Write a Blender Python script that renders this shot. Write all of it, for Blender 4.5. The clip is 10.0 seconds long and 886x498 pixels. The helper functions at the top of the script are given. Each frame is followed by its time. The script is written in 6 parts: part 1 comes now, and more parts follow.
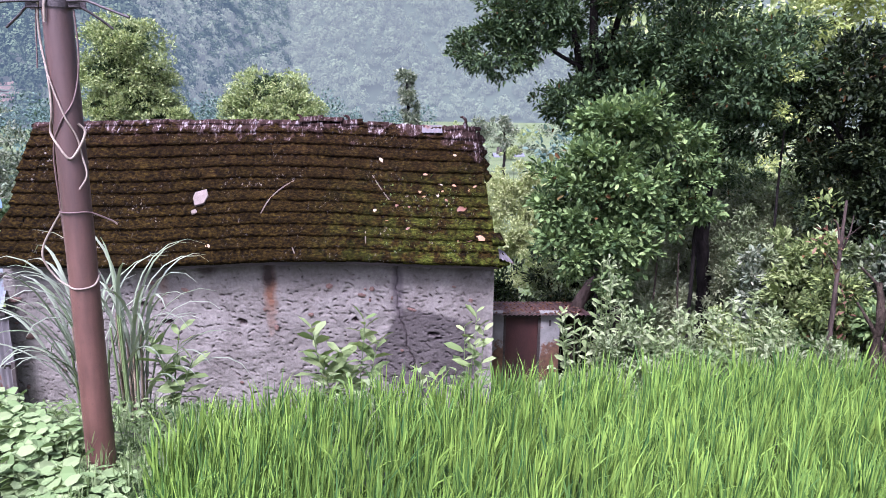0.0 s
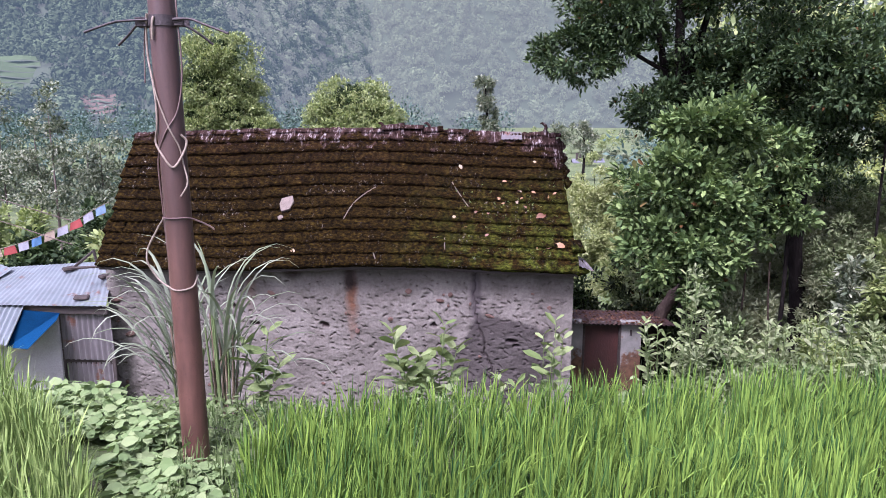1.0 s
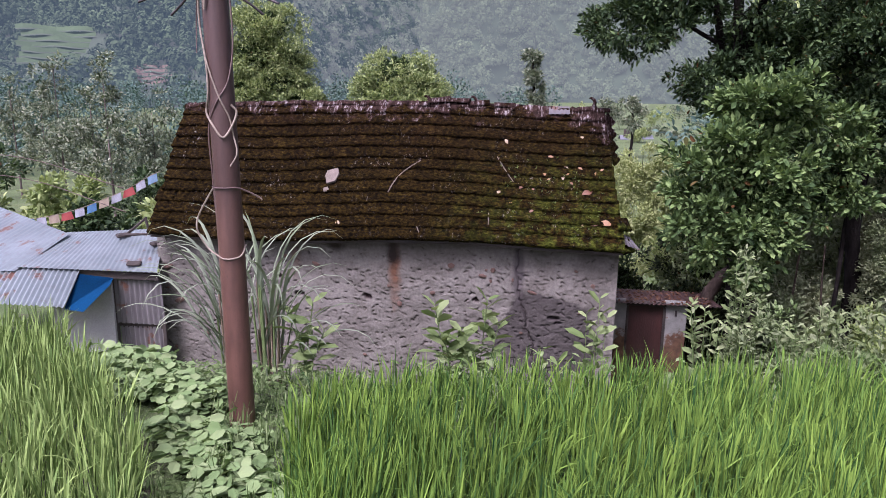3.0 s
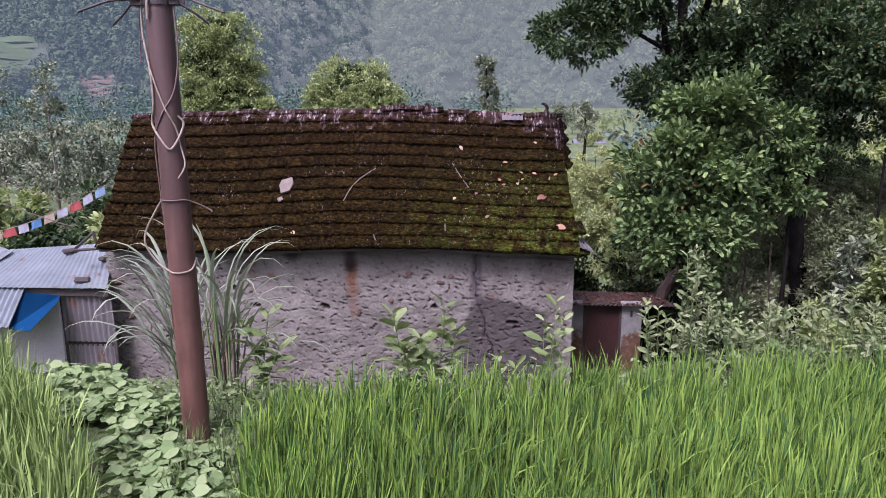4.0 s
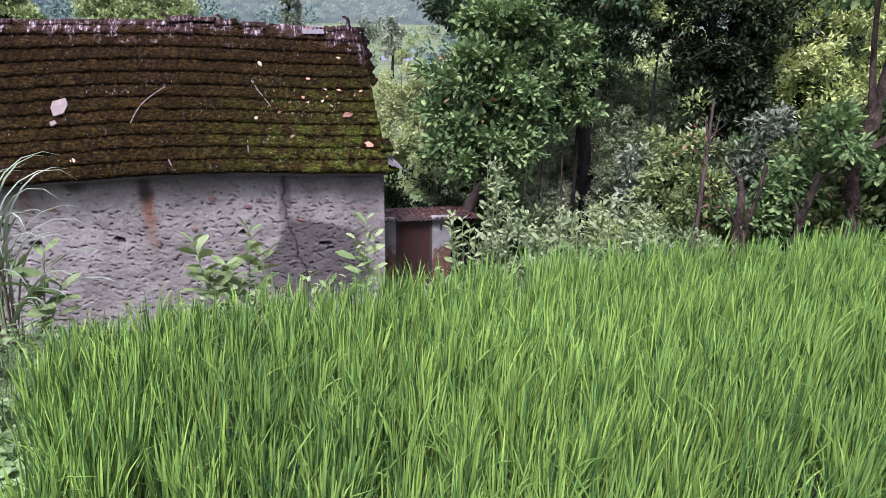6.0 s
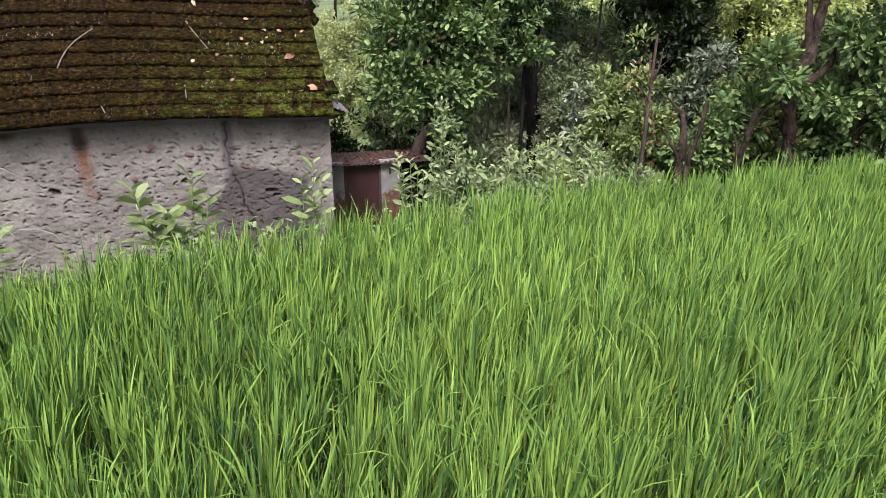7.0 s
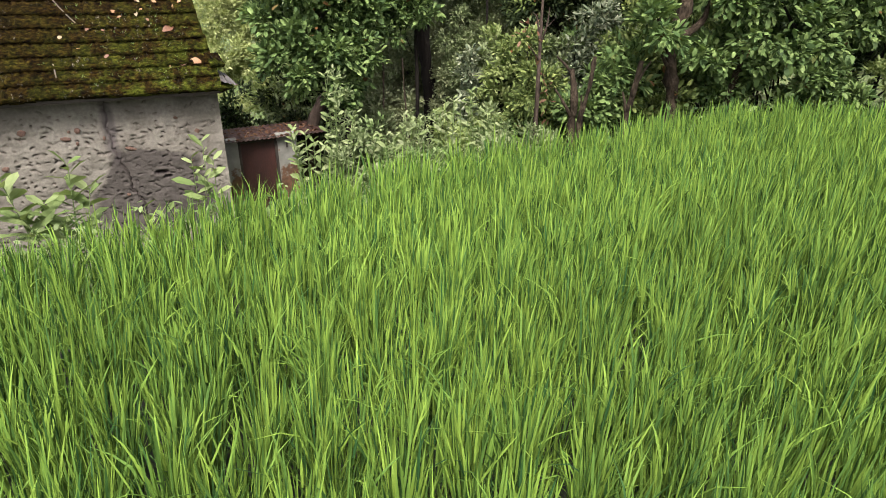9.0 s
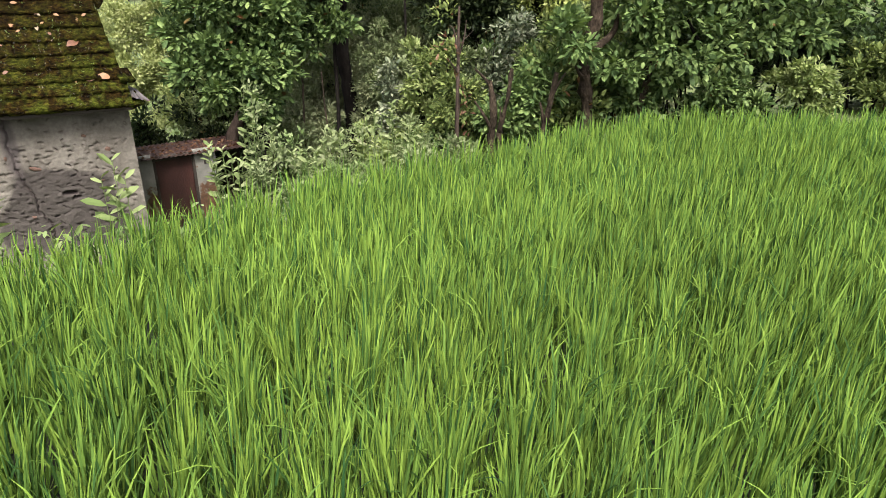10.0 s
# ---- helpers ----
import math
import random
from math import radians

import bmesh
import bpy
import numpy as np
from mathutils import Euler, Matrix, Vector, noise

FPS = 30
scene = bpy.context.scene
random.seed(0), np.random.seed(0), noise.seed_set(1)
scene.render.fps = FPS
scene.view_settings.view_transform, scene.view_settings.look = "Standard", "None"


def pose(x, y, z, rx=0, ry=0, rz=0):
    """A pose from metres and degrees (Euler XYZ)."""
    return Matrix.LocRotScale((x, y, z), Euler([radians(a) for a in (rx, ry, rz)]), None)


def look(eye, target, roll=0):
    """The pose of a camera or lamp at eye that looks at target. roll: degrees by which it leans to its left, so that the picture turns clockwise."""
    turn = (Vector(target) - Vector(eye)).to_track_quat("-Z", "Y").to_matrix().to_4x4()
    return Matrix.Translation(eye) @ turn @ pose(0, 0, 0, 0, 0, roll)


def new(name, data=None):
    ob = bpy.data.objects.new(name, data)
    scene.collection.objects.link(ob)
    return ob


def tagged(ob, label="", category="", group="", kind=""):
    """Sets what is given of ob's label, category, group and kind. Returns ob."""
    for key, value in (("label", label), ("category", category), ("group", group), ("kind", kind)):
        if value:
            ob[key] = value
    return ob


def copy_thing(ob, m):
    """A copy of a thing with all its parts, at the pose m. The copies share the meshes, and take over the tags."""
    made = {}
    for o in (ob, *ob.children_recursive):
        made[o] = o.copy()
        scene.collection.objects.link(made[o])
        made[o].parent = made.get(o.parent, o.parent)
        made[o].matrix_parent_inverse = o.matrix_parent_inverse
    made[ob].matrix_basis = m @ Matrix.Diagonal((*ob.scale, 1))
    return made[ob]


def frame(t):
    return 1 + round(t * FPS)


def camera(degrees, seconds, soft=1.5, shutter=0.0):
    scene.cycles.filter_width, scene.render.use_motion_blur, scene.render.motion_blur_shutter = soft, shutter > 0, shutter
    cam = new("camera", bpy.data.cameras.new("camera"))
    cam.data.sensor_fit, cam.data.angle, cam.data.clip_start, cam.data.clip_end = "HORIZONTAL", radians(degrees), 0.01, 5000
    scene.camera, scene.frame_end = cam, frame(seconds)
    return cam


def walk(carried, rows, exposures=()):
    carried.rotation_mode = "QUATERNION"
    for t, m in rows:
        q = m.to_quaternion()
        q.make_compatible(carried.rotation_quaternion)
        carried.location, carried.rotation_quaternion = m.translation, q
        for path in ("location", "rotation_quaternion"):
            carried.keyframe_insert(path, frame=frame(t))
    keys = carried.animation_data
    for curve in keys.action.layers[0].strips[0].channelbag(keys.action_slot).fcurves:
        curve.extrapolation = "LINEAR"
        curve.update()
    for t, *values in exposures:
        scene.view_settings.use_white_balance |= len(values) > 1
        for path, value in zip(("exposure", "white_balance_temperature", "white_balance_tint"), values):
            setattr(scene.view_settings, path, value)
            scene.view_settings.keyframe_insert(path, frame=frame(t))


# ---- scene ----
cam = camera(65.50, 10.0, soft=0.45)
# seconds, eye x y z, pitch, roll, yaw
PATH = [
    (0.0, 0.0247, 0.0216, 1.6436, -11.283, -0.696, -2.052),
    (0.5, -0.0081, 0.0166, 1.6453, -11.286, -0.31, 4.071),
    (1.0, -0.0, -0.0, 1.65, -10.804, -0.044, 4.322),
    (1.5, -0.0211, 0.0055, 1.6484, -11.148, -0.305, 7.851),
    (2.0, -0.0183, 0.0154, 1.6451, -14.954, -0.922, 8.794),
    (2.5, -0.0142, 0.0118, 1.6472, -13.579, -0.487, 8.122),
    (2.7, -0.0194, 0.0198, 1.6454, -13.274, -0.509, 8.174),
    (3.8, 0.0053, 0.009, 1.6529, -12.337, -0.4, 5.629),
    (4.0, 0.0023, 0.0212, 1.6499, -12.361, 0.067, 4.363),
    (4.5, 0.0209, 0.033, 1.6485, -12.348, -0.229, 1.052),
    (5.0, 0.0432, 0.0342, 1.6396, -12.969, 0.023, -3.842),
    (5.5, 0.0571, 0.0335, 1.6301, -15.209, -0.402, -8.287),
    (6.0, 0.0703, 0.0338, 1.6221, -18.82, -0.847, -11.106),
    (6.2, 0.0801, 0.0229, 1.6235, -19.92, -0.802, -12.051),
    (7.3, 0.0879, 0.0266, 1.5882, -24.208, -0.777, -15.868),
    (7.5, 0.0889, 0.029, 1.5853, -24.667, -0.677, -15.666),
    (8.0, 0.1064, 0.0312, 1.5827, -25.38, -0.61, -17.36),
    (8.5, 0.1186, 0.0346, 1.5877, -25.744, -0.581, -20.694),
    (9.0, 0.1331, 0.0318, 1.5922, -25.965, 0.087, -24.093),
    (9.5, 0.1489, 0.0341, 1.5904, -25.994, -0.283, -26.98),
    (10.0, 0.1626, 0.0297, 1.6025, -25.042, -0.541, -30.332),
]
STOPS = [(0.0, 1.99, 5400, 42), (0.5, 1.64, 5580, 42), (1.0, 1.66, 5600, 43), (1.6, 1.56, 5640, 43), (2.0, 1.29, 5700, 43), (2.5, 1.28, 5720, 40), (4.0, 1.28, 5680, 45), (4.5, 1.32, 5600, 47), (5.0, 1.72, 5450, 49), (5.5, 1.72, 5380, 43), (6.2, 1.62, 5600, 34), (7.5, 1.60, 6350, 21), (10.0, 1.65, 6700, 15)]
walk(cam, [(t, pose(x, y, z, 90 + pitch, roll, yaw)) for t, x, y, z, pitch, roll, yaw in PATH], STOPS)

# ---- world and light ----
world = bpy.data.worlds.new("overcast_sky")
scene.world = world
world.use_nodes = True
wn = world.node_tree.nodes
sky = wn.new("ShaderNodeTexSky")
sky.sky_type = "NISHITA"
sky.sun_disc = False
sky.sun_elevation = radians(55)
sky.sun_rotation = radians(202)
sky.air_density, sky.dust_density, sky.ozone_density = 0.7, 4.0, 0.6
wn["Background"].inputs["Strength"].default_value = 0.13
cloud = wn.new("ShaderNodeHueSaturation")
cloud.inputs["Saturation"].default_value = 0.4
world.node_tree.links.new(sky.outputs[0], cloud.inputs["Color"])
world.node_tree.links.new(cloud.outputs[0], wn["Background"].inputs["Color"])
sun = new("sun", bpy.data.lights.new("sun", "SUN"))
sun.data.energy, sun.data.angle, sun.data.color = 2.7, radians(20), (1.0, 0.96, 0.9)
sun.matrix_world = look((-4, -9, 14), (0, 0, 0))

# ---- helpers of this scene ----
rng = np.random.default_rng(7)


def fast_mesh(name, verts, tris, material=None, smooth=False):
    """A mesh out of arrays of vertices and triangles (or quads)."""
    verts, tris = np.asarray(verts, float), np.asarray(tris, int)
    k = tris.shape[1]
    me = bpy.data.meshes.new(name)
    me.vertices.add(len(verts))
    me.vertices.foreach_set("co", verts.ravel())
    me.loops.add(tris.size)
    me.loops.foreach_set("vertex_index", tris.ravel())
    me.polygons.add(len(tris))
    me.polygons.foreach_set("loop_start", np.arange(0, tris.size, k))
    me.polygons.foreach_set("loop_total", np.full(len(tris), k))
    me.polygons.foreach_set("use_smooth", np.full(len(tris), smooth))
    me.update(calc_edges=True)
    me.validate()
    if material:
        me.materials.append(material)
    return me


def bm_mesh(name, bm, material, smooth=False):
    me = bpy.data.meshes.new(name)
    bm.to_mesh(me)
    bm.free()
    for p in me.polygons:
        p.use_smooth = smooth
    if material:
        me.materials.append(material)
    return me


def part(name, data, material=None, parent=None, label="", m=None):
    """Links a mesh or a bmesh as one object under a thing or a part."""
    if isinstance(data, bmesh.types.BMesh):
        data = bm_mesh(name, data, material)
    ob = new(name, data)
    if parent is not None:
        ob.parent = parent
    if m is not None:
        ob.matrix_basis = m
    return tagged(ob, label)


def thing(name, label, category, at=(0, 0, 0), group="", kind=""):
    ob = new(name)
    ob.empty_display_size = 0.1
    ob.matrix_basis = Matrix.Translation(at)
    return tagged(ob, label, category, group, kind)


def box(bm, lo, hi, bevel=0.0):
    r = bmesh.ops.create_cube(bm, size=1.0)
    lo, hi = Vector(lo), Vector(hi)
    for v in r["verts"]:
        v.co = Vector([(lo[i] + hi[i]) / 2 + v.co[i] * (hi[i] - lo[i]) for i in range(3)])
    if bevel:
        edges = list({e for v in r["verts"] for e in v.link_edges})
        bmesh.ops.bevel(bm, geom=edges, offset=bevel, segments=1, affect="EDGES", profile=0.5)
    return bm


def tube(points, radii, sides=8, rough=0.0, seed=0):
    """A tapered tube through points, as arrays of vertices and quads."""
    P = np.asarray(points, float)
    n = len(P)
    r = np.broadcast_to(np.asarray(radii, float), (n,))
    T = np.gradient(P, axis=0)
    T /= np.linalg.norm(T, axis=1, keepdims=True) + 1e-9
    ref = np.array([1.0, 0.2, 0.1])
    A = np.cross(T, ref)
    A /= np.linalg.norm(A, axis=1, keepdims=True) + 1e-9
    B = np.cross(T, A)
    g = np.random.default_rng(seed)
    ang = np.linspace(0, 2 * np.pi, sides, endpoint=False)
    wob = 1 + rough * g.uniform(-1, 1, (n, sides))
    V = P[:, None] + (r[:, None] * wob)[..., None] * (A[:, None] * np.cos(ang)[None, :, None] + B[:, None] * np.sin(ang)[None, :, None])
    V = V.reshape(-1, 3)
    Q = []
    for i in range(n - 1):
        for j in range(sides):
            k = (j + 1) % sides
            Q.append((i * sides + j, i * sides + k, (i + 1) * sides + k, (i + 1) * sides + j))
    return V, np.array(Q)


def smooth_path(points, n):
    """A Catmull-Rom line through points, n samples."""
    P = np.asarray(points, float)
    P = np.vstack([2 * P[0] - P[1], P, 2 * P[-1] - P[-2]])
    out = []
    for s in np.linspace(0, len(P) - 3 - 1e-6, n):
        i, t = int(s), s - int(s)
        a, b, c, d = P[i:i + 4]
        out.append(0.5 * (2 * b + (c - a) * t + (2 * a - 5 * b + 4 * c - d) * t * t + (3 * b - a - 3 * c + d) * t ** 3))
    return np.array(out)


def unit(v):
    return v / (np.linalg.norm(v, axis=-1, keepdims=True) + 1e-9)


def leaf_cloud(P, D, length, width, g, fold=0.25, droop=0.15, plain_leaf=False):
    """Folded leaves at P, pointing along D: oval ones of eight triangles, or plain ones of four for things far off."""
    n = len(P)
    D = unit(D)
    up = np.array([0, 0, 1.0]) + g.normal(0, 0.45, (n, 3))
    S = unit(np.cross(D, up))
    N = np.cross(S, D)
    L = np.broadcast_to(np.asarray(length, float), (n,))[:, None]
    W = np.broadcast_to(np.asarray(width, float), (n,))[:, None]

    def at(t, w):
        return P + D * L * t + S * W * w * 0.5 + N * (np.abs(w) * W * fold * 0.6 - L * droop * t * t)

    if plain_leaf:
        V = np.stack([P, at(0.3, -0.85), at(0.72, -0.8), at(1, 0), at(0.72, 0.8), at(0.3, 0.85)], 1)
        F = np.array([[0, 5, 1], [1, 5, 4], [1, 4, 2], [2, 4, 3]])
    else:
        V = np.stack([P, at(0.28, -0.72), at(0.74, -0.88), at(1, 0), at(0.74, 0.88), at(0.28, 0.72), at(0.28, 0), at(0.72, 0)], 1)
        F = np.array([[0, 6, 1], [0, 5, 6], [1, 6, 7], [1, 7, 2], [6, 5, 4], [6, 4, 7], [2, 7, 3], [7, 4, 3]])
    k = V.shape[1]
    return V.reshape(-1, 3), (np.arange(n)[:, None, None] * k + F[None]).reshape(-1, 3)


def ball(n, g):
    return unit(g.normal(size=(n, 3)))


def foliage(blobs, twigs, per, size, g, slim=0.42, shell=0.5, up=0.15, droop=0.15, dense=1.0, plain_leaf=False):
    """Leaves in tufts over several lumps ((x, y, z), (rx, ry, rz)), each lump broken into uneven boughs with gaps between."""
    area = np.array([max(r[0] * r[1], r[1] * r[2], r[0] * r[2]) for c, r in blobs])
    share = np.maximum(12, (twigs * area / area.sum()).astype(int))
    PP, DD = [], []
    for (c, r), k in zip(blobs, share):
        boughs = int(np.clip(k / 14, 7, 30))
        o = ball(boughs, g)
        far = g.uniform(shell, 1.08, (boughs, 1))
        mid = np.array(c) + o * np.array(r) * far
        rad = np.array(r).mean() * g.uniform(0.2, 0.42, boughs) * dense
        which = g.integers(0, boughs, k)
        q = ball(k, g) * np.sqrt(g.random((k, 1)))
        tw = mid[which] + q * rad[which][:, None] * np.array([1.15, 1.15, 0.7])
        o2 = np.repeat(unit(o[which] * 0.6 + q), per, 0)
        d = unit(o2 * 0.75 + g.normal(0, 0.6, (k * per, 3)) + np.array([0, 0, up]))
        PP.append(np.repeat(tw, per, 0) + g.normal(0, size * 0.28, (k * per, 3)) + d * size * g.uniform(0.05, 0.6, (k * per, 1)))
        DD.append(d)
    P, D = np.concatenate(PP), np.concatenate(DD)
    L = size * g.uniform(0.6, 1.2, len(P))
    return leaf_cloud(P, D, L, L * slim, g, droop=droop, plain_leaf=plain_leaf)


# ---- materials ----
def nodes(name):
    m = bpy.data.materials.new(name)
    m.use_nodes = True
    return m, m.node_tree.nodes, m.node_tree.links, m.node_tree.nodes["Principled BSDF"]


def noise_node(n, l, scale, detail=6.0, rough=0.6, coord="Object", stretch=(1, 1, 1)):
    tc, mp, tx = n.new("ShaderNodeTexCoord"), n.new("ShaderNodeMapping"), n.new("ShaderNodeTexNoise")
    mp.inputs["Scale"].default_value = stretch
    tx.inputs["Scale"].default_value, tx.inputs["Detail"].default_value, tx.inputs["Roughness"].default_value = scale, detail, rough
    l.new(tc.outputs[coord], mp.inputs[0])
    l.new(mp.outputs[0], tx.inputs["Vector"])
    return tx.outputs["Fac"]


def ramp(n, l, fac, stops):
    r = n.new("ShaderNodeValToRGB")
    e = r.color_ramp.elements
    while len(e) < len(stops):
        e.new(0.5)
    for el, (p, c) in zip(e, stops):
        el.position, el.color = p, (*c, 1) if len(c) == 3 else c
    l.new(fac, r.inputs[0])
    return r.outputs[0]


def mix(n, l, fac, a, b, mode="MIX"):
    x = n.new("ShaderNodeMix")
    x.data_type, x.blend_type = "RGBA", mode
    for sock, val in ((x.inputs[0], fac), (x.inputs[6], a), (x.inputs[7], b)):
        if hasattr(val, "is_linked"):
            l.new(val, sock)
        else:
            sock.default_value = val if isinstance(val, (int, float)) else (*val, 1)
    return x.outputs[2]


def bump(n, l, b, height, strength=0.5, distance=0.02):
    x = n.new("ShaderNodeBump")
    x.inputs["Strength"].default_value, x.inputs["Distance"].default_value = strength, distance
    l.new(height, x.inputs["Height"])
    l.new(x.outputs[0], b.inputs["Normal"])


TONE = 0.55


def paint(n, l, b, c):
    """Colour c as base colour, deepened by the tone that all surfaces here share under the overcast light."""
    c = mix(n, l, 1.0, c, gray(TONE), "MULTIPLY")
    l.new(c, b.inputs["Base Color"])
    return c


def gray(v):
    return (v, v, v)


def plain(name, dark, light, scale=8.0, rough=0.8, metal=0.0, relief=0.4, depth=0.01, stretch=(1, 1, 1), fine=60.0):
    """A surface with colour between two tones at a large and a fine scale, and relief."""
    m, n, l, b = nodes(name)
    big, small = noise_node(n, l, scale, stretch=stretch), noise_node(n, l, fine, stretch=stretch)
    c = ramp(n, l, big, [(0.3, dark), (0.7, light)])
    c = mix(n, l, 0.35, c, ramp(n, l, small, [(0.3, gray(0.25)), (0.7, gray(0.8))]), "OVERLAY")
    c = paint(n, l, b, c)
    b.inputs["Roughness"].default_value, b.inputs["Metallic"].default_value = rough, metal
    bump(n, l, b, small, relief, depth)
    return m


def leafy(name, tones, thin=0.35, rough=0.5, spec=0.35, patchy=0.4, ripe=0.0, dry=0.0):
    """Leaves: tone by leaf, some light through."""
    m, n, l, b = nodes(name)
    geo = n.new("ShaderNodeNewGeometry")
    k = len(tones) - 1
    c = ramp(n, l, geo.outputs["Random Per Island"], [(i / k, t) for i, t in enumerate(tones)])
    if dry:
        old = ramp(n, l, geo.outputs["Random Per Island"], [(1 - dry, gray(0)), (1 - dry + 0.002, gray(1))])
        c = mix(n, l, old, c, (0.17, 0.09, 0.035))
    big = noise_node(n, l, 1.3, 3.0)
    c = mix(n, l, patchy, c, ramp(n, l, big, [(0.35, gray(0.3)), (0.65, gray(0.7))]), "OVERLAY")
    if ripe:
        c = mix(n, l, ramp(n, l, noise_node(n, l, 0.55, 3.0), [(0.48, gray(0)), (0.66, gray(ripe))]), c, (1.35, 1.06, 0.75), "MULTIPLY")
    c = paint(n, l, b, c)
    b.inputs["Roughness"].default_value, b.inputs["Specular IOR Level"].default_value = rough, spec * 0.5
    tr, ms = n.new("ShaderNodeBsdfTranslucent"), n.new("ShaderNodeMixShader")
    l.new(mix(n, l, 0.5, c, (0.9, 1.0, 0.25), "MULTIPLY"), tr.inputs["Color"])
    ms.inputs[0].default_value = thin
    l.new(b.outputs[0], ms.inputs[1]), l.new(tr.outputs[0], ms.inputs[2])
    l.new(ms.outputs[0], n["Material Output"].inputs["Surface"])
    return m


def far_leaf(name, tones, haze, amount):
    """Woods on the far mountain, a backdrop whose faint glow stands in for haze."""
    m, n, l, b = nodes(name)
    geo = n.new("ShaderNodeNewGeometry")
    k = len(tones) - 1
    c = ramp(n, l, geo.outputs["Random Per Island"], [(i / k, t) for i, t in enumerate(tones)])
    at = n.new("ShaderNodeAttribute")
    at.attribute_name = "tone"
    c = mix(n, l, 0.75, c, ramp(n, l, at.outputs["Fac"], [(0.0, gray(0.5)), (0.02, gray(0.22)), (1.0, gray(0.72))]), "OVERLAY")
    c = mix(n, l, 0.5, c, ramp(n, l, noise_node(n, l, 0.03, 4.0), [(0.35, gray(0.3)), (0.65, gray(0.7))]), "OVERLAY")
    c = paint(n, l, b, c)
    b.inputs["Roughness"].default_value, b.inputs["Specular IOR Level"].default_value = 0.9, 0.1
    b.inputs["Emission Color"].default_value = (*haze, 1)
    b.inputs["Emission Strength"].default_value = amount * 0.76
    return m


# the two darkest rice tones stand in for shade between the blades
M_rice = leafy("rice_leaf", [(0.026, 0.085, 0.028), (0.12, 0.235, 0.046), (0.18, 0.325, 0.058), (0.22, 0.37, 0.062), (0.25, 0.405, 0.068), (0.155, 0.29, 0.052), (0.042, 0.12, 0.034)], 0.08, 0.6, 0.1, 0.3, 0.1)
M_rice_pale = leafy("paler_rice_leaf", [(0.14, 0.25, 0.07), (0.24, 0.37, 0.095), (0.30, 0.44, 0.12), (0.35, 0.50, 0.14), (0.39, 0.54, 0.17), (0.22, 0.36, 0.095)], 0.08, 0.6, 0.12, 0.2)
M_soy = leafy("soybean_leaf", [(0.22, 0.345, 0.13), (0.30, 0.435, 0.175), (0.38, 0.50, 0.225)], 0.2, 0.6, 0.2, 0.15)
M_weed = leafy("weed_leaf", [(0.12, 0.20, 0.06), (0.21, 0.31, 0.11), (0.32, 0.41, 0.19)], 0.25, 0.55, 0.3)
M_sprout = leafy("sprout_leaf", [(0.20, 0.30, 0.10), (0.30, 0.41, 0.155), (0.42, 0.52, 0.235)], 0.3, 0.55, 0.15)
M_wand = leafy("wand_weed_leaf", [(0.19, 0.265, 0.10), (0.30, 0.385, 0.165), (0.42, 0.49, 0.26)], 0.25, 0.55, 0.15)
M_cane = leafy("cane_grass_leaf", [(0.22, 0.29, 0.16), (0.34, 0.41, 0.27), (0.46, 0.51, 0.39)], 0.2, 0.5, 0.3)
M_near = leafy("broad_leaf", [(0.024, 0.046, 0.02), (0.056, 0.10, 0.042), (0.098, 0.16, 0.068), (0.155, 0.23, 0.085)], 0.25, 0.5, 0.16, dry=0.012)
M_bright = leafy("bright_broad_leaf", [(0.05, 0.095, 0.034), (0.125, 0.21, 0.07), (0.205, 0.315, 0.105), (0.29, 0.41, 0.14)], 0.25, 0.52, 0.18, dry=0.006)
M_hedge = leafy("hedge_leaf", [(0.05, 0.08, 0.026), (0.135, 0.195, 0.06), (0.235, 0.31, 0.095), (0.35, 0.43, 0.14)], 0.25, 0.52, 0.16, dry=0.012)
# near-black leaf tone: the dark crowns' shade is put into the colour
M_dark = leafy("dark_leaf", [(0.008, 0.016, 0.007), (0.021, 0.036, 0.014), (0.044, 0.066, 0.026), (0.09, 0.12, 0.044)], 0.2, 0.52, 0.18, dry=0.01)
M_gold = leafy("pale_gold_leaf", [(0.34, 0.42, 0.15), (0.52, 0.60, 0.24), (0.68, 0.74, 0.36)], 0.3, 0.5, 0.2)
# very light leaf tone: sun through the leaves is put into the colour
M_lime = leafy("backlit_lime_leaf", [(0.36, 0.45, 0.12), (0.55, 0.65, 0.20), (0.72, 0.80, 0.32)], 0.4, 0.5, 0.2)
M_yellow = leafy("yellow_green_leaf", [(0.20, 0.29, 0.09), (0.33, 0.43, 0.145), (0.47, 0.56, 0.23)], 0.35, 0.5, 0.3)
M_under = leafy("undergrowth_leaf", [(0.13, 0.18, 0.075), (0.21, 0.28, 0.12), (0.29, 0.37, 0.175), (0.38, 0.45, 0.24)], 0.3, 0.5, 0.3)
M_mid = leafy("garden_tree_leaf", [(0.17, 0.24, 0.09), (0.31, 0.41, 0.155), (0.48, 0.59, 0.23), (0.66, 0.74, 0.32)], 0.25, 0.5, 0.3)
M_pale = leafy("pale_thicket_leaf", [(0.24, 0.29, 0.15), (0.36, 0.42, 0.22), (0.47, 0.53, 0.30)], 0.3, 0.5, 0.3)
M_slim = leafy("grey_green_leaf", [(0.08, 0.115, 0.07), (0.19, 0.25, 0.15), (0.33, 0.39, 0.25), (0.48, 0.52, 0.37)], 0.25, 0.5, 0.3)
# valley leaves: haze put into the colour as a blue-green tint
M_valley = leafy("hazy_valley_leaf", [(0.05, 0.10, 0.085), (0.11, 0.19, 0.15), (0.21, 0.32, 0.24)], 0.2, 0.6, 0.2)
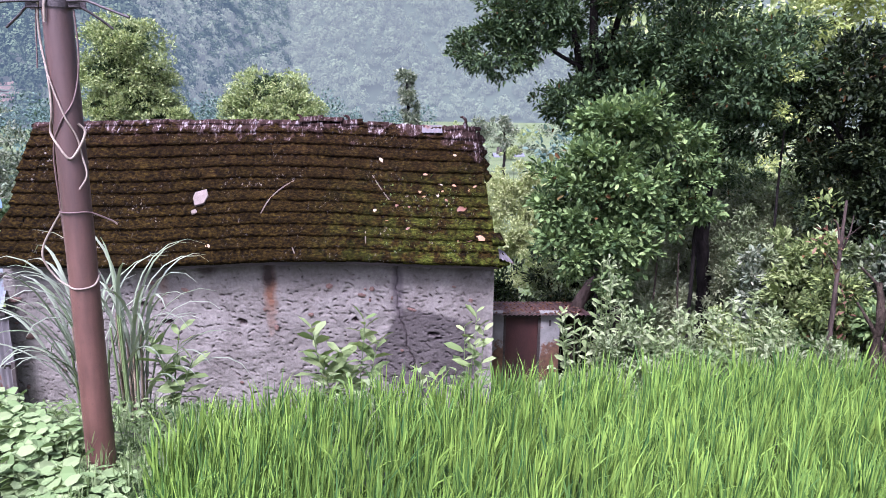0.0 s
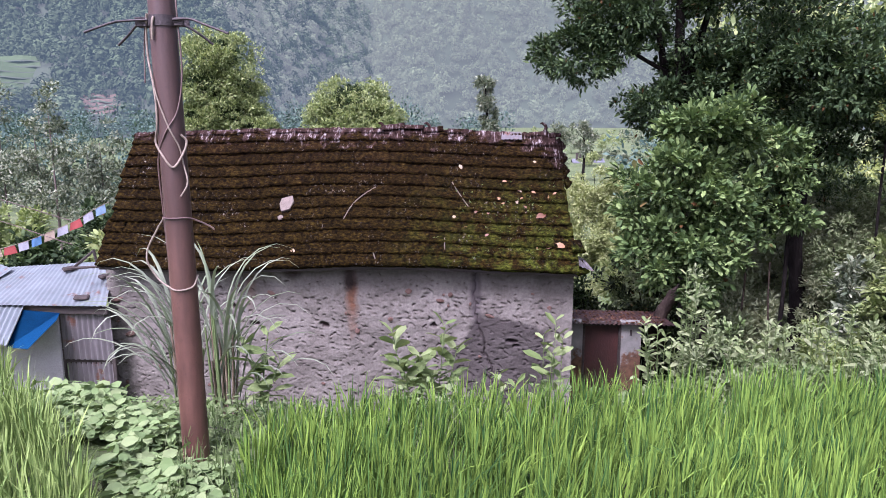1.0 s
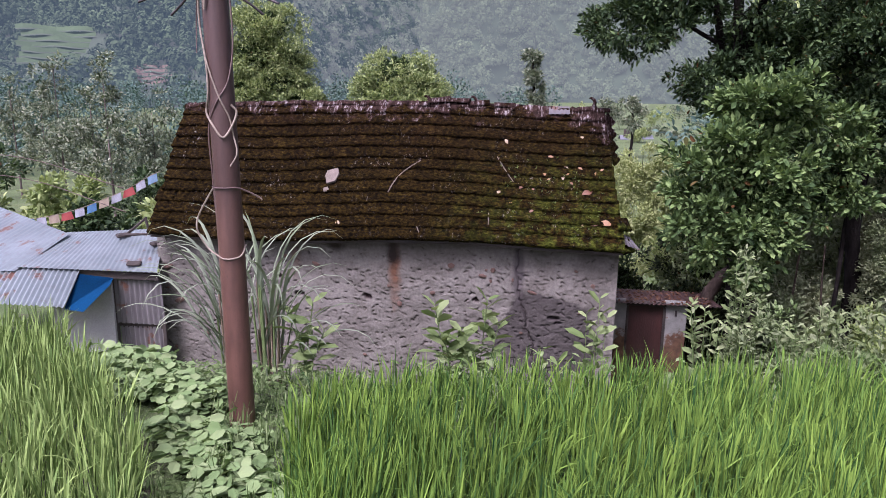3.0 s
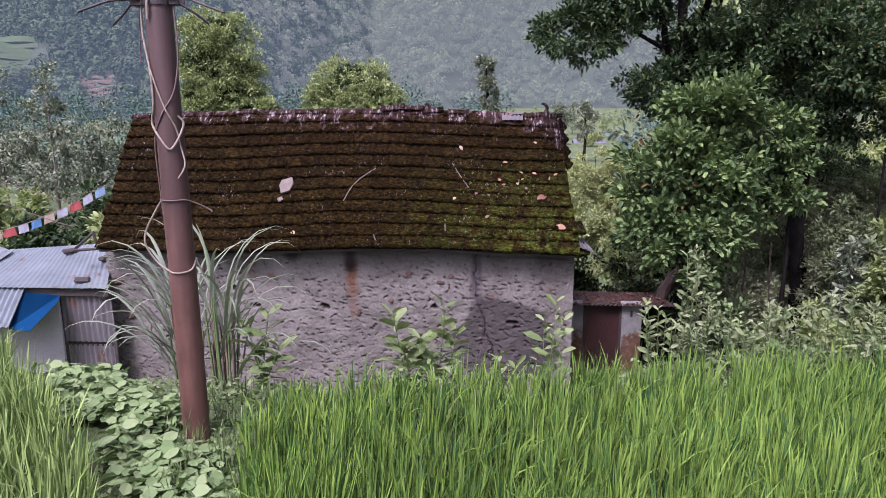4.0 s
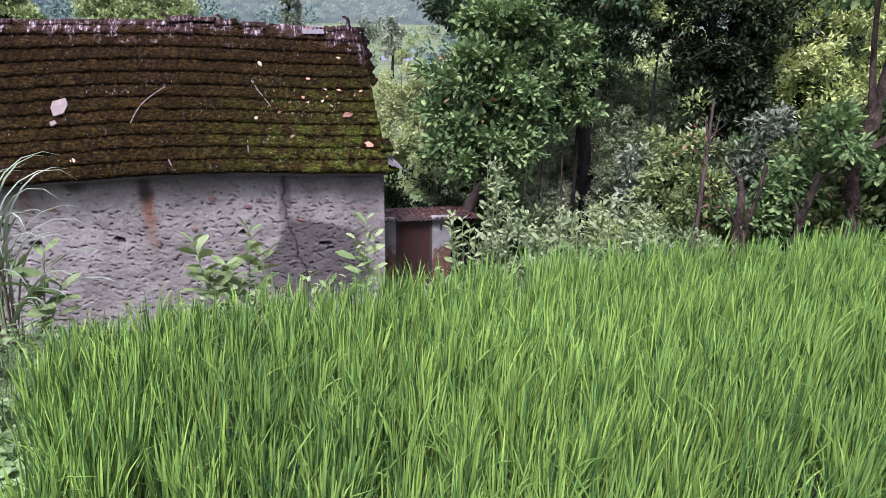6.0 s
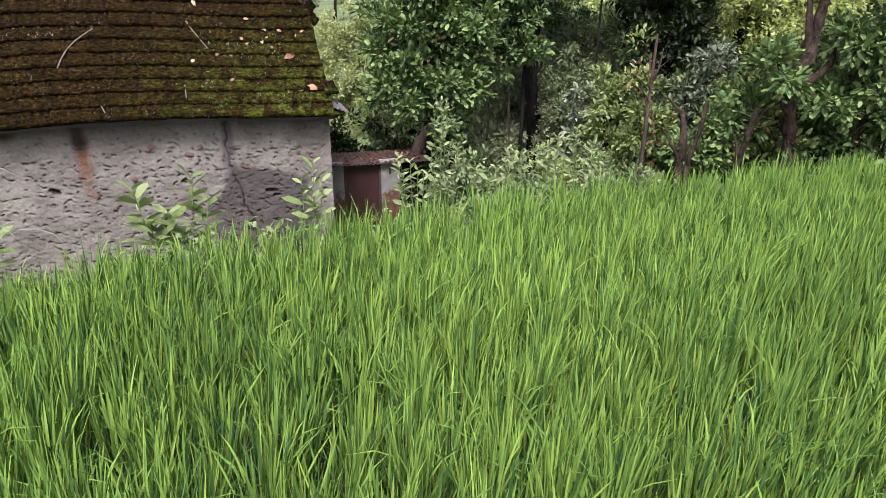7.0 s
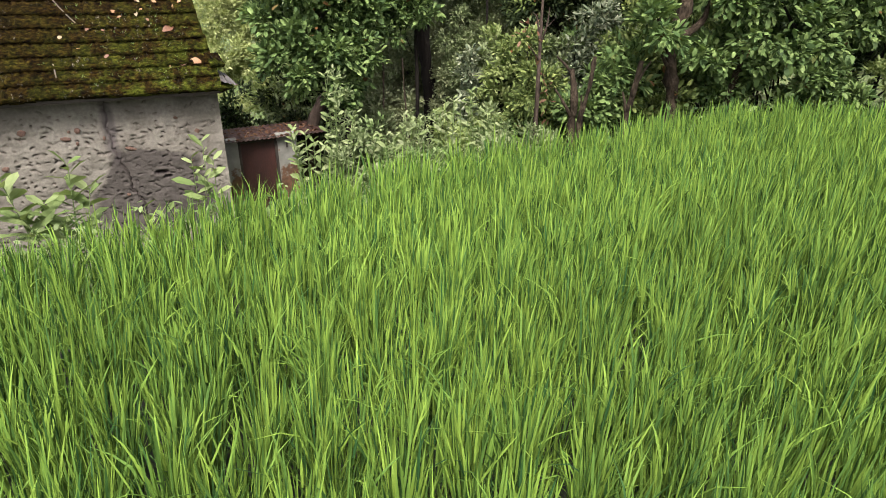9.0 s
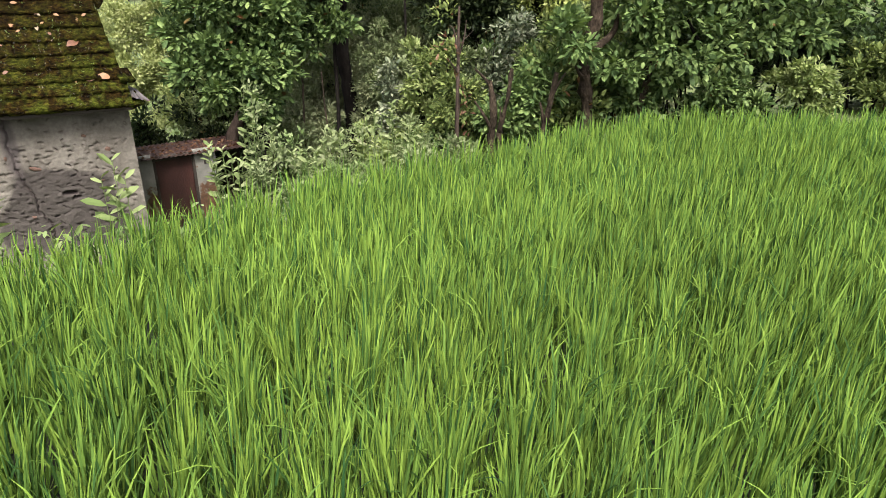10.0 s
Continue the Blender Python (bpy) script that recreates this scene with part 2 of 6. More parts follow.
M_brownleaf = leafy("fallen_leaf", [(0.07, 0.03, 0.018), (0.14, 0.065, 0.035), (0.24, 0.15, 0.085)], 0.1, 0.6, 0.3)
# far woods and ground: haze added as a bluish glow of the surface
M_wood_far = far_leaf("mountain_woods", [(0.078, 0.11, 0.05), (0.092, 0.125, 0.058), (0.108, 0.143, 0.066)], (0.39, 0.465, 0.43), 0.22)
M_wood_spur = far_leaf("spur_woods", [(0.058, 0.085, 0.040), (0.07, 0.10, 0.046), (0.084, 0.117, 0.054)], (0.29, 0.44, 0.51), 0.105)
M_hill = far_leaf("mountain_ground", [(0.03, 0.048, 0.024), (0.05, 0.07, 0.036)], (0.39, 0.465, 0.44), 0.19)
M_bark = plain("bark", (0.006, 0.005, 0.0045), (0.035, 0.03, 0.026), 7, 0.95, relief=1.0, depth=0.03, stretch=(1, 1, 0.35), fine=35)
M_bark.node_tree.nodes["Principled BSDF"].inputs["Specular IOR Level"].default_value = 0.08
M_greybark = plain("lichened_bark", (0.014, 0.010, 0.007), (0.105, 0.08, 0.056), 22, 0.95, relief=1.0, depth=0.04, stretch=(1, 1, 0.5), fine=30)
M_deadwood = plain("dead_wood", (0.045, 0.034, 0.027), (0.13, 0.098, 0.078), 8, 0.9, relief=0.9, depth=0.02, stretch=(1, 1, 0.2))
for wood in (M_greybark, M_deadwood):
    wood.node_tree.nodes["Principled BSDF"].inputs["Specular IOR Level"].default_value = 0.1
M_timber = plain("weathered_timber", (0.03, 0.024, 0.019), (0.09, 0.07, 0.055), 5, 0.85, relief=0.6, stretch=(0.3, 1, 1))
M_tin = plain("corrugated_tin", (0.20, 0.21, 0.24), (0.34, 0.36, 0.40), 2.5, 0.5, 0.35, 0.15, 0.003)


def worn_tin(name, dark, light, amount, stretch):
    """Zinc sheet with rust patches and dirt."""
    m, n, l, b = nodes(name)
    c = ramp(n, l, noise_node(n, l, 1.7, 6, 0.6, stretch=stretch), [(0.3, dark), (0.7, light)])
    c = mix(n, l, ramp(n, l, noise_node(n, l, 9, 6), [(0.5, gray(0)), (0.75, gray(0.5))]), c, (0.16, 0.15, 0.15))
    c = mix(n, l, ramp(n, l, noise_node(n, l, 2.3, 8, 0.65), [(amount, gray(0)), (amount + 0.05, gray(0.9))]), c, (0.20, 0.085, 0.045))
    c = paint(n, l, b, c)
    b.inputs["Roughness"].default_value, b.inputs["Metallic"].default_value = 0.5, 0.25
    bump(n, l, b, noise_node(n, l, 12, 6), 0.25, 0.006)
    return m


M_tinroof = worn_tin("sun_bleached_tin", (0.19, 0.235, 0.235), (0.285, 0.345, 0.345), 0.61, (1, 1, 1))
M_tinwall = worn_tin("dull_tin", (0.13, 0.12, 0.12), (0.27, 0.255, 0.25), 0.58, (2.5, 2.5, 0.5))
M_blue = plain("blue_paint", (0.001, 0.045, 0.125), (0.002, 0.066, 0.17), 3, 0.9, relief=0.1)
M_blue.node_tree.nodes["Principled BSDF"].inputs["Specular IOR Level"].default_value = 0.08
M_white = plain("limewash", (0.52, 0.51, 0.50), (0.68, 0.67, 0.65), 3, 0.8, relief=0.3)
M_doorrust = plain("rusty_door_sheet", (0.034, 0.010, 0.008), (0.085, 0.025, 0.017), 4, 0.65, 0.1, 0.3, stretch=(1, 1, 0.4))
M_rope = plain("pale_cable", (0.24, 0.195, 0.14), (0.42, 0.35, 0.26), 20, 0.7, relief=0.2)
M_stick = plain("bleached_stick", (0.13, 0.10, 0.08), (0.22, 0.18, 0.15), 20, 0.8, relief=0.2)
M_cable = plain("dark_cable", (0.10, 0.06, 0.05), (0.18, 0.12, 0.10), 20, 0.6, relief=0.1)
M_iron = plain("painted_iron", (0.035, 0.03, 0.03), (0.09, 0.07, 0.065), 15, 0.6, 0.3, 0.3)


def pole_paint():
    m, n, l, b = nodes("rusty_pole_paint")
    c = ramp(n, l, noise_node(n, l, 2.0, 8, stretch=(1, 1, 0.5)), [(0.25, (0.054, 0.031, 0.026)), (0.52, (0.096, 0.052, 0.041)), (0.8, (0.15, 0.08, 0.057))])
    tc, sep, up = n.new("ShaderNodeTexCoord"), n.new("ShaderNodeSeparateXYZ"), n.new("ShaderNodeMapRange")
    l.new(tc.outputs["Object"], sep.inputs[0]), l.new(sep.outputs["Z"], up.inputs["Value"])
    up.inputs["From Min"].default_value, up.inputs["From Max"].default_value = 1.75, 0.7
    rust = ramp(n, l, noise_node(n, l, 5.0, 8), [(0.3, (0.115, 0.054, 0.038)), (0.7, (0.20, 0.10, 0.068))])
    c = mix(n, l, up.outputs[0], c, rust)
    c = mix(n, l, 0.8, c, ramp(n, l, noise_node(n, l, 16, 8, 0.65, stretch=(1, 1, 0.12)), [(0.3, gray(0.28)), (0.7, gray(0.68))]), "OVERLAY")
    c = mix(n, l, ramp(n, l, noise_node(n, l, 3.4, 7, 0.6, stretch=(1, 1, 0.3)), [(0.56, gray(0)), (0.68, gray(0.6))]), c, (0.12, 0.085, 0.085))
    speck = noise_node(n, l, 70)
    c = mix(n, l, ramp(n, l, speck, [(0.60, gray(0)), (0.72, gray(0.6))]), c, (0.06, 0.035, 0.03))
    c = paint(n, l, b, c)
    b.inputs["Roughness"].default_value = 0.48
    bump(n, l, b, speck, 0.4, 0.004)
    return m


M_pole = pole_paint()


def moss_tile():
    m, n, l, b = nodes("mossy_clay_tile")
    oi, geo, sep = n.new("ShaderNodeObjectInfo"), n.new("ShaderNodeNewGeometry"), n.new("ShaderNodeSeparateXYZ")
    l.new(geo.outputs["Position"], sep.inputs[0])

    def at_place(scale, detail=6.0, rough=0.65, stretch=(1, 1, 1)):
        mp, tx = n.new("ShaderNodeMapping"), n.new("ShaderNodeTexNoise")
        mp.inputs["Scale"].default_value = stretch
        tx.inputs["Scale"].default_value, tx.inputs["Detail"].default_value, tx.inputs["Roughness"].default_value = scale, detail, rough
        l.new(geo.outputs["Position"], mp.inputs[0]), l.new(mp.outputs[0], tx.inputs["Vector"])
        return tx.outputs["Fac"]

    def span(sock, a, z):
        r = n.new("ShaderNodeMapRange")
        r.inputs["From Min"].default_value, r.inputs["From Max"].default_value = a, z
        l.new(sock, r.inputs["Value"])
        return r.outputs[0]

    def calc(op, a, c):
        x = n.new("ShaderNodeMath")
        x.operation = op
        for i, v in enumerate((a, c)):
            if hasattr(v, "is_linked"):
                l.new(v, x.inputs[i])
            else:
                x.inputs[i].default_value = v
        return x.outputs[0]

    grain = at_place(26, 8, 0.7, (0.6, 1.2, 1.2))
    moss = ramp(n, l, grain, [(0.38, (0.003, 0.002, 0.001)), (0.50, (0.017, 0.0105, 0.0028)), (0.61, (0.048, 0.031, 0.006)), (0.74, (0.125, 0.088, 0.017))])
    russet = ramp(n, l, grain, [(0.36, (0.006, 0.003, 0.002)), (0.55, (0.030, 0.015, 0.007)), (0.75, (0.085, 0.048, 0.026))])
    moss = mix(n, l, calc("MULTIPLY", span(sep.outputs["Z"], 0.3, 1.6), ramp(n, l, at_place(3.1, 6), [(0.35, gray(0.0)), (0.65, gray(0.8))])), moss, russet)
    moss = mix(n, l, 0.55, moss, ramp(n, l, at_place(2.3, 5), [(0.3, gray(0.22)), (0.7, gray(0.62))]), "OVERLAY")
    green = ramp(n, l, grain, [(0.36, (0.02, 0.03, 0.005)), (0.52, (0.085, 0.115, 0.014)), (0.68, (0.24, 0.29, 0.04))])
    corner = calc("MULTIPLY", span(sep.outputs["X"], -1.5, 1.0), span(sep.outputs["Z"], 1.0, -0.3))
    patch = calc("MULTIPLY", corner, ramp(n, l, at_place(4.5, 7, 0.75), [(0.44, gray(0)), (0.60, gray(0.9))]))
    moss = mix(n, l, patch, moss, green)
    # bare clay with lime streaks where the moss has not taken
    streak = at_place(26, 5, 0.7, (1, 0.25, 0.25))
    clay = ramp(n, l, streak, [(0.42, (0.035, 0.022, 0.018)), (0.54, (0.085, 0.05, 0.042)), (0.60, (0.30, 0.26, 0.25)), (0.68, (0.50, 0.46, 0.45))])
    end = calc("MULTIPLY", span(sep.outputs["X"], 0.35, 0.75), span(sep.outputs["Z"], 0.5, 0.95))
    bare = calc("ADD", span(sep.outputs["Z"], 0.85, 1.45), ramp(n, l, at_place(5.5, 6), [(0.35, gray(0)), (0.75, gray(0.8))]))
    bare = calc("ADD", bare, calc("MULTIPLY", end, 0.45))
    c = mix(n, l, ramp(n, l, calc("MULTIPLY", bare, 0.5), [(0.55, gray(0)), (0.62, gray(0.9))]), moss, clay)
    lichen = calc("MULTIPLY", ramp(n, l, at_place(38, 4, 0.6, (1, 0.5, 0.5)), [(0.63, gray(0)), (0.68, gray(0.8))]), ramp(n, l, at_place(1.8, 4), [(0.48, gray(0)), (0.6, gray(1))]))
    c = mix(n, l, lichen, c, (0.34, 0.31, 0.28))
    tone = n.new("ShaderNodeMapRange")
    tone.inputs["To Min"].default_value, tone.inputs["To Max"].default_value = 0.36, 0.62
    l.new(oi.outputs["Random"], tone.inputs["Value"])
    c = mix(n, l, 0.6, c, tone.outputs[0], "OVERLAY")
    c = paint(n, l, b, c)
    b.inputs["Roughness"].default_value, b.inputs["Specular IOR Level"].default_value = 0.95, 0.04
    bump(n, l, b, grain, 1.0, 0.022)
    return m


M_tile = moss_tile()


def mud_wall():
    m, n, l, b = nodes("lime_daubed_rubble_wall")
    geo = n.new("ShaderNodeNewGeometry")
    sep = n.new("ShaderNodeSeparateXYZ")
    tc = n.new("ShaderNodeTexCoord")
    l.new(tc.outputs["Object"], sep.inputs[0])
    plaster = ramp(n, l, noise_node(n, l, 2.2, 8), [(0.3, (0.16, 0.147, 0.124)), (0.5, (0.23, 0.215, 0.183)), (0.75, (0.31, 0.292, 0.252))])
    plaster = mix(n, l, 0.5, plaster, ramp(n, l, noise_node(n, l, 25, 8), [(0.3, gray(0.3)), (0.7, gray(0.68))]), "OVERLAY")
    at = n.new("ShaderNodeAttribute")
    at.attribute_name = "bare"
    earth = ramp(n, l, noise_node(n, l, 7), [(0.35, (0.045, 0.034, 0.031)), (0.6, (0.10, 0.072, 0.06)), (0.8, (0.19, 0.11, 0.07))])
    # bare earth in the gaps, kept dark to paint in the pits' shade too
    c = mix(n, l, at.outputs["Fac"], plaster, earth)

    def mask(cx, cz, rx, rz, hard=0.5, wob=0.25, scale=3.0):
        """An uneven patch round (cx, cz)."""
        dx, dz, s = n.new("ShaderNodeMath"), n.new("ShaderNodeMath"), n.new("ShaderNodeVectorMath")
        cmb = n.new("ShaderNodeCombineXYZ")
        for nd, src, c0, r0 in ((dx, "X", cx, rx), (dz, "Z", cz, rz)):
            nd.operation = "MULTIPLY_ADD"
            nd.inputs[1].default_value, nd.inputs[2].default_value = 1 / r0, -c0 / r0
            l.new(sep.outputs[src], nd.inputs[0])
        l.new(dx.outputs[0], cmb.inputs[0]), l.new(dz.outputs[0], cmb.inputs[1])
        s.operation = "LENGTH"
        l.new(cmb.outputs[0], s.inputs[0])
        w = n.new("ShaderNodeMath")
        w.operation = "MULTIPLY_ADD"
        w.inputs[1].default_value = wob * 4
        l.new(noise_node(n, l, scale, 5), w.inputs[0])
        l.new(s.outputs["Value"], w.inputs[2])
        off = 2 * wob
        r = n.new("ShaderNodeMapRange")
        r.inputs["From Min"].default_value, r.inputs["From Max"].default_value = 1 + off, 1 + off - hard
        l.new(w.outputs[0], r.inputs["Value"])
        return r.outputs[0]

    def times(a, k):
        x = n.new("ShaderNodeMath")
        x.operation = "MULTIPLY"
        x.inputs[1].default_value = k
        l.new(a, x.inputs[0])
        return x.outputs[0]

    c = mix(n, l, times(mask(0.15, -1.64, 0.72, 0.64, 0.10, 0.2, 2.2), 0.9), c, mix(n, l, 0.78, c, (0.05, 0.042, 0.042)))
    c = mix(n, l, times(mask(-1.93, -0.75, 0.11, 0.62, 0.8, 0.3, 7), 0.95), c, (0.20, 0.10, 0.055))
    c = mix(n, l, times(mask(-1.95, -0.50, 0.13, 0.30, 0.7, 0.3, 8), 0.95), c, (0.03, 0.022, 0.018))
    c = mix(n, l, times(mask(-3.35, -0.62, 0.10, 0.45, 0.9, 0.3, 6), 0.5), c, (0.19, 0.11, 0.07))
    # band below the eave: grime and the eave's shade painted as one
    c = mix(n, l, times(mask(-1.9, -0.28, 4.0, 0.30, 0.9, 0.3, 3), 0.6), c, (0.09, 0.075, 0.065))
    c = mix(n, l, times(mask(-2.75, -0.42, 0.18, 0.12, 0.6, 0.2, 6), 0.8), c, (0.05, 0.035, 0.03))
    c = mix(n, l, times(mask(-0.24, -0.70, 0.10, 0.55, 0.5, 0.3, 5), 0.8), c, (0.11, 0.095, 0.095))
    c = paint(n, l, b, c)
    b.inputs["Roughness"].default_value, b.inputs["Specular IOR Level"].default_value = 0.95, 0.15
    bump(n, l, b, noise_node(n, l, 32, 8, 0.7), 0.6, 0.02)
    return m


M_wall = mud_wall()
M_stone = plain("field_stone", (0.13, 0.075, 0.058), (0.24, 0.14, 0.10), 9, 0.9, relief=0.7, depth=0.01)


def rust_tin():
    m, n, l, b = nodes("rusted_tin_roof")
    c = ramp(n, l, noise_node(n, l, 9, 8, 0.7), [(0.3, (0.022, 0.011, 0.009)), (0.48, (0.06, 0.024, 0.018)), (0.62, (0.15, 0.07, 0.05)), (0.76, (0.26, 0.21, 0.19))])
    c = paint(n, l, b, c)
    b.inputs["Roughness"].default_value = 0.7
    return m


M_rust = rust_tin()


def ground_material():
    m, n, l, b = nodes("ground_cover")
    g = ramp(n, l, noise_node(n, l, 0.35, 8), [(0.3, (0.07, 0.12, 0.03)), (0.5, (0.12, 0.19, 0.05)), (0.7, (0.20, 0.26, 0.09))])
    s = ramp(n, l, noise_node(n, l, 5), [(0.3, (0.045, 0.033, 0.024)), (0.7, (0.13, 0.10, 0.07))])
    c = mix(n, l, ramp(n, l, noise_node(n, l, 4.5, 8, 0.7), [(0.34, gray(0)), (0.5, gray(1))]), s, g)
    c = paint(n, l, b, c)
    b.inputs["Roughness"].default_value = 0.95
    bump(n, l, b, noise_node(n, l, 20), 0.8, 0.05)
    return m


M_ground = ground_material()
M_mud = plain("wet_paddy_mud", (0.010, 0.013, 0.008), (0.024, 0.028, 0.018), 6, 0.6, relief=0.6, depth=0.02, fine=30)


def stained_limewash():
    m, n, l, b = nodes("stained_limewash")
    tc, sep = n.new("ShaderNodeTexCoord"), n.new("ShaderNodeSeparateXYZ")
    white = ramp(n, l, noise_node(n, l, 6), [(0.3, (0.23, 0.235, 0.205)), (0.7, (0.40, 0.40, 0.36))])
    earth = ramp(n, l, noise_node(n, l, 12), [(0.3, (0.10, 0.055, 0.03)), (0.7, (0.24, 0.12, 0.06))])
    l.new(tc.outputs["Object"], sep.inputs[0])
    fall = n.new("ShaderNodeMath")
    fall.operation = "MULTIPLY_ADD"
    fall.inputs[1].default_value, fall.inputs[2].default_value = -0.5, -0.86
    l.new(sep.outputs["Z"], fall.inputs[0])
    worn = n.new("ShaderNodeMath")
    l.new(fall.outputs[0], worn.inputs[0]), l.new(noise_node(n, l, 5, 6), worn.inputs[1])
    c = mix(n, l, ramp(n, l, worn.outputs[0], [(0.53, gray(0)), (0.60, gray(1))]), white, earth)
    c = paint(n, l, b, c)
    b.inputs["Roughness"].default_value = 0.9
    bump(n, l, b, noise_node(n, l, 40), 0.5, 0.01)
    return m


M_outwall = stained_limewash()


# ---- ground, valley and mountain ----
def step(x, a, b):
    t = np.clip((np.asarray(x, float) - a) / (b - a), 0, 1)
    return t * t * (3 - 2 * t)


def ground_z(x, y):
    x, y = np.asarray(x, float), np.asarray(y, float)
    low = -2.55 - 0.45 * step(x, -5, 1) + 2.1 * step(x, 2.4, 5.0)
    z = low * step(y, 3.3, 7.0)
    z = z + (-4.6 - low) * step(y, 13, 60)
    return z + 0.03 * np.sin(x * 2.1) * np.sin(y * 1.7) * step(y, 3, 5)


def axis_steps(a, b, fine, grow):
    v, out, d = 0.0, [0.0], fine
    while v < b:
        v += d
        d *= grow
        out.append(v)
    w, d, neg = 0.0, fine, []
    while w > a:
        w -= d
        d *= grow
        neg.append(w)
    return np.array(neg[::-1] + out)


def grid_mesh(name, X, Y, zf, material, smooth=True):
    gx, gy = np.meshgrid(X, Y, indexing="ij")
    V = np.stack([gx, gy, zf(gx, gy)], -1).reshape(-1, 3)
    i, j = np.meshgrid(np.arange(len(X) - 1), np.arange(len(Y) - 1), indexing="ij")
    a = (i * len(Y) + j).ravel()
    Q = np.stack([a, a + len(Y), a + len(Y) + 1, a + 1], 1)
    return fast_mesh(name, V, Q, material, smooth)


ground = tagged(new("ground", grid_mesh("ground", axis_steps(-900, 900, 0.2, 1.06), axis_steps(-60, 1200, 0.2, 1.06), ground_z, M_ground)),
                "green terraced slope falling to a valley floor", "ground", kind="structure")


def mountain_foot(x, y):
    return 205 + 215 * step(x / (y + 1e-6), -0.42, -0.16) + 25 * np.sin(x * 0.021) + 14 * np.sin(x * 0.053 + 1)


def mountain_z(x, y):
    rise = np.maximum(0, y - mountain_foot(x, y))
    ravine = np.abs(np.sin(x * 0.030 + 0.6 * np.sin(x * 0.011) + y * 0.012)) + 0.4 * np.abs(np.sin(x * 0.083 + y * 0.02))
    return -6 + rise * 0.58 + np.minimum(rise, 60) * (0.03 + 0.2 * step(x / (y + 1e-6), -0.42, -0.2)) * ravine - 3.0 * (rise <= 0)


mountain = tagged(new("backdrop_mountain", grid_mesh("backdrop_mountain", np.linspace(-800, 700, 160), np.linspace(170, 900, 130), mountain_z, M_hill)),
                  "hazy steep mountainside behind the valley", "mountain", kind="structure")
# terraced clearings on the spur: slope of the ground line, distance, width, depth, number of steps
CLEARINGS = [(-0.735, 20.0, 25.0, 3.4, 7), (-0.585, 10.0, 11.0, 2.2, 5)]


def spot_on_mountain(a, rise):
    y = np.full_like(np.asarray(a, float), 300.0)
    for _ in range(12):
        y = 0.5 * y + 0.5 * (mountain_foot(a * y, y) + rise)
    return a * y, y, mountain_z(a * y, y)


def woods(name, n, per, tan_lo, tan_hi, deep, size, material, seed, label):
    """Far woods: ragged crowns of many loose leaf masses on the mountainside."""
    g = np.random.default_rng(seed)
    a = g.uniform(tan_lo, tan_hi, n)
    x, y, z = spot_on_mountain(a, g.uniform(0, deep, n))
    keep = np.ones(n, bool)
    for ca, rise, w, d, k in CLEARINGS:
        cx, cy, cz = spot_on_mountain(ca, rise)
        th = -math.atan(ca)
        lx, ly = (x - cx) * math.cos(th) + (y - cy) * math.sin(th), -(x - cx) * math.sin(th) + (y - cy) * math.cos(th)
        keep &= ~((np.abs(lx) < w * 0.5) & (ly > -7) & (ly < d * k * 0.95))
    x, y, z = x[keep], y[keep], z[keep]
    n = len(x)
    r = size * g.uniform(0.55, 1.3, n)
    tall = g.uniform(0.9, 1.8, n)
    o = ball(n * per, g)
    o[:, 2] = np.abs(o[:, 2]) * 1.25 - 0.3
    T = np.repeat(tall, per)
    lumps = 0.8 + 0.3 * np.sin(o[:, 0] * 6 + np.repeat(x, per)) * np.sin(o[:, 2] * 5 + np.repeat(y, per)) + 0.15 * np.sin(o[:, 1] * 9)
    R = np.repeat(r, per)
    P = np.repeat(np.stack([x, y, z + r * 0.7], 1), per, 0) + o * (R * lumps)[:, None] * np.stack([np.ones_like(T), np.ones_like(T), T], 1)
    nrm = unit(o + g.normal(0, 0.10, o.shape))
    s1 = unit(np.cross(nrm, g.normal(size=o.shape)))
    s2 = np.cross(nrm, s1)
    k = (R * g.uniform(0.09, 0.20, n * per))[:, None]
    V = np.stack([P - s1 * k, P + s1 * k * 0.7 + s2 * k * 0.8, P + s1 * k * 0.5 - s2 * k], 1)
    F = np.arange(n * per * 3).reshape(-1, 3)
    me = fast_mesh(name, V.reshape(-1, 3), F, material)
    me.attributes.new("tone", "FLOAT", "POINT").data.foreach_set("value", np.repeat(0.05 + 0.95 * g.random(n), per * 3))
    return tagged(new(name, me), label, "woods", kind="stuff")


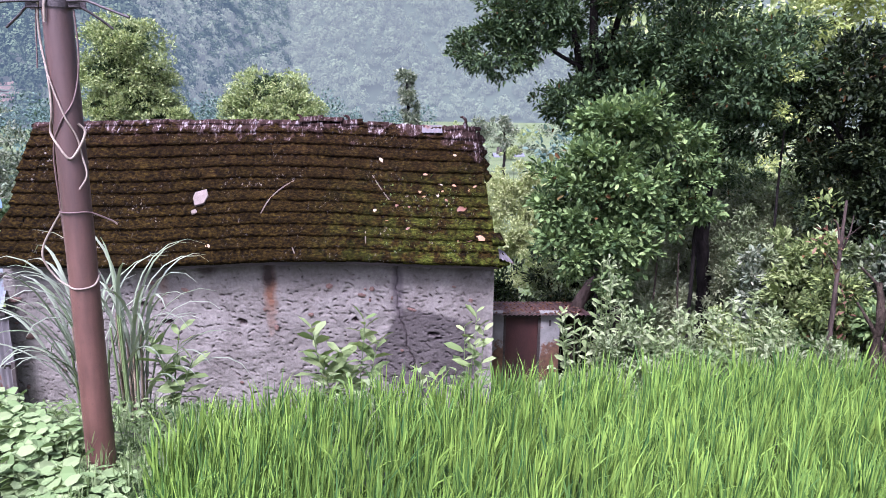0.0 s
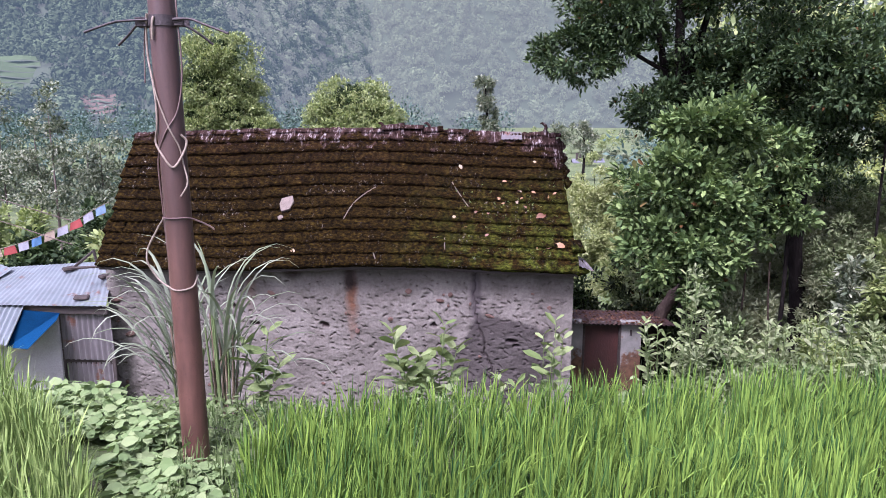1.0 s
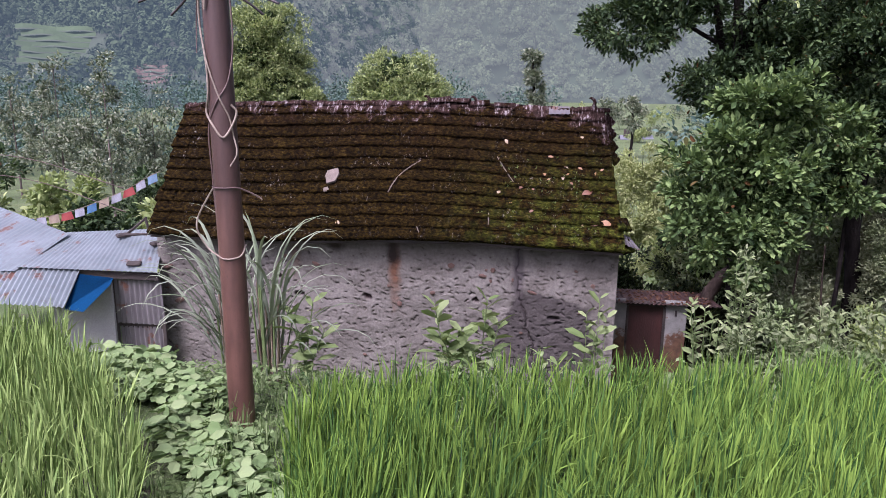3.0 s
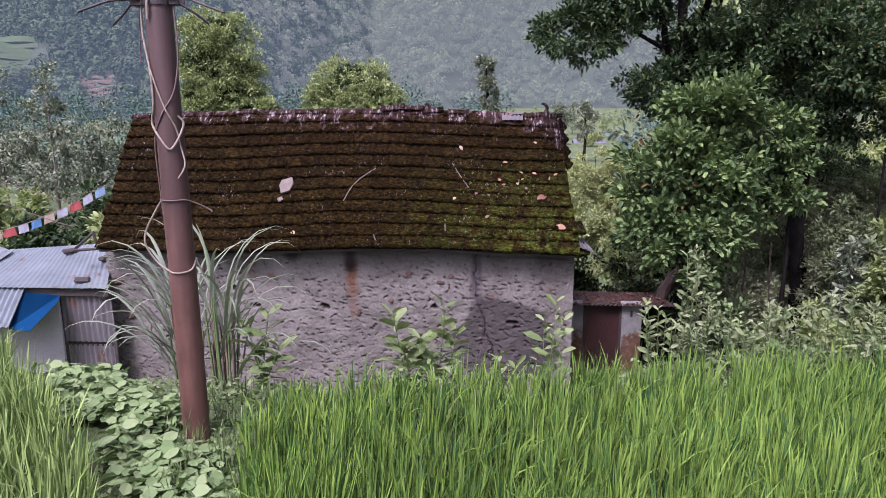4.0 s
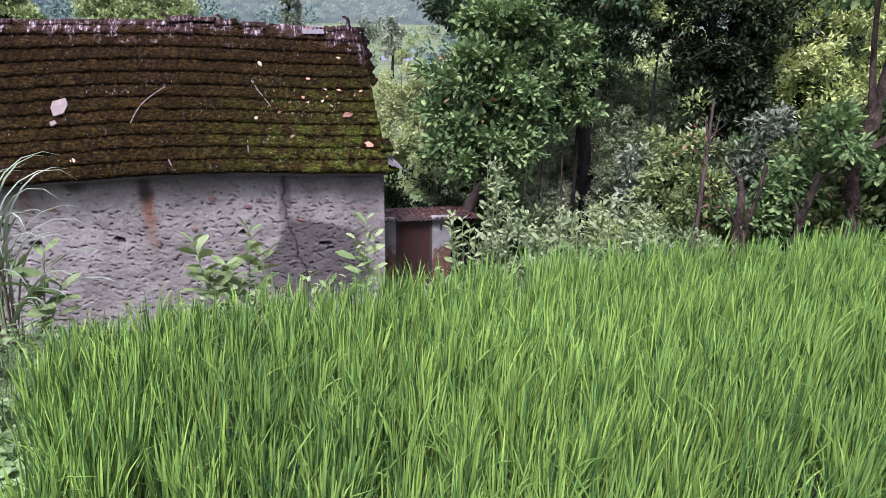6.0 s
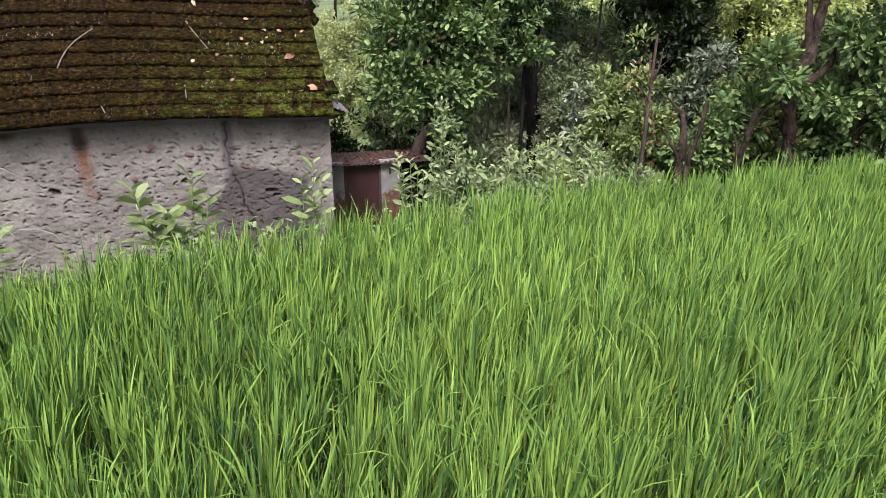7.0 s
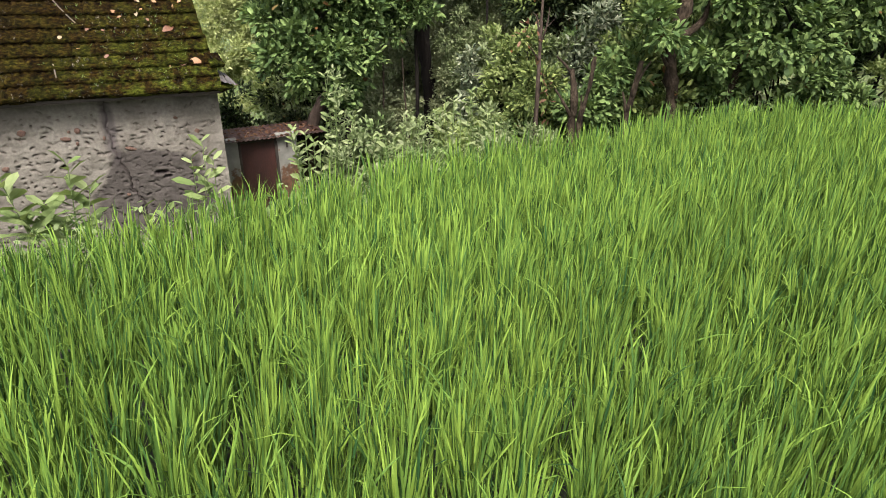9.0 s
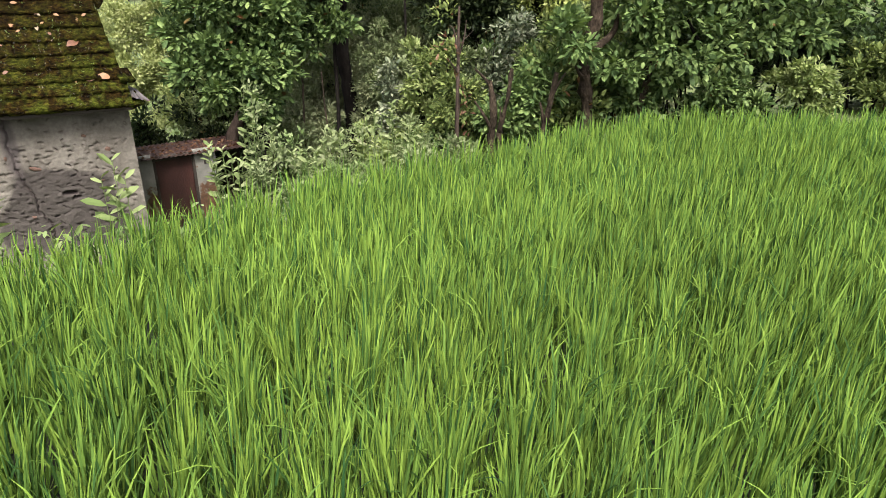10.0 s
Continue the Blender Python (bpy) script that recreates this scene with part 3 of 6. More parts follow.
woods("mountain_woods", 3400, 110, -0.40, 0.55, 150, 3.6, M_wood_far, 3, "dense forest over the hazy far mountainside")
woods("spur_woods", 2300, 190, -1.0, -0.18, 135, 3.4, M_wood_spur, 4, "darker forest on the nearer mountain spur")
# terrace colours carry the same added haze glow
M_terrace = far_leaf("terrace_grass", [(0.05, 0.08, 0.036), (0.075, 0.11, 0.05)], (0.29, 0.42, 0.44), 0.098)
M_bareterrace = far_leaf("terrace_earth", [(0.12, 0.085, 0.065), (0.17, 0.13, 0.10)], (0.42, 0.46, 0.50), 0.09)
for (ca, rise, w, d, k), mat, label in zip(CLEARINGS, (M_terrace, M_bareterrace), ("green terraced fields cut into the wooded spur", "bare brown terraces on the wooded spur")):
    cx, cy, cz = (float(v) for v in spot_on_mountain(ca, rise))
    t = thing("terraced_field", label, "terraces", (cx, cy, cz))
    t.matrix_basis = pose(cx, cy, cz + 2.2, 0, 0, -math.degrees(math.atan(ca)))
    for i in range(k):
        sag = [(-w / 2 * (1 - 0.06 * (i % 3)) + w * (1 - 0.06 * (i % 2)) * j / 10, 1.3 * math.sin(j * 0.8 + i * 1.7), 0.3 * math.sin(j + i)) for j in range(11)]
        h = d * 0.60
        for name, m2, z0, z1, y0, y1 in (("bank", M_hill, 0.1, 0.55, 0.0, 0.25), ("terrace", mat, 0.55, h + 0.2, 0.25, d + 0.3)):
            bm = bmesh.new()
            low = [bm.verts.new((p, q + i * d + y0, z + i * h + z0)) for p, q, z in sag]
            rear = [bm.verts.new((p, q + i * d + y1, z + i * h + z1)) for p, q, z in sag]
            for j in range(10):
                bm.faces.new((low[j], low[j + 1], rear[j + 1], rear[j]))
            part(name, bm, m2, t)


# ---- rice terraces ----
def rice_blades(hills, per, seed, height=0.52, broad=1.0):
    """Tufts of slender rice leaves: stiff upright blades with tapering, slightly arched tips, a few bent over."""
    g = np.random.default_rng(seed)
    n = len(hills) * per
    H = np.repeat(hills, per, 0)
    tall = np.repeat(g.normal(1.0, 0.055, len(hills)), per)
    a = g.uniform(0, 2 * np.pi, n)
    lean = np.clip(g.gamma(2.4, 0.075, n), 0.02, 0.5)
    out = np.stack([np.cos(a), np.sin(a)], 1)
    wind = np.array([0.06, 0.02])
    start = height * 0.74 * g.random(n) ** 0.75
    base = H + g.normal(0, 0.014, (n, 2)) + out * (0.12 * start)[:, None] + wind * start[:, None] * 0.5
    L = np.minimum(height * g.uniform(0.3, 0.55, n), height * g.uniform(0.84, 1.06, n) - start) * tall
    curl = g.uniform(0.0, 1.0, n) ** 12 * 0.9
    W = g.uniform(0.0021, 0.0037, n) * broad
    turn = a + g.normal(0, 0.9, n)
    side = np.stack([-np.sin(turn), np.cos(turn)], 1)
    rows = []
    for s, w in ((0.0, 0.7), (0.4, 1.0), (0.72, 0.66), (1.0, 0.0)):
        r = (lean * s + curl * s ** 3)[:, None] * L[:, None]
        xy = base + out * r + wind * (L * s)[:, None]
        z = start + L * (s - 0.28 * (lean + curl) * s ** 2)
        c = np.concatenate([xy, z[:, None]], 1)
        d = np.concatenate([side * (W * w)[:, None], np.zeros((n, 1))], 1)
        rows += [c - d, c + d] if w else [c]
    V = np.stack(rows, 1)
    F = np.arange(n)[:, None, None] * 7 + np.array([[0, 1, 3], [0, 3, 2], [2, 3, 5], [2, 5, 4], [4, 5, 6]])[None]
    return V.reshape(-1, 3), F.reshape(-1, 3)


def inside(P, poly):
    x, y = P[:, 0], P[:, 1]
    r = np.zeros(len(P), bool)
    for (x0, y0), (x1, y1) in zip(poly, poly[1:] + poly[:1]):
        r ^= ((y0 > y) != (y1 > y)) & (x < (x1 - x0) * (y - y0) / (y1 - y0 + 1e-12) + x0)
    return r


def paddy(name, poly, spacing, per, seed, label, material, broad=1.0):
    g = np.random.default_rng(seed)
    xs, ys = [p[0] for p in poly], [p[1] for p in poly]
    X, Y = np.meshgrid(np.arange(min(xs), max(xs), spacing), np.arange(min(ys), max(ys), spacing))
    P = np.stack([X.ravel(), Y.ravel()], 1) + g.normal(0, spacing * 0.22, (X.size, 2))
    P = P[inside(P, poly)]
    gx, gy = np.meshgrid(np.arange(min(xs), max(xs), 0.1), np.arange(min(ys), max(ys), 0.1))
    C = np.stack([gx.ravel(), gy.ravel()], 1)
    C = C[inside(C, poly)]
    V = np.concatenate([C + np.array(d) * 0.05 for d in ((-1, -1), (1, -1), (1, 1), (-1, 1))], 1).reshape(-1, 2)
    V = np.concatenate([V, ground_z(V[:, 0], V[:, 1])[:, None] + 0.012], 1)
    tagged(new("ground_mud", fast_mesh("ground_mud", V, np.arange(len(V)).reshape(-1, 4), M_mud)), "dark wet mud between the rice plants", "mud", kind="structure")
    V, F = rice_blades(P, per, seed, 0.52, broad)
    return tagged(new(name, fast_mesh(name, V, F, material)), label, "rice", kind="stuff")


RIGHT = [(-0.90, 2.66), (-1.0, 2.48), (-0.94, 2.22), (-0.74, 1.8), (-0.5, 1.1), (-0.2, 0.62), (0.6, 0.5), (2.5, 0.1), (8.5, 0.0), (8.5, 1.2), (6.2, 2.2), (5.25, 2.62), (4.65, 2.93), (4.0, 3.28), (3.45, 3.38), (2.4, 3.3), (1.45, 3.26), (0.65, 3.13), (0.1, 3.05), (-0.35, 2.95), (-0.7, 2.82)]
LEFT = [(-1.02, 0.9), (-1.12, 1.5), (-1.30, 1.9), (-1.52, 2.22), (-1.74, 2.5), (-2.02, 2.78), (-2.38, 3.1), (-2.85, 3.33), (-3.4, 3.45), (-5.6, 3.55), (-5.6, 0.9)]
paddy("rice_field", RIGHT, 0.128, 96, 11, "bright green young rice standing in a terrace", M_rice, 1.12)
paddy("rice_field", LEFT, 0.135, 62, 12, "paler green rice in the neighbouring terrace", M_rice_pale, 1.25)


# ---- the stone house ----
X0, X1, Y0, Y1, BASE = -5.40, 1.06, 9.00, 11.40, -3.15
EAVE_X = [-5.36, -3.6, -2.8, -2.05, -0.9, 0.2, 1.12]
EAVE_Z = [-0.36, -0.39, -0.345, -0.305, -0.285, -0.325, -0.345]
RIDGE_Y = 10.20


def roof_point(u, v, lift=0.0):
    """The front roof slope: u along the eave, v from eave to ridge."""
    xe, xr = -5.36 + u * 6.45, -5.42 + u * 6.27
    ze = np.interp(-5.36 + u * 6.45, EAVE_X, EAVE_Z)
    zr = 1.36 + 0.07 * math.sin(math.pi * min(1, max(0, u)))
    sag = -0.035 * math.sin(math.pi * v) - 0.02 * math.sin(u * 9) * math.sin(math.pi * v)
    return Vector((xe + (xr - xe) * v, 8.76 + (RIDGE_Y - 8.76) * v, ze + (zr - ze) * v + sag + lift))


house = thing("house", "low rubble-stone house with whitewashed mud walls and a mossy tiled roof", "house", (X0, Y0, BASE))
shift = Matrix.Translation((-X0, -Y0, -BASE))


def rubble_wall(x0, x1, z0, ztop, n_x, n_z):
    """The front wall: uneven daub over rubble, with short gaps left between the stones."""
    xs = np.linspace(x0, x1, n_x)
    Z = np.stack([np.linspace(z0, ztop(x), n_z) for x in xs])
    X = np.repeat(xs[:, None], n_z, 1)
    relief, bare = np.zeros((n_x, n_z)), np.zeros((n_x, n_z))
    for i in range(n_x):
        for j in range(n_z):
            x, z = X[i, j], Z[i, j]
            relief[i, j] = noise.noise((x * 1.3, z * 1.3, 3.1)) * 0.035 + noise.noise((x * 6, z * 8, 1.7)) * 0.013 + noise.noise((x * 15, z * 22, 5.7)) * 0.007
    q = np.random.default_rng(55)
    dx = (x1 - x0) / (n_x - 1)

    def gap(cx, cz, ln, th, ang, deep, bow=0.5, lip=0.25):
        """One gap: a short dark crescent under a lip of daub."""
        i0, i1 = max(0, int((cx - ln - 0.03 - x0) / dx)), min(n_x, int((cx + ln + 0.03 - x0) / dx) + 2)
        xx, zz = X[i0:i1] - cx, Z[i0:i1] - cz
        p, r = (xx * math.cos(ang) + zz * math.sin(ang)) / ln, (-xx * math.sin(ang) + zz * math.cos(ang)) / th
        r = r + bow * p * p
        d = np.clip(1 - p * p, 0, 1) * np.exp(-r * r * 1.6) * deep
        bare[i0:i1] = np.maximum(bare[i0:i1], d)
        relief[i0:i1] += lip * 0.02 * np.clip(1 - p * p, 0, 1) * np.exp(-(r - 1.6) ** 2)

    for cz in np.arange(z0 + 0.1, -0.42, 0.062):
        for cx in np.arange(x0 + 0.05, x1 - 0.03, 0.105):
            if q.random() < (0.78 if cz < -0.75 else 0.4):
                gap(cx + q.normal(0, 0.035), cz + q.normal(0, 0.022), q.uniform(0.014, 0.045) * (1.5 if q.random() < 0.12 else 1.0), q.uniform(0.006, 0.014), q.normal(-0.2, 0.4), q.uniform(0.3, 1.2), q.uniform(-0.3, 0.9))
    for hx, hz, ln, th in ((-2.31, -1.16, 0.07, 0.03), (0.25, -1.33, 0.09, 0.035), (-0.80, -1.12, 0.055, 0.022), (-3.30, -1.17, 0.08, 0.03), (-3.62, -0.92, 0.06, 0.03), (0.32, -1.40, 0.06, 0.02)):
        for k in range(3):
            gap(hx + q.normal(0, 0.012), hz + q.normal(0, 0.008), ln * q.uniform(0.6, 1), th * q.uniform(0.6, 1), q.normal(0, 0.3), 2.2, 0.2)
    for z in np.arange(-2.3, -0.32, 0.02):
        cr = -0.24 + (0.0 if z > -0.95 else -0.28 * (z + 0.95)) + 0.05 * noise.noise((0, z * 5, 2)) + 0.025 * noise.noise((5, z * 17, 2))
        gap(cr, z, 0.026, 0.0085, 1.57 + 0.7 * noise.noise((3, z * 8, 1)), 1.15, 0.0, 0.0)
    V = np.stack([X, Y0 - relief + 0.035 * bare, Z], -1).reshape(-1, 3)
    i, j = np.meshgrid(np.arange(n_x - 1), np.arange(n_z - 1), indexing="ij")
    a = (i * n_z + j).ravel()
    me = fast_mesh("front_wall", V, np.stack([a, a + n_z, a + n_z + 1, a + 1], 1), M_wall, True)
    me.attributes.new("bare", "FLOAT", "POINT").data.foreach_set("value", np.minimum(1.0, bare.ravel()))
    return me


def wall_top(x):
    return float(np.interp(x, EAVE_X, EAVE_Z)) + 0.16


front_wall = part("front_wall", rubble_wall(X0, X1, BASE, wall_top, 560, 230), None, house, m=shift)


def gable(name, x, outward):
    """A gable wall, 0.45 m thick."""
    bm = bmesh.new()
    prof = [(Y0 + 0.02, BASE), (Y0 + 0.02, -0.28), (RIDGE_Y, 1.22), (Y1, -0.1), (Y1, BASE)]
    lean = [0.3 * outward * max(0.0, z + 0.28) / 1.5 if outward > 0 else 0.0 for y, z in prof]
    a = [bm.verts.new((x - d, y, z)) for (y, z), d in zip(prof, lean)]
    b = [bm.verts.new((x - outward * 0.45 - d, y, z)) for (y, z), d in zip(prof, lean)]
    bm.faces.new(a), bm.faces.new(b[::-1])
    for i in range(5):
        k = (i + 1) % 5
        bm.faces.new((a[i], b[i], b[k], a[k]))
    bmesh.ops.recalc_face_normals(bm, faces=bm.faces)
    return part(name, bm, M_wall, house, m=shift)


gable("gable_wall", X1 - 0.01, 1)
gable("gable_wall", X0 + 0.01, -1)
bm = bmesh.new()
box(bm, (X0 + 0.46, Y1 - 0.45, BASE), (X1 - 0.46, Y1 - 0.01, -0.12))
part("back_wall", bm, M_wall, house, m=shift)

# stones that show through the daub
def stone_mesh(seed, mat):
    bm = bmesh.new()
    bmesh.ops.create_icosphere(bm, subdivisions=1, radius=1.0)
    g = random.Random(seed)
    for v in bm.verts:
        v.co *= g.uniform(0.75, 1.1)
        v.co.y *= 0.35
    return bm_mesh("stone", bm, mat, True)


stones = [stone_mesh(s, M_stone) for s in range(5)]
g = random.Random(5)
spots = [(-1.86, -1.24, 0.055, 0.06), (-5.12, -1.36, 0.13, 0.05), (-5.28, -0.86, 0.14, 0.045), (-0.72, -0.78, 0.09, 0.035), (-0.58, -0.70, 0.05, 0.05), (-1.15, -0.66, 0.07, 0.05), (-3.05, -0.72, 0.09, 0.04), (-0.05, -0.98, 0.10, 0.03), (0.75, -0.86, 0.05, 0.05)]
for _ in range(22):
    x, z = g.uniform(X0 + 0.1, X1 - 0.1), g.uniform(-2.5, -0.55)
    spots.append((x, z, g.uniform(0.025, 0.07), g.uniform(0.015, 0.04)))
for x, z, w, h in spots:
    m = Matrix.Translation((x - X0, -0.012 - 0.02 * noise.noise((x * 1.3, z * 1.3, 3.1)), z - BASE)) @ Euler((0, g.uniform(-0.4, 0.4), 0)).to_matrix().to_4x4() @ Matrix.Diagonal((w * 0.8, 0.016, h * 0.9, 1))
    part("stone", stones[g.randrange(5)], None, front_wall, m=Matrix.Translation((X0, Y0, BASE)) @ m)

# roof: carcass, tiles, ridge
def slope_slab(front, thick):
    bm = bmesh.new()
    top, bot = [], []
    for i in range(25):
        ra, rb = [], []
        for v in (0.0, 0.25, 0.5, 0.75, 1.0):
            p = roof_point(i / 24, v if v else 0.015, -0.015)
            if not front:
                p.y = 2 * RIDGE_Y - p.y
            ra.append(bm.verts.new(p))
            rb.append(bm.verts.new(p - Vector((0, 0, thick))))
        top.append(ra), bot.append(rb)
    for i in range(24):
        for j in range(4):
            bm.faces.new((top[i][j], top[i + 1][j], top[i + 1][j + 1], top[i][j + 1]))
            bm.faces.new((bot[i][j], bot[i][j + 1], bot[i + 1][j + 1], bot[i + 1][j]))
    for i in range(24):
        bm.faces.new((top[i][0], bot[i][0], bot[i + 1][0], top[i + 1][0]))
    for s in (0, 24):
        for j in range(4):
            bm.faces.new((top[s][j], top[s][j + 1], bot[s][j + 1], bot[s][j]))
    bmesh.ops.recalc_face_normals(bm, faces=bm.faces)
    return bm


roof = part("roof", slope_slab(True, 0.035), M_timber, house, "timber roof carrying mossy clay tiles", shift)
part("roof_back", slope_slab(False, 0.07), M_tile, house, m=shift)
ROWS_N, COLS_N = 12, 26


def tile_mesh(seed):
    """A flat interlocking clay tile, lumpy with moss, its lower edge hanging free."""
    g = np.random.default_rng(seed)
    nx, ny, w, ln, th = 13, 5, 0.258, 0.25, 0.044
    V = []
    o = seed * 3.7
    for j in range(ny):
        for i in range(nx):
            x, y = -w / 2 + w * i / (nx - 1), ln * j / (ny - 1)
            lip = 0.012 * math.exp(-((x + w / 2 - 0.02) / 0.016) ** 2) + 0.007 * math.cos(x / w * 6 * math.pi)
            lump = 0.013 * noise.noise((x * 30 + o, y * 30, o)) + 0.008 * noise.noise((x * 70, y * 70 + o, o))
            edge = 0.010 * noise.noise((x * 22 + o, 5.5, o)) if j == 0 else 0.0
            V.append((x, y + edge, th + lip + lump))
    for i in range(nx):
        V.append((-w / 2 + w * i / (nx - 1), V[i][1] + 0.018, -0.030))
    Q = [(j * nx + i, j * nx + i + 1, (j + 1) * nx + i + 1, (j + 1) * nx + i) for j in range(ny - 1) for i in range(nx - 1)]
    Q += [(nx * ny + i, nx * ny + i + 1, i + 1, i) for i in range(nx - 1)]
    return fast_mesh("tile", V, Q, M_tile, True)


tiles = [tile_mesh(s) for s in range(9)]


def on_roof(u, v, lift, turn=0.0, tilt=0.0):
    """A pose on the front slope, x along the eave, y up the slope, z off it."""
    p, a, b = roof_point(u, v), roof_point(u + 0.01, v), roof_point(u, v + 0.02)
    ex = (a - p).normalized()
    ey = (b - p).normalized()
    ez = ex.cross(ey).normalized()
    ey = ez.cross(ex)
    m = Matrix((ex, ey, ez)).transposed().to_4x4()
    m.translation = p + ez * lift
    return m @ Euler((tilt, 0, turn)).to_matrix().to_4x4()


g = random.Random(21)
for r in range(ROWS_N):
    for c in range(COLS_N):
        u = (c + 0.5) / COLS_N + g.uniform(-1, 1) * 0.0007
        v = (r + g.uniform(-0.035, 0.035)) / ROWS_N - 0.004
        m = on_roof(u, v, 0.05 + g.uniform(-0.006, 0.008), g.uniform(-0.02, 0.02), -0.205 + g.uniform(-0.014, 0.014))
        if c in (0, COLS_N - 1):
            m = m @ Matrix.Translation((g.uniform(-0.055, 0.01) if c == 0 else g.uniform(-0.012, 0.012), 0, 0))
        part("tile", tiles[g.randrange(9)], None, roof, m=m)


def ridge_tile(seed, ln=0.34, r=0.085):
    """A half-round ridge tile."""
    g = random.Random(seed)
    bm = bmesh.new()
    rings = []
    for k in range(4):
        x = -ln / 2 + ln * k / 3
        ring = []
        for s in range(9):
            a = math.pi * s / 8
            q = r * (1 + 0.12 * (k == 3)) + g.uniform(-0.006, 0.006)
            ring.append(bm.verts.new((x, q * math.cos(a) * 1.1, q * math.sin(a) * 0.75)))
        for s in range(9):
            a = math.pi * (8 - s) / 8
            ring.append(bm.verts.new((x, (r - 0.018) * math.cos(a) * 1.1, (r - 0.018) * math.sin(a) * 0.75)))
        rings.append(ring)
    for k in range(3):
        for s in range(18):
            t = (s + 1) % 18
            bm.faces.new((rings[k][s], rings[k][t], rings[k + 1][t], rings[k + 1][s]))
    bm.faces.new(rings[0][::-1]), bm.faces.new(rings[3])
    bmesh.ops.recalc_face_normals(bm, faces=bm.faces)
    return bm_mesh("ridge_tile", bm, M_tile, True)


caps = [ridge_tile(s) for s in range(4)]
g = random.Random(8)
for k in range(20):
    u = (k + 0.5) / 20
    if k in (16, 17):
        continue
    p = roof_point(u, 1.0)
    part("ridge_tile", caps[g.randrange(4)], None, roof, m=Matrix.Translation((p.x, p.y, p.z - 0.005 + g.uniform(-0.01, 0.012))) @ Euler((g.uniform(-0.08, 0.08), g.uniform(-0.07, 0.03), g.uniform(-0.04, 0.04))).to_matrix().to_4x4())

# ---- the steel pole ----
pole = thing("utility_pole", "rusty red-brown steel pole standing on the earth bund", "pole", (-1.449, 3.05, -0.12))
V, Q = tube([(0, 0, 0), (0, 0, 0.12), (-0.004, 0, 1.0), (-0.012, 0, 2.0), (-0.02, 0, 3.2), (-0.03, 0, 4.6)], [0.064, 0.063, 0.061, 0.058, 0.054, 0.048], 24)
part("shaft", fast_mesh("shaft", V, Q, M_pole, True), None, pole)

# ---- tin shed beside the house ----
def corrugated(p00, p10, p01, p11, waves, amp, material, name, n=8):
    """A corrugated sheet between four corners; the ridges run from the first edge to the second."""
    p00, p10, p01, p11 = map(np.array, (p00, p10, p01, p11))
    nrm = unit(np.cross(p10 - p00, p01 - p00))
    cols = waves * 8 + 1
    V = []
    for i in range(cols):
        s = i / (cols - 1)
        for j in range(n):
            t = j / (n - 1)
            p = (p00 * (1 - s) + p10 * s) * (1 - t) + (p01 * (1 - s) + p11 * s) * t
            V.append(p + nrm * (amp * math.cos(2 * math.pi * waves * s)))
    i, j = np.meshgrid(np.arange(cols - 1), np.arange(n - 1), indexing="ij")
    a = (i * n + j).ravel()
    return fast_mesh(name, V, np.stack([a, a + n, a + n + 1, a + 1], 1), material, True)


shed = thing("tin_shed", "patched shed of corrugated tin sheets built against the house", "shed", (-6.2, 8.7, -3.0))
back = Matrix.Translation((6.2, -8.7, 3.0))
part("wall_sheet", corrugated((-5.94, 8.72, -1.66), (-5.20, 8.72, -1.66), (-5.94, 8.72, -0.90), (-5.22, 8.72, -0.88), 9, 0.012, M_tinwall, "wall_sheet"), None, shed, "dull grey corrugated tin wall", back)
part("wall_sheet", corrugated((-5.92, 8.76, -2.9), (-5.20, 8.76, -2.9), (-5.92, 8.76, -1.72), (-5.26, 8.76, -1.70), 9, 0.012, M_tinwall, "wall_sheet"), None, shed, "dull grey corrugated tin wall", back)
part("roof_sheet", corrugated((-7.33, 8.56, -0.86), (-5.20, 8.60, -0.85), (-7.24, 9.60, -0.56), (-5.75, 9.85, -0.49), 27, 0.004, M_tinroof, "roof_sheet"), None, shed, "sun-bleached tin roof with a rust patch", back)
part("roof_sheet", corrugated((-7.30, 8.50, -0.90), (-9.9, 8.46, -1.0), (-7.1, 9.45, -0.55), (-9.6, 10.8, -0.36), 24, 0.003, M_tinroof, "roof_sheet"), None, shed, "pale smooth tin roof", back)
part("roof_sheet", corrugated((-7.9, 7.94, -1.2), (-6.16, 7.94, -1.2), (-8.1, 8.60, -0.885), (-6.38, 8.64, -0.872), 22, 0.012, M_tinroof, "roof_sheet"), None, shed, "corrugated tin awning", back)
bm = bmesh.new()
vs = [bm.verts.new(p) for p in ((-6.37, 8.58, -0.92), (-5.89, 8.64, -0.97), (-5.86, 8.51, -1.035), (-5.96, 8.03, -1.28), (-6.22, 8.0, -1.25))]
bm.faces.new((vs[0], vs[4], vs[3], vs[2], vs[1]))
bmesh.ops.solidify(bm, geom=bm.faces[:], thickness=0.012)
part("gable_panel", bm, M_blue, shed, "bright blue painted panel", back)
bm = bmesh.new()
box(bm, (-6.9, 8.66, -3.0), (-5.95, 8.70, -1.0), 0.004)
part("wall_panel", bm, M_white, shed, "white painted wall panel", back)
for x, z0, z1 in ((-5.96, -3.0, -0.9), (-5.22, -3.0, -1.62)):
    bm = bmesh.new()
    box(bm, (x - 0.025, 8.70, z0), (x + 0.025, 8.75, z1), 0.004)
    part("post", bm, M_timber, shed, m=back)
bm = bmesh.new()
box(bm, (-7.3, 8.655, -0.985), (-5.22, 8.69, -0.885), 0.004)
part("fascia", bm, M_timber, shed, "dark timber fascia under the tin roof", back)
bm = bmesh.new()
box(bm, (-5.95, 8.765, -1.74), (-5.24, 8.80, -1.63), 0.004)
part("rail", bm, M_timber, shed, m=back)
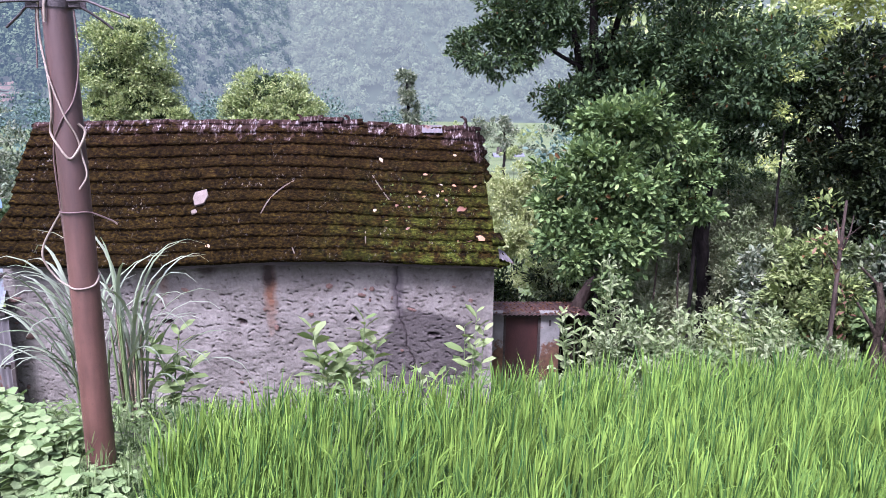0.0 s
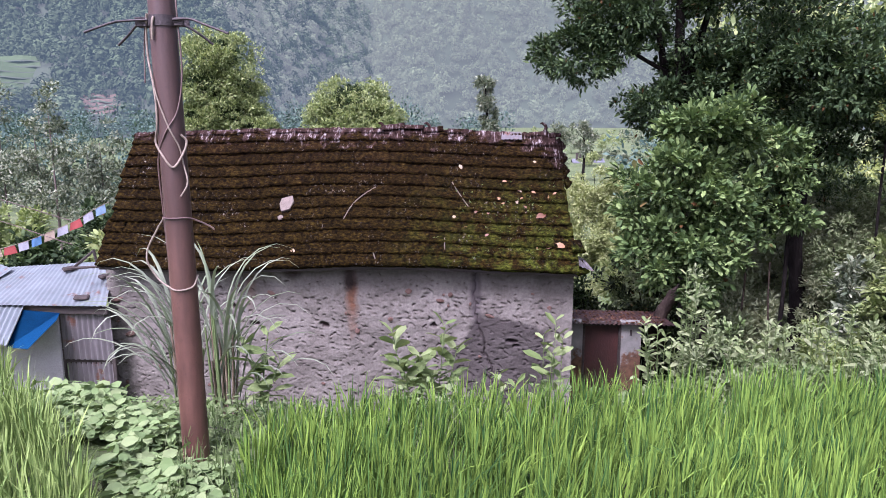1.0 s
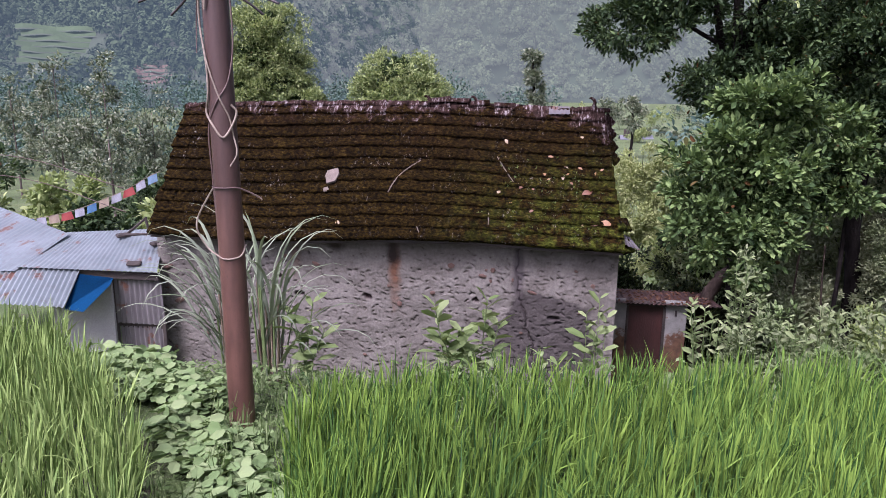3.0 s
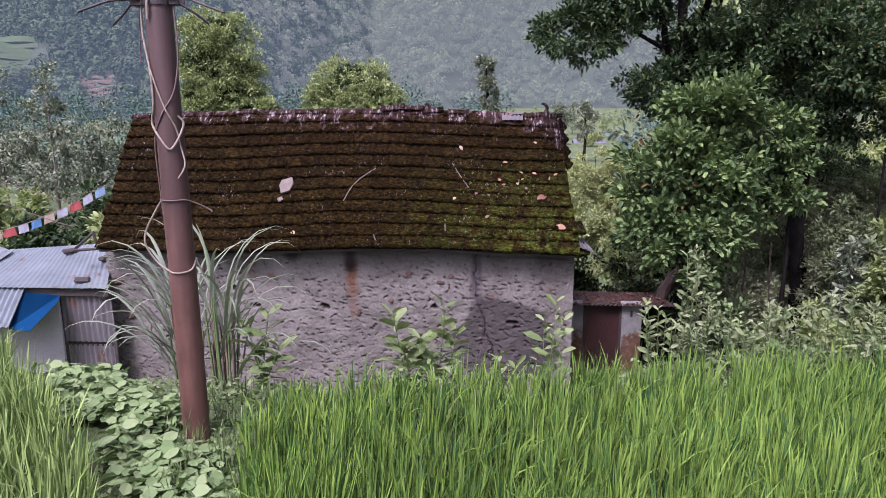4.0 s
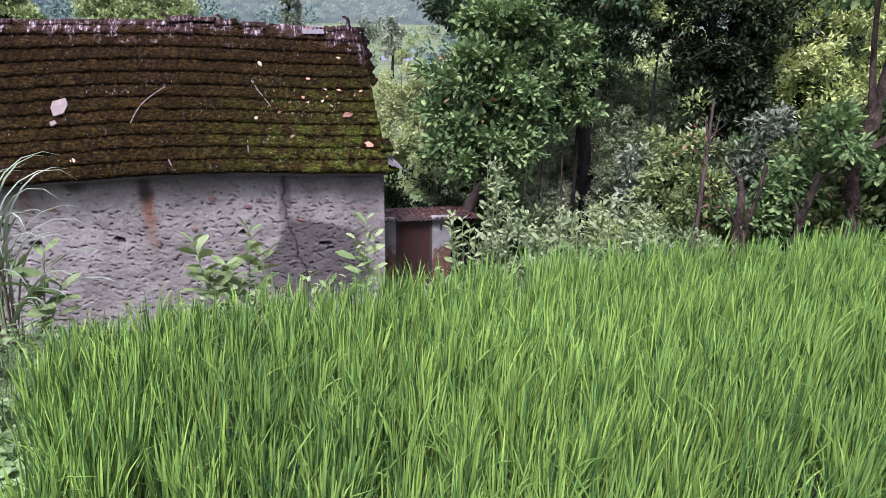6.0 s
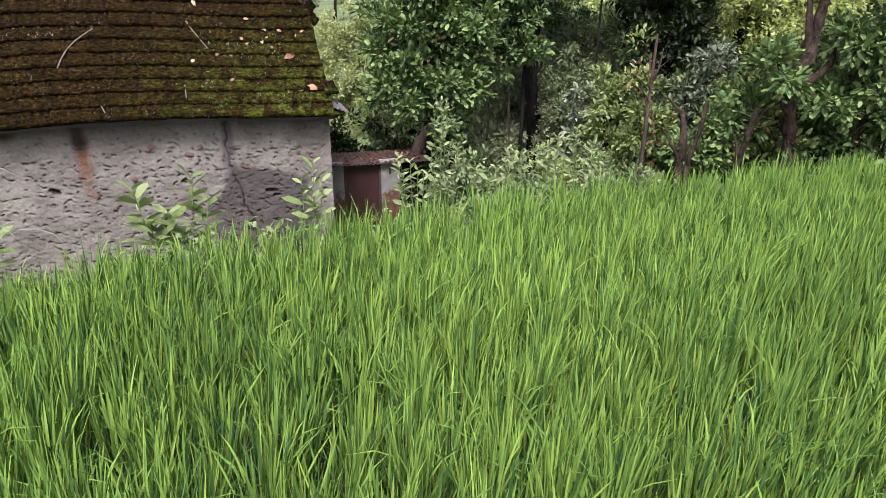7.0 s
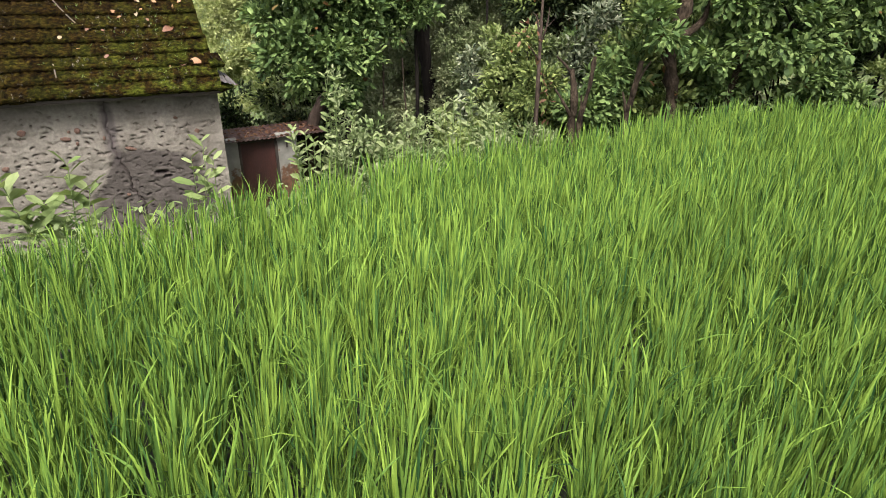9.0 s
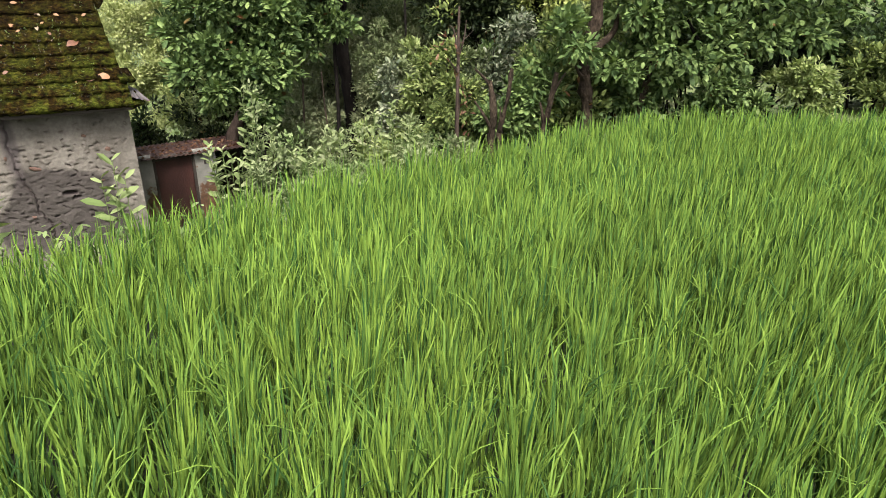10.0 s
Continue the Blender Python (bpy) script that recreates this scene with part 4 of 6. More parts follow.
for a, b in (((-5.82, 8.95, -0.40), (-5.50, 8.95, -0.15)), ((-5.84, 8.93, -0.41), (-5.46, 8.93, -0.38)), ((-5.51, 8.94, -0.15), (-5.46, 8.94, -0.40))):
    V, Q = tube(np.array([a, b]), [0.022, 0.018], 5)
    part("strut", fast_mesh("strut", V, Q, M_timber), None, shed, "dark timber strut under the verge", back)
for (x, y, z, a, w) in ((-5.62, 8.74, -0.775, 0.3, 0.10), (-5.62, 9.3, -0.61, 1.4, 0.08), (-6.25, 9.5, -0.55, 0.9, 0.10)):
    bm = bmesh.new()
    box(bm, (-w, -0.05, 0), (w, 0.05, 0.05), 0.018)
    weight = part("roof_weight", bm, M_timber, None, "dark weathered wood block lying on the tin roof", pose(x, y, z - 0.02, 16, 0, math.degrees(a)))
    tagged(weight, category="wood block", group="weights on the tin roof")

# ---- outhouse ----
outhouse = thing("outhouse", "small limewashed outhouse with a rusted tin roof and a brown door", "outhouse", (1.16, 10.0, -3.1))
back = Matrix.Translation((-1.16, -10.0, 3.1))
bm = bmesh.new()
box(bm, (1.16, 10.0, -3.1), (1.34, 10.14, -1.33))
part("wall", bm, M_outwall, outhouse, m=back)
bm = bmesh.new()
box(bm, (1.90, 10.0, -3.1), (2.20, 10.14, -1.33))
part("wall", bm, M_outwall, outhouse, m=back)
bm = bmesh.new()
box(bm, (2.06, 10.145, -3.1), (2.20, 11.2, -1.53))
part("wall", bm, M_outwall, outhouse, m=back)
bm = bmesh.new()
box(bm, (1.37, 10.03, -3.08), (1.87, 10.07, -1.40), 0.006)
part("door", bm, M_doorrust, outhouse, "dark rusty sheet-metal door", back)
part("roof_sheet", corrugated((1.09, 9.90, -1.335), (2.66, 9.90, -1.335), (1.09, 11.25, -1.50), (2.66, 11.25, -1.50), 24, 0.007, M_rust, "roof_sheet"), None, outhouse, "rusted corrugated tin roof", back)


# ---- trees ----
def tree(name, base, stem, radii, limbs, blobs, twigs, per, size, leaf, label, seed, bark=M_bark, slim=0.42, shell=0.5, up=0.15, droop=0.15, dense=1.0, plain_leaf=False, core=None):
    """A tapered trunk with limbs into the crown, and a crown of many leaves."""
    g = np.random.default_rng(seed)
    t = thing(name, label, "tree", base)
    inv = Matrix.Translation([-v for v in base])
    path = smooth_path(stem, 26)
    V, Q = tube(path, np.interp(np.linspace(0, 1, 26), np.linspace(0, 1, len(radii)), radii) * (1 + 0.09 * g.normal(0, 1, 26)), 12, 0.14, seed)
    trunk = part("trunk", fast_mesh("trunk", V, Q, M_bark if bark is None else bark, True), None, t, m=inv)
    for a, b, r in limbs:
        a, b = np.array(a, float), np.array(b, float)
        mid = (a + b) / 2 + g.normal(0, 0.08, 3) * np.linalg.norm(b - a)
        V, Q = tube(smooth_path([a, mid, b], 8), np.linspace(r, r * 0.3, 8), 6, 0.12, seed + 1)
        part("limb", fast_mesh("limb", V, Q, bark, True), None, trunk)
    V, F = foliage(blobs, twigs, per, size, g, slim, shell, up, droop, dense, plain_leaf)
    part("crown", fast_mesh("crown", V, F, leaf), None, t, m=inv)
    # added core of darker leaves, painting in the shade inside the crown
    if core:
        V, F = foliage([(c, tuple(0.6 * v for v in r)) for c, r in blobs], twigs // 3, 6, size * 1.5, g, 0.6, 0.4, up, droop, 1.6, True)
        part("inner_crown", fast_mesh("inner_crown", V, F, core), None, t, "inner leaves darkened to stand in for crown shade", m=inv)
    return t


def shrub(name, base, blobs, twigs, per, size, leaf, label, seed, stems=4, slim=0.42, shell=0.35, up=0.3, droop=0.15, plain_leaf=True):
    g = np.random.default_rng(seed)
    t = tagged(thing(name, label, "shrub", base))
    inv = Matrix.Translation([-v for v in base])
    for k in range(stems):
        c, r = blobs[k % len(blobs)]
        tip = np.array(c) + g.normal(0, 0.3, 3) * np.array(r)
        b = np.array(base) + np.array([*g.normal(0, 0.06, 2), 0])
        V, Q = tube(smooth_path([b, (b + tip) / 2 + g.normal(0, 0.06, 3), tip], 6), np.linspace(0.016, 0.004, 6), 5, 0, k)
        part("stem", fast_mesh("stem", V, Q, M_bark, True), None, t, m=inv)
    V, F = foliage(blobs, twigs, per, size, g, slim, shell, up, droop, plain_leaf=plain_leaf)
    part("foliage", fast_mesh("foliage", V, F, leaf), None, t, m=inv)
    return t


# garden trees behind the house
tree("garden_tree", (-16.8, 42, -4.0), [(-16.8, 42, -4), (-16.7, 42, 0), (-16.7, 41.8, 4)], [0.28, 0.2, 0.1], [((-16.7, 42, 1), (-15.6, 41.6, 3), 0.12), ((-16.7, 42, 1), (-18, 42, 3), 0.12)],
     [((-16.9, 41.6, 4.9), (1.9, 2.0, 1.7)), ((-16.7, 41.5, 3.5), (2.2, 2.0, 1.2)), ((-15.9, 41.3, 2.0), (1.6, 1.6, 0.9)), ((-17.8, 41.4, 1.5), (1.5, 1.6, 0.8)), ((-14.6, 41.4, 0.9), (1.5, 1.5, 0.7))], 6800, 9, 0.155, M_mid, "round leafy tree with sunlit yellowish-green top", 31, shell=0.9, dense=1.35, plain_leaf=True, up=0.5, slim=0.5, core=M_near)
tree("garden_tree", (-8.2, 39.2, -4.0), [(-8.2, 39.2, -4), (-8.2, 39.2, 0), (-8.2, 39.1, 2)], [0.22, 0.18, 0.1], [((-8.2, 39.2, 0), (-7, 39, 2), 0.1), ((-8.2, 39.2, 0), (-9.4, 39, 2), 0.1)],
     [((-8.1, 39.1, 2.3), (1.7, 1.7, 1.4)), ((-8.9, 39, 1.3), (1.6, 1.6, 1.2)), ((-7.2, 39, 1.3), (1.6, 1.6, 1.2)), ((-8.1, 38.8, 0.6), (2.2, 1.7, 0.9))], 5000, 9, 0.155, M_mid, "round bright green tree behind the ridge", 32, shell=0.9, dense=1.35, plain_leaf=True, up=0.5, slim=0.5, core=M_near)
tree("slender_tree", (-0.7, 55, -4.4), [(-0.7, 55, -4.4), (-0.6, 55, 0), (-0.9, 55, 4.3)], [0.2, 0.14, 0.06], [],
     [((-0.9, 55, 3.9), (0.7, 0.8, 0.7)), ((-0.6, 55, 2.6), (0.65, 0.8, 0.7)), ((-0.4, 55, 1.3), (0.6, 0.8, 0.7)), ((-0.5, 55, 0.2), (0.5, 0.7, 0.8))], 520, 8, 0.28, M_slim, "thin tall tree with sparse tufts", 33, plain_leaf=True)
shrub("yellow_bush", (2.0, 13.9, -3.3), [((1.95, 13.9, 0.25), (0.5, 0.5, 0.4)), ((1.62, 13.8, -0.15), (0.42, 0.5, 0.5)), ((2.35, 13.9, -0.15), (0.5, 0.5, 0.5)), ((1.75, 13.6, -0.75), (0.55, 0.5, 0.5)), ((2.5, 13.6, -0.8), (0.6, 0.5, 0.5)), ((2.1, 13.5, -1.4), (0.8, 0.6, 0.5))], 4600, 7, 0.065, M_gold, "bushy yellow-green shrub behind the house gable", 34, shell=0.5)

# the large tree by the gable
tree("broadleaf_tree", (2.85, 9.5, -2.6), [(2.85, 9.5, -2.6), (2.6, 9.4, 0), (2.35, 9.3, 1.5), (2.4, 9.2, 2.6)], [0.15, 0.13, 0.11, 0.06],
     [((2.35, 9.3, 1.4), (1.95, 9.3, 3.3), 0.06), ((2.35, 9.3, 1.5), (2.8, 9.1, 3.6), 0.07), ((2.35, 9.2, 1.8), (2.3, 9.0, 3.9), 0.07), ((2.4, 9.3, 1.3), (3.3, 9.0, 2.5), 0.06), ((2.2, 9.25, 2.2), (1.3, 9.3, 2.8), 0.03)],
     [((1.15, 9.4, 2.45), (0.6, 0.7, 0.38)), ((1.5, 9.3, 3.0), (0.7, 0.8, 0.5)), ((2.1, 9.3, 3.4), (0.9, 0.9, 0.6)), ((3.1, 9.1, 3.0), (1.0, 1.0, 0.7)), ((3.6, 8.9, 2.2), (0.8, 0.9, 0.6)), ((2.8, 9.1, 2.1), (0.7, 0.8, 0.5)), ((2.1, 9.1, 1.75), (0.5, 0.6, 0.3))], 7000, 8, 0.078, M_near, "large broadleaf tree spreading beside the house gable", 41, up=0.2, droop=0.12, plain_leaf=True)
tree("young_tree", (2.4, 7.75, -2.4), [(2.4, 7.75, -2.4), (2.3, 7.7, -0.9), (2.2, 7.7, 0.6)], [0.08, 0.06, 0.03], [((2.25, 7.7, -0.4), (1.8, 7.7, 0.5), 0.03), ((2.25, 7.7, -0.4), (2.6, 7.6, 0.6), 0.03)],
     [((2.1, 7.75, 1.05), (0.45, 0.5, 0.4)), ((1.72, 7.8, 0.75), (0.36, 0.4, 0.4)), ((2.42, 7.7, 0.75), (0.32, 0.4, 0.36)), ((2.1, 7.5, 0.35), (0.5, 0.4, 0.35)), ((1.78, 7.7, 0.2), (0.33, 0.4, 0.3)), ((2.3, 7.6, -0.05), (0.35, 0.35, 0.25)), ((2.4, 7.8, 1.5), (0.5, 0.5, 0.3))], 2300, 8, 0.092, M_bright, "young tree with fresh green leaves in rosettes", 42, slim=0.54, up=0.3, droop=0.12)
tree("dark_trunk_tree", (3.95, 9.0, -1.9), [(3.95, 9.0, -1.9), (3.9, 8.95, -0.6), (3.84, 9.0, 0.3), (3.95, 9.0, 1.6)], [0.085, 0.08, 0.10, 0.06], [((3.85, 9, 0.2), (3.3, 8.9, 0.9), 0.06), ((3.88, 9, 0.3), (4.2, 9, 1.4), 0.035), ((3.86, 9, 0.3), (4.0, 8.9, 1.6), 0.06)],
     [((3.3, 8.8, 1.25), (0.5, 0.5, 0.4)), ((4.2, 9.1, 1.5), (0.7, 0.8, 0.5)), ((3.7, 9, 2.1), (1.0, 1.0, 0.6)), ((4.5, 9, 2.3), (0.5, 0.8, 0.6)), ((3.25, 8.6, 0.8), (0.4, 0.4, 0.3)), ((3.45, 8.6, 0.5), (0.3, 0.35, 0.2))], 3600, 8, 0.08, M_near, "dark-trunked tree with glossy dark foliage", 43, plain_leaf=True)
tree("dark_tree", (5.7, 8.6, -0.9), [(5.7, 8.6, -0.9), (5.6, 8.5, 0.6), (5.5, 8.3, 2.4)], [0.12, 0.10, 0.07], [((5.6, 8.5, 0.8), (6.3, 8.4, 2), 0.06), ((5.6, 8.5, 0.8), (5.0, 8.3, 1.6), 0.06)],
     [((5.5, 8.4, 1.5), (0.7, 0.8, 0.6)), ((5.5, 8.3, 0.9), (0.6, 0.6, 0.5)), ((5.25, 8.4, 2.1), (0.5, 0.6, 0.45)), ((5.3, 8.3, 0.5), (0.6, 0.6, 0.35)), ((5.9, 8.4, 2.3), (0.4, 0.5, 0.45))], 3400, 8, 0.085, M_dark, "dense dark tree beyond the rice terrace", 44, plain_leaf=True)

tree("young_tree", (3.45, 8.3, -1.7), [(3.45, 8.3, -1.7), (3.4, 8.15, 0.0), (3.3, 8.05, 1.3)], [0.03, 0.02, 0.01], [],
     [((3.2, 8.0, 1.35), (0.28, 0.25, 0.25)), ((3.42, 8.0, 1.1), (0.25, 0.25, 0.22)), ((3.15, 8.0, 0.85), (0.24, 0.25, 0.2)), ((3.36, 7.95, 0.62), (0.22, 0.22, 0.2)), ((3.1, 8.0, 0.35), (0.2, 0.2, 0.15))], 520, 6, 0.08, M_bright, "slim young tree with blue-green leaves before the dark trunk", 47, slim=0.5, plain_leaf=True)
tree("lime_tree", (4.6, 8.5, -1.2), [(4.6, 8.5, -1.2), (4.6, 8.6, 1.0), (4.5, 8.3, 2.4)], [0.02, 0.015, 0.006], [((4.58, 8.5, 1.0), (4.3, 8.2, 1.2), 0.006)],
     [((4.28, 8.0, 2.2), (0.16, 0.2, 0.22)), ((4.3, 8.0, 1.7), (0.13, 0.2, 0.2)), ((4.15, 8.0, 1.15), (0.14, 0.14, 0.10))], 70, 6, 0.055, M_lime, "slim tree with bright lime-green sprays", 45, plain_leaf=True)
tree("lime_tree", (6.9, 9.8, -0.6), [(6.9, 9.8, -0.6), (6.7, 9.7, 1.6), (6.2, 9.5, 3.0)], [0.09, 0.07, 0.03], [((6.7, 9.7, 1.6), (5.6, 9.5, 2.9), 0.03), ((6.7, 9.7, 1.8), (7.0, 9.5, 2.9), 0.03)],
     [((5.5, 9.4, 2.95), (0.45, 0.5, 0.3)), ((6.15, 9.4, 3.05), (0.5, 0.5, 0.35)), ((6.8, 9.4, 2.7), (0.5, 0.5, 0.5)), ((5.9, 9.5, 3.6), (0.9, 0.7, 0.4)), ((6.9, 9.3, 1.9), (0.4, 0.5, 0.5))], 1100, 7, 0.085, M_lime, "tree with lime-green crown coloured as if backlit above the dark tree", 46, plain_leaf=True)

# ---- trunks, hedge and woods beyond the rice terrace ----
tree("gnarled_tree", (4.74, 5.1, -0.55), [(4.74, 5.1, -0.55), (4.78, 5.1, 0.0), (4.73, 5.1, 0.25), (4.70, 5.12, 0.55), (4.80, 5.1, 0.85), (4.82, 5.1, 1.1), (4.95, 5.1, 2.4)], [0.075, 0.055, 0.066, 0.05, 0.07, 0.045, 0.04, 0.028],
     [((4.7, 5.1, 0.45), (4.45, 5.05, 0.75), 0.045), ((4.74, 5.1, 0.55), (5.1, 5.15, 0.95), 0.05), ((4.72, 5.1, 0.3), (4.5, 5.0, 0.45), 0.03), ((4.78, 5.1, 0.8), (4.7, 5.2, 2.2), 0.035)],
     [((5.0, 5.2, 2.3), (0.8, 0.7, 0.5)), ((5.2, 5.0, 0.9), (0.35, 0.3, 0.25)), ((4.4, 5.0, 0.75), (0.3, 0.25, 0.2))], 800, 7, 0.095, M_bright, "knotted grey-brown tree with cut-back boughs at the terrace edge", 51, bark=M_greybark, slim=0.5)
tree("hedge_tree", (6.02, 4.62, -0.3), [(6.02, 4.62, -0.3), (6.0, 4.65, 0.3), (6.1, 4.7, 1.3)], [0.06, 0.05, 0.03], [((6.0, 4.65, 0.3), (5.5, 4.7, 0.9), 0.03), ((6.0, 4.65, 0.4), (6.6, 4.5, 1.0), 0.03)],
     [((5.6, 4.7, 0.75), (0.6, 0.5, 0.4)), ((6.4, 4.5, 0.8), (0.6, 0.5, 0.45)), ((6.0, 4.7, 1.4), (0.9, 0.7, 0.6)), ((7.0, 4.4, 1.2), (0.8, 0.7, 0.7)), ((5.3, 5.0, 0.35), (0.4, 0.35, 0.3))], 2100, 7, 0.09, M_bright, "leafy tree leaning over the rice terrace", 52, slim=0.5, plain_leaf=True)
tree("dead_sapling", (3.6, 5.6, -1.0), [(3.6, 5.6, -1.0), (3.61, 5.62, 0.1), (3.66, 5.7, 0.95)], [0.024, 0.02, 0.01],
     [((3.62, 5.63, 0.45), (3.5, 5.6, 0.8), 0.012), ((3.63, 5.65, 0.5), (3.74, 5.7, 0.82), 0.012), ((3.62, 5.63, 0.35), (3.42, 5.55, 0.55), 0.008), ((3.63, 5.66, 0.6), (3.85, 5.75, 0.72), 0.006)],
     [((3.5, 5.62, 0.62), (0.10, 0.08, 0.12)), ((3.66, 5.6, 0.1), (0.2, 0.18, 0.25))], 7, 2, 0.06, M_brownleaf, "bare brown broken sapling with a few dry leaves", 53, bark=M_deadwood)
for k, (x, y, z0, z1, r, lx) in enumerate([(3.74, 5.2, -0.75, 0.36, 0.04, -0.04), (3.90, 5.3, -0.75, 0.42, 0.03, 0.08), (4.16, 5.05, -0.7, 0.42, 0.036, 0.12), (5.35, 4.95, -0.5, 0.5, 0.05, 0.1), (2.38, 7.72, -2.6, -0.28, 0.055, 0.0), (2.9, 8.2, -2.0, 0.4, 0.016, 0.1), (3.1, 7.6, -1.8, 0.1, 0.013, -0.1)]):
    st = thing("cut_trunk", "cut-back brown trunk among the hedge leaves" if k != 4 else "brown timber post standing in the shrubs", "trunk", (x, y, z0), "cut-back hedge trunks" if k != 4 else "")
    h, q = z1 - z0, np.random.default_rng(900 + k)
    bend = (0.035 if k < 4 else 0.01) * q.normal(0, 1, (4, 2))
    line = smooth_path([(0, 0, 0), *[(lx * f + bend[i, 0], bend[i, 1], h * f) for i, f in enumerate((0.25, 0.5, 0.75, 1.0))]], 18)
    V, Q = tube(line, r * (1 + 0.14 * q.normal(0, 1, 18)) * np.linspace(1, 0.6, 18), 10, 0.2, k)
    stem = part("stem", fast_mesh("stem", V, Q, M_deadwood if k == 4 else M_greybark, True), None, st)
    for i in range((2, 1, 2, 1, 0, 0, 0)[k]):
        p = line[q.integers(7, 14)]
        tip = p + np.array([q.uniform(-0.22, 0.22), q.uniform(-0.1, 0.1), q.uniform(0.15, 0.4)])
        V, Q = tube(smooth_path([p, (p + tip) / 2 + q.normal(0, 0.03, 3), tip], 8), np.linspace(r * 0.55, r * 0.2, 8), 7, 0.2, k + i)
        part("bough", fast_mesh("bough", V, Q, M_greybark, True), None, stem)

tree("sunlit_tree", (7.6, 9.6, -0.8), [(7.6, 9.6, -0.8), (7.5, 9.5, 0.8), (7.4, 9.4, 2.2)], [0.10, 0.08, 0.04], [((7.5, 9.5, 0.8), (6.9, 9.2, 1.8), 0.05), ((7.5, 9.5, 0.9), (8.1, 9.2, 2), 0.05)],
     [((6.5, 8.6, 1.9), (0.35, 0.4, 0.4)), ((6.35, 8.5, 1.2), (0.35, 0.4, 0.35)), ((7.1, 9.0, 2.2), (0.6, 0.6, 0.5)), ((7.0, 8.9, 1.4), (0.6, 0.6, 0.5)), ((7.8, 8.8, 1.9), (0.8, 0.7, 0.6)), ((7.3, 8.7, 0.7), (0.7, 0.6, 0.45)), ((8.4, 8.6, 1.0), (0.8, 0.7, 0.6))], 2200, 7, 0.075, M_lime, "tree with yellow-green leaves coloured as if sunlit behind the hedge", 54, plain_leaf=True)

g = np.random.default_rng(77)


def blob_bush(name, x, y, top, w, leaf, size, twigs, label, seed, slim=0.42, per=6):
    """A loose shrub that reaches up to the height top."""
    q = np.random.default_rng(seed)
    z0 = float(ground_z(x, y))
    h = top - z0
    blobs = []
    for k in range(5):
        f = q.uniform(0.35, 1.0)
        blobs.append(((x + q.normal(0, 0.35) * w, y + q.normal(0, 0.3) * w, z0 + h * f * 0.82), (w * q.uniform(0.35, 0.6), w * q.uniform(0.35, 0.55), max(0.12, h * q.uniform(0.16, 0.3)))))
    return shrub(name, (x, y, z0), blobs, twigs, per, size, leaf, label, seed, slim=slim)


# pale weeds and shrubs between outhouse and terrace
for k, (x, y, top, w) in enumerate([(1.35, 5.6, -0.22, 0.35), (1.7, 5.5, -0.05, 0.4), (1.68, 5.7, 0.30, 0.16), (2.1, 5.6, -0.02, 0.45), (2.5, 5.7, 0.0, 0.45), (2.95, 5.6, 0.06, 0.5), (3.3, 5.8, -0.05, 0.4), (1.05, 5.2, -0.32, 0.35), (2.9, 6.3, -0.15, 0.4), (2.2, 4.6, -0.02, 0.4), (2.8, 4.6, 0.06, 0.4), (1.6, 4.5, -0.1, 0.4)]):
    blob_bush("pale_shrub", x, y, top, w, M_under if k % 3 else M_weed, 0.052, 520, "pale green leafy weeds at the terrace edge", 200 + k, 0.4)
# hedge at the end of the rice
for k, (x, y, top, w, m, s) in enumerate([(3.75, 5.9, 0.35, 0.5, 1, 0.12), (4.15, 5.7, 0.5, 0.5, 0, 0.13), (4.35, 5.4, 0.55, 0.35, 0, 0.14), (4.9, 5.6, 0.6, 0.5, 1, 0.13), (5.5, 5.2, 0.55, 0.5, 0, 0.13), (6.2, 5.1, 0.9, 0.6, 2, 0.10), (6.9, 4.7, 1.1, 0.7, 3, 0.12), (7.6, 4.2, 1.2, 0.8, 3, 0.12), (8.4, 3.7, 1.3, 0.9, 3, 0.12), (9.3, 3.2, 1.4, 0.9, 1, 0.12), (4.2, 6.4, 0.7, 0.6, 1, 0.11), (5.2, 6.2, 0.9, 0.7, 1, 0.11), (6.2, 6.0, 1.2, 0.8, 1, 0.12), (7.3, 5.5, 1.5, 0.9, 3, 0.12), (8.5, 5.0, 1.6, 1.0, 3, 0.12), (3.3, 6.6, -0.05, 0.45, 2, 0.11), (9.8, 4.4, 1.8, 1.1, 1, 0.12), (10.2, 2.6, 1.5, 0.9, 0, 0.12), (11.0, 1.8, 1.6, 1.0, 1, 0.12), (12.0, 1.0, 1.6, 1.1, 2, 0.12), (11.2, 3.4, 1.9, 1.1, 1, 0.12), (6.6, 4.0, 0.5, 0.4, 2, 0.09), (7.3, 3.7, 0.6, 0.5, 1, 0.11), (8.0, 3.3, 0.6, 0.5, 2, 0.10), (8.8, 2.8, 0.7, 0.6, 0, 0.11), (5.9, 4.3, 0.45, 0.4, 0, 0.11)]):
    blob_bush("hedge_shrub", x, y, top, w, (M_bright, M_hedge, M_yellow, M_near)[m], s * 0.64, 600, "leafy green hedge shrub beyond the rice", 230 + k, 0.45)
# undergrowth further back
for k in range(20):
    x, y = g.uniform(2.6, 13.0), g.uniform(10.8, 13.5)
    blob_bush("undergrowth_shrub", x, y, g.uniform(-0.6, 0.9), g.uniform(0.7, 1.2), (M_yellow, M_under, M_weed, M_under)[k % 4], 0.12, 260, "undergrowth shrub in the shade of the trees", 260 + k)
for k, (x, y, top, w) in enumerate([(1.5, 11.8, -0.95, 0.5), (2.1, 11.9, -0.75, 0.6), (3.2, 12.2, 0.0, 0.8), (2.6, 11.6, -0.5, 0.6)]):
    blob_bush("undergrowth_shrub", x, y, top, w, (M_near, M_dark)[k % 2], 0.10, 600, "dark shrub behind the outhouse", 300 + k)
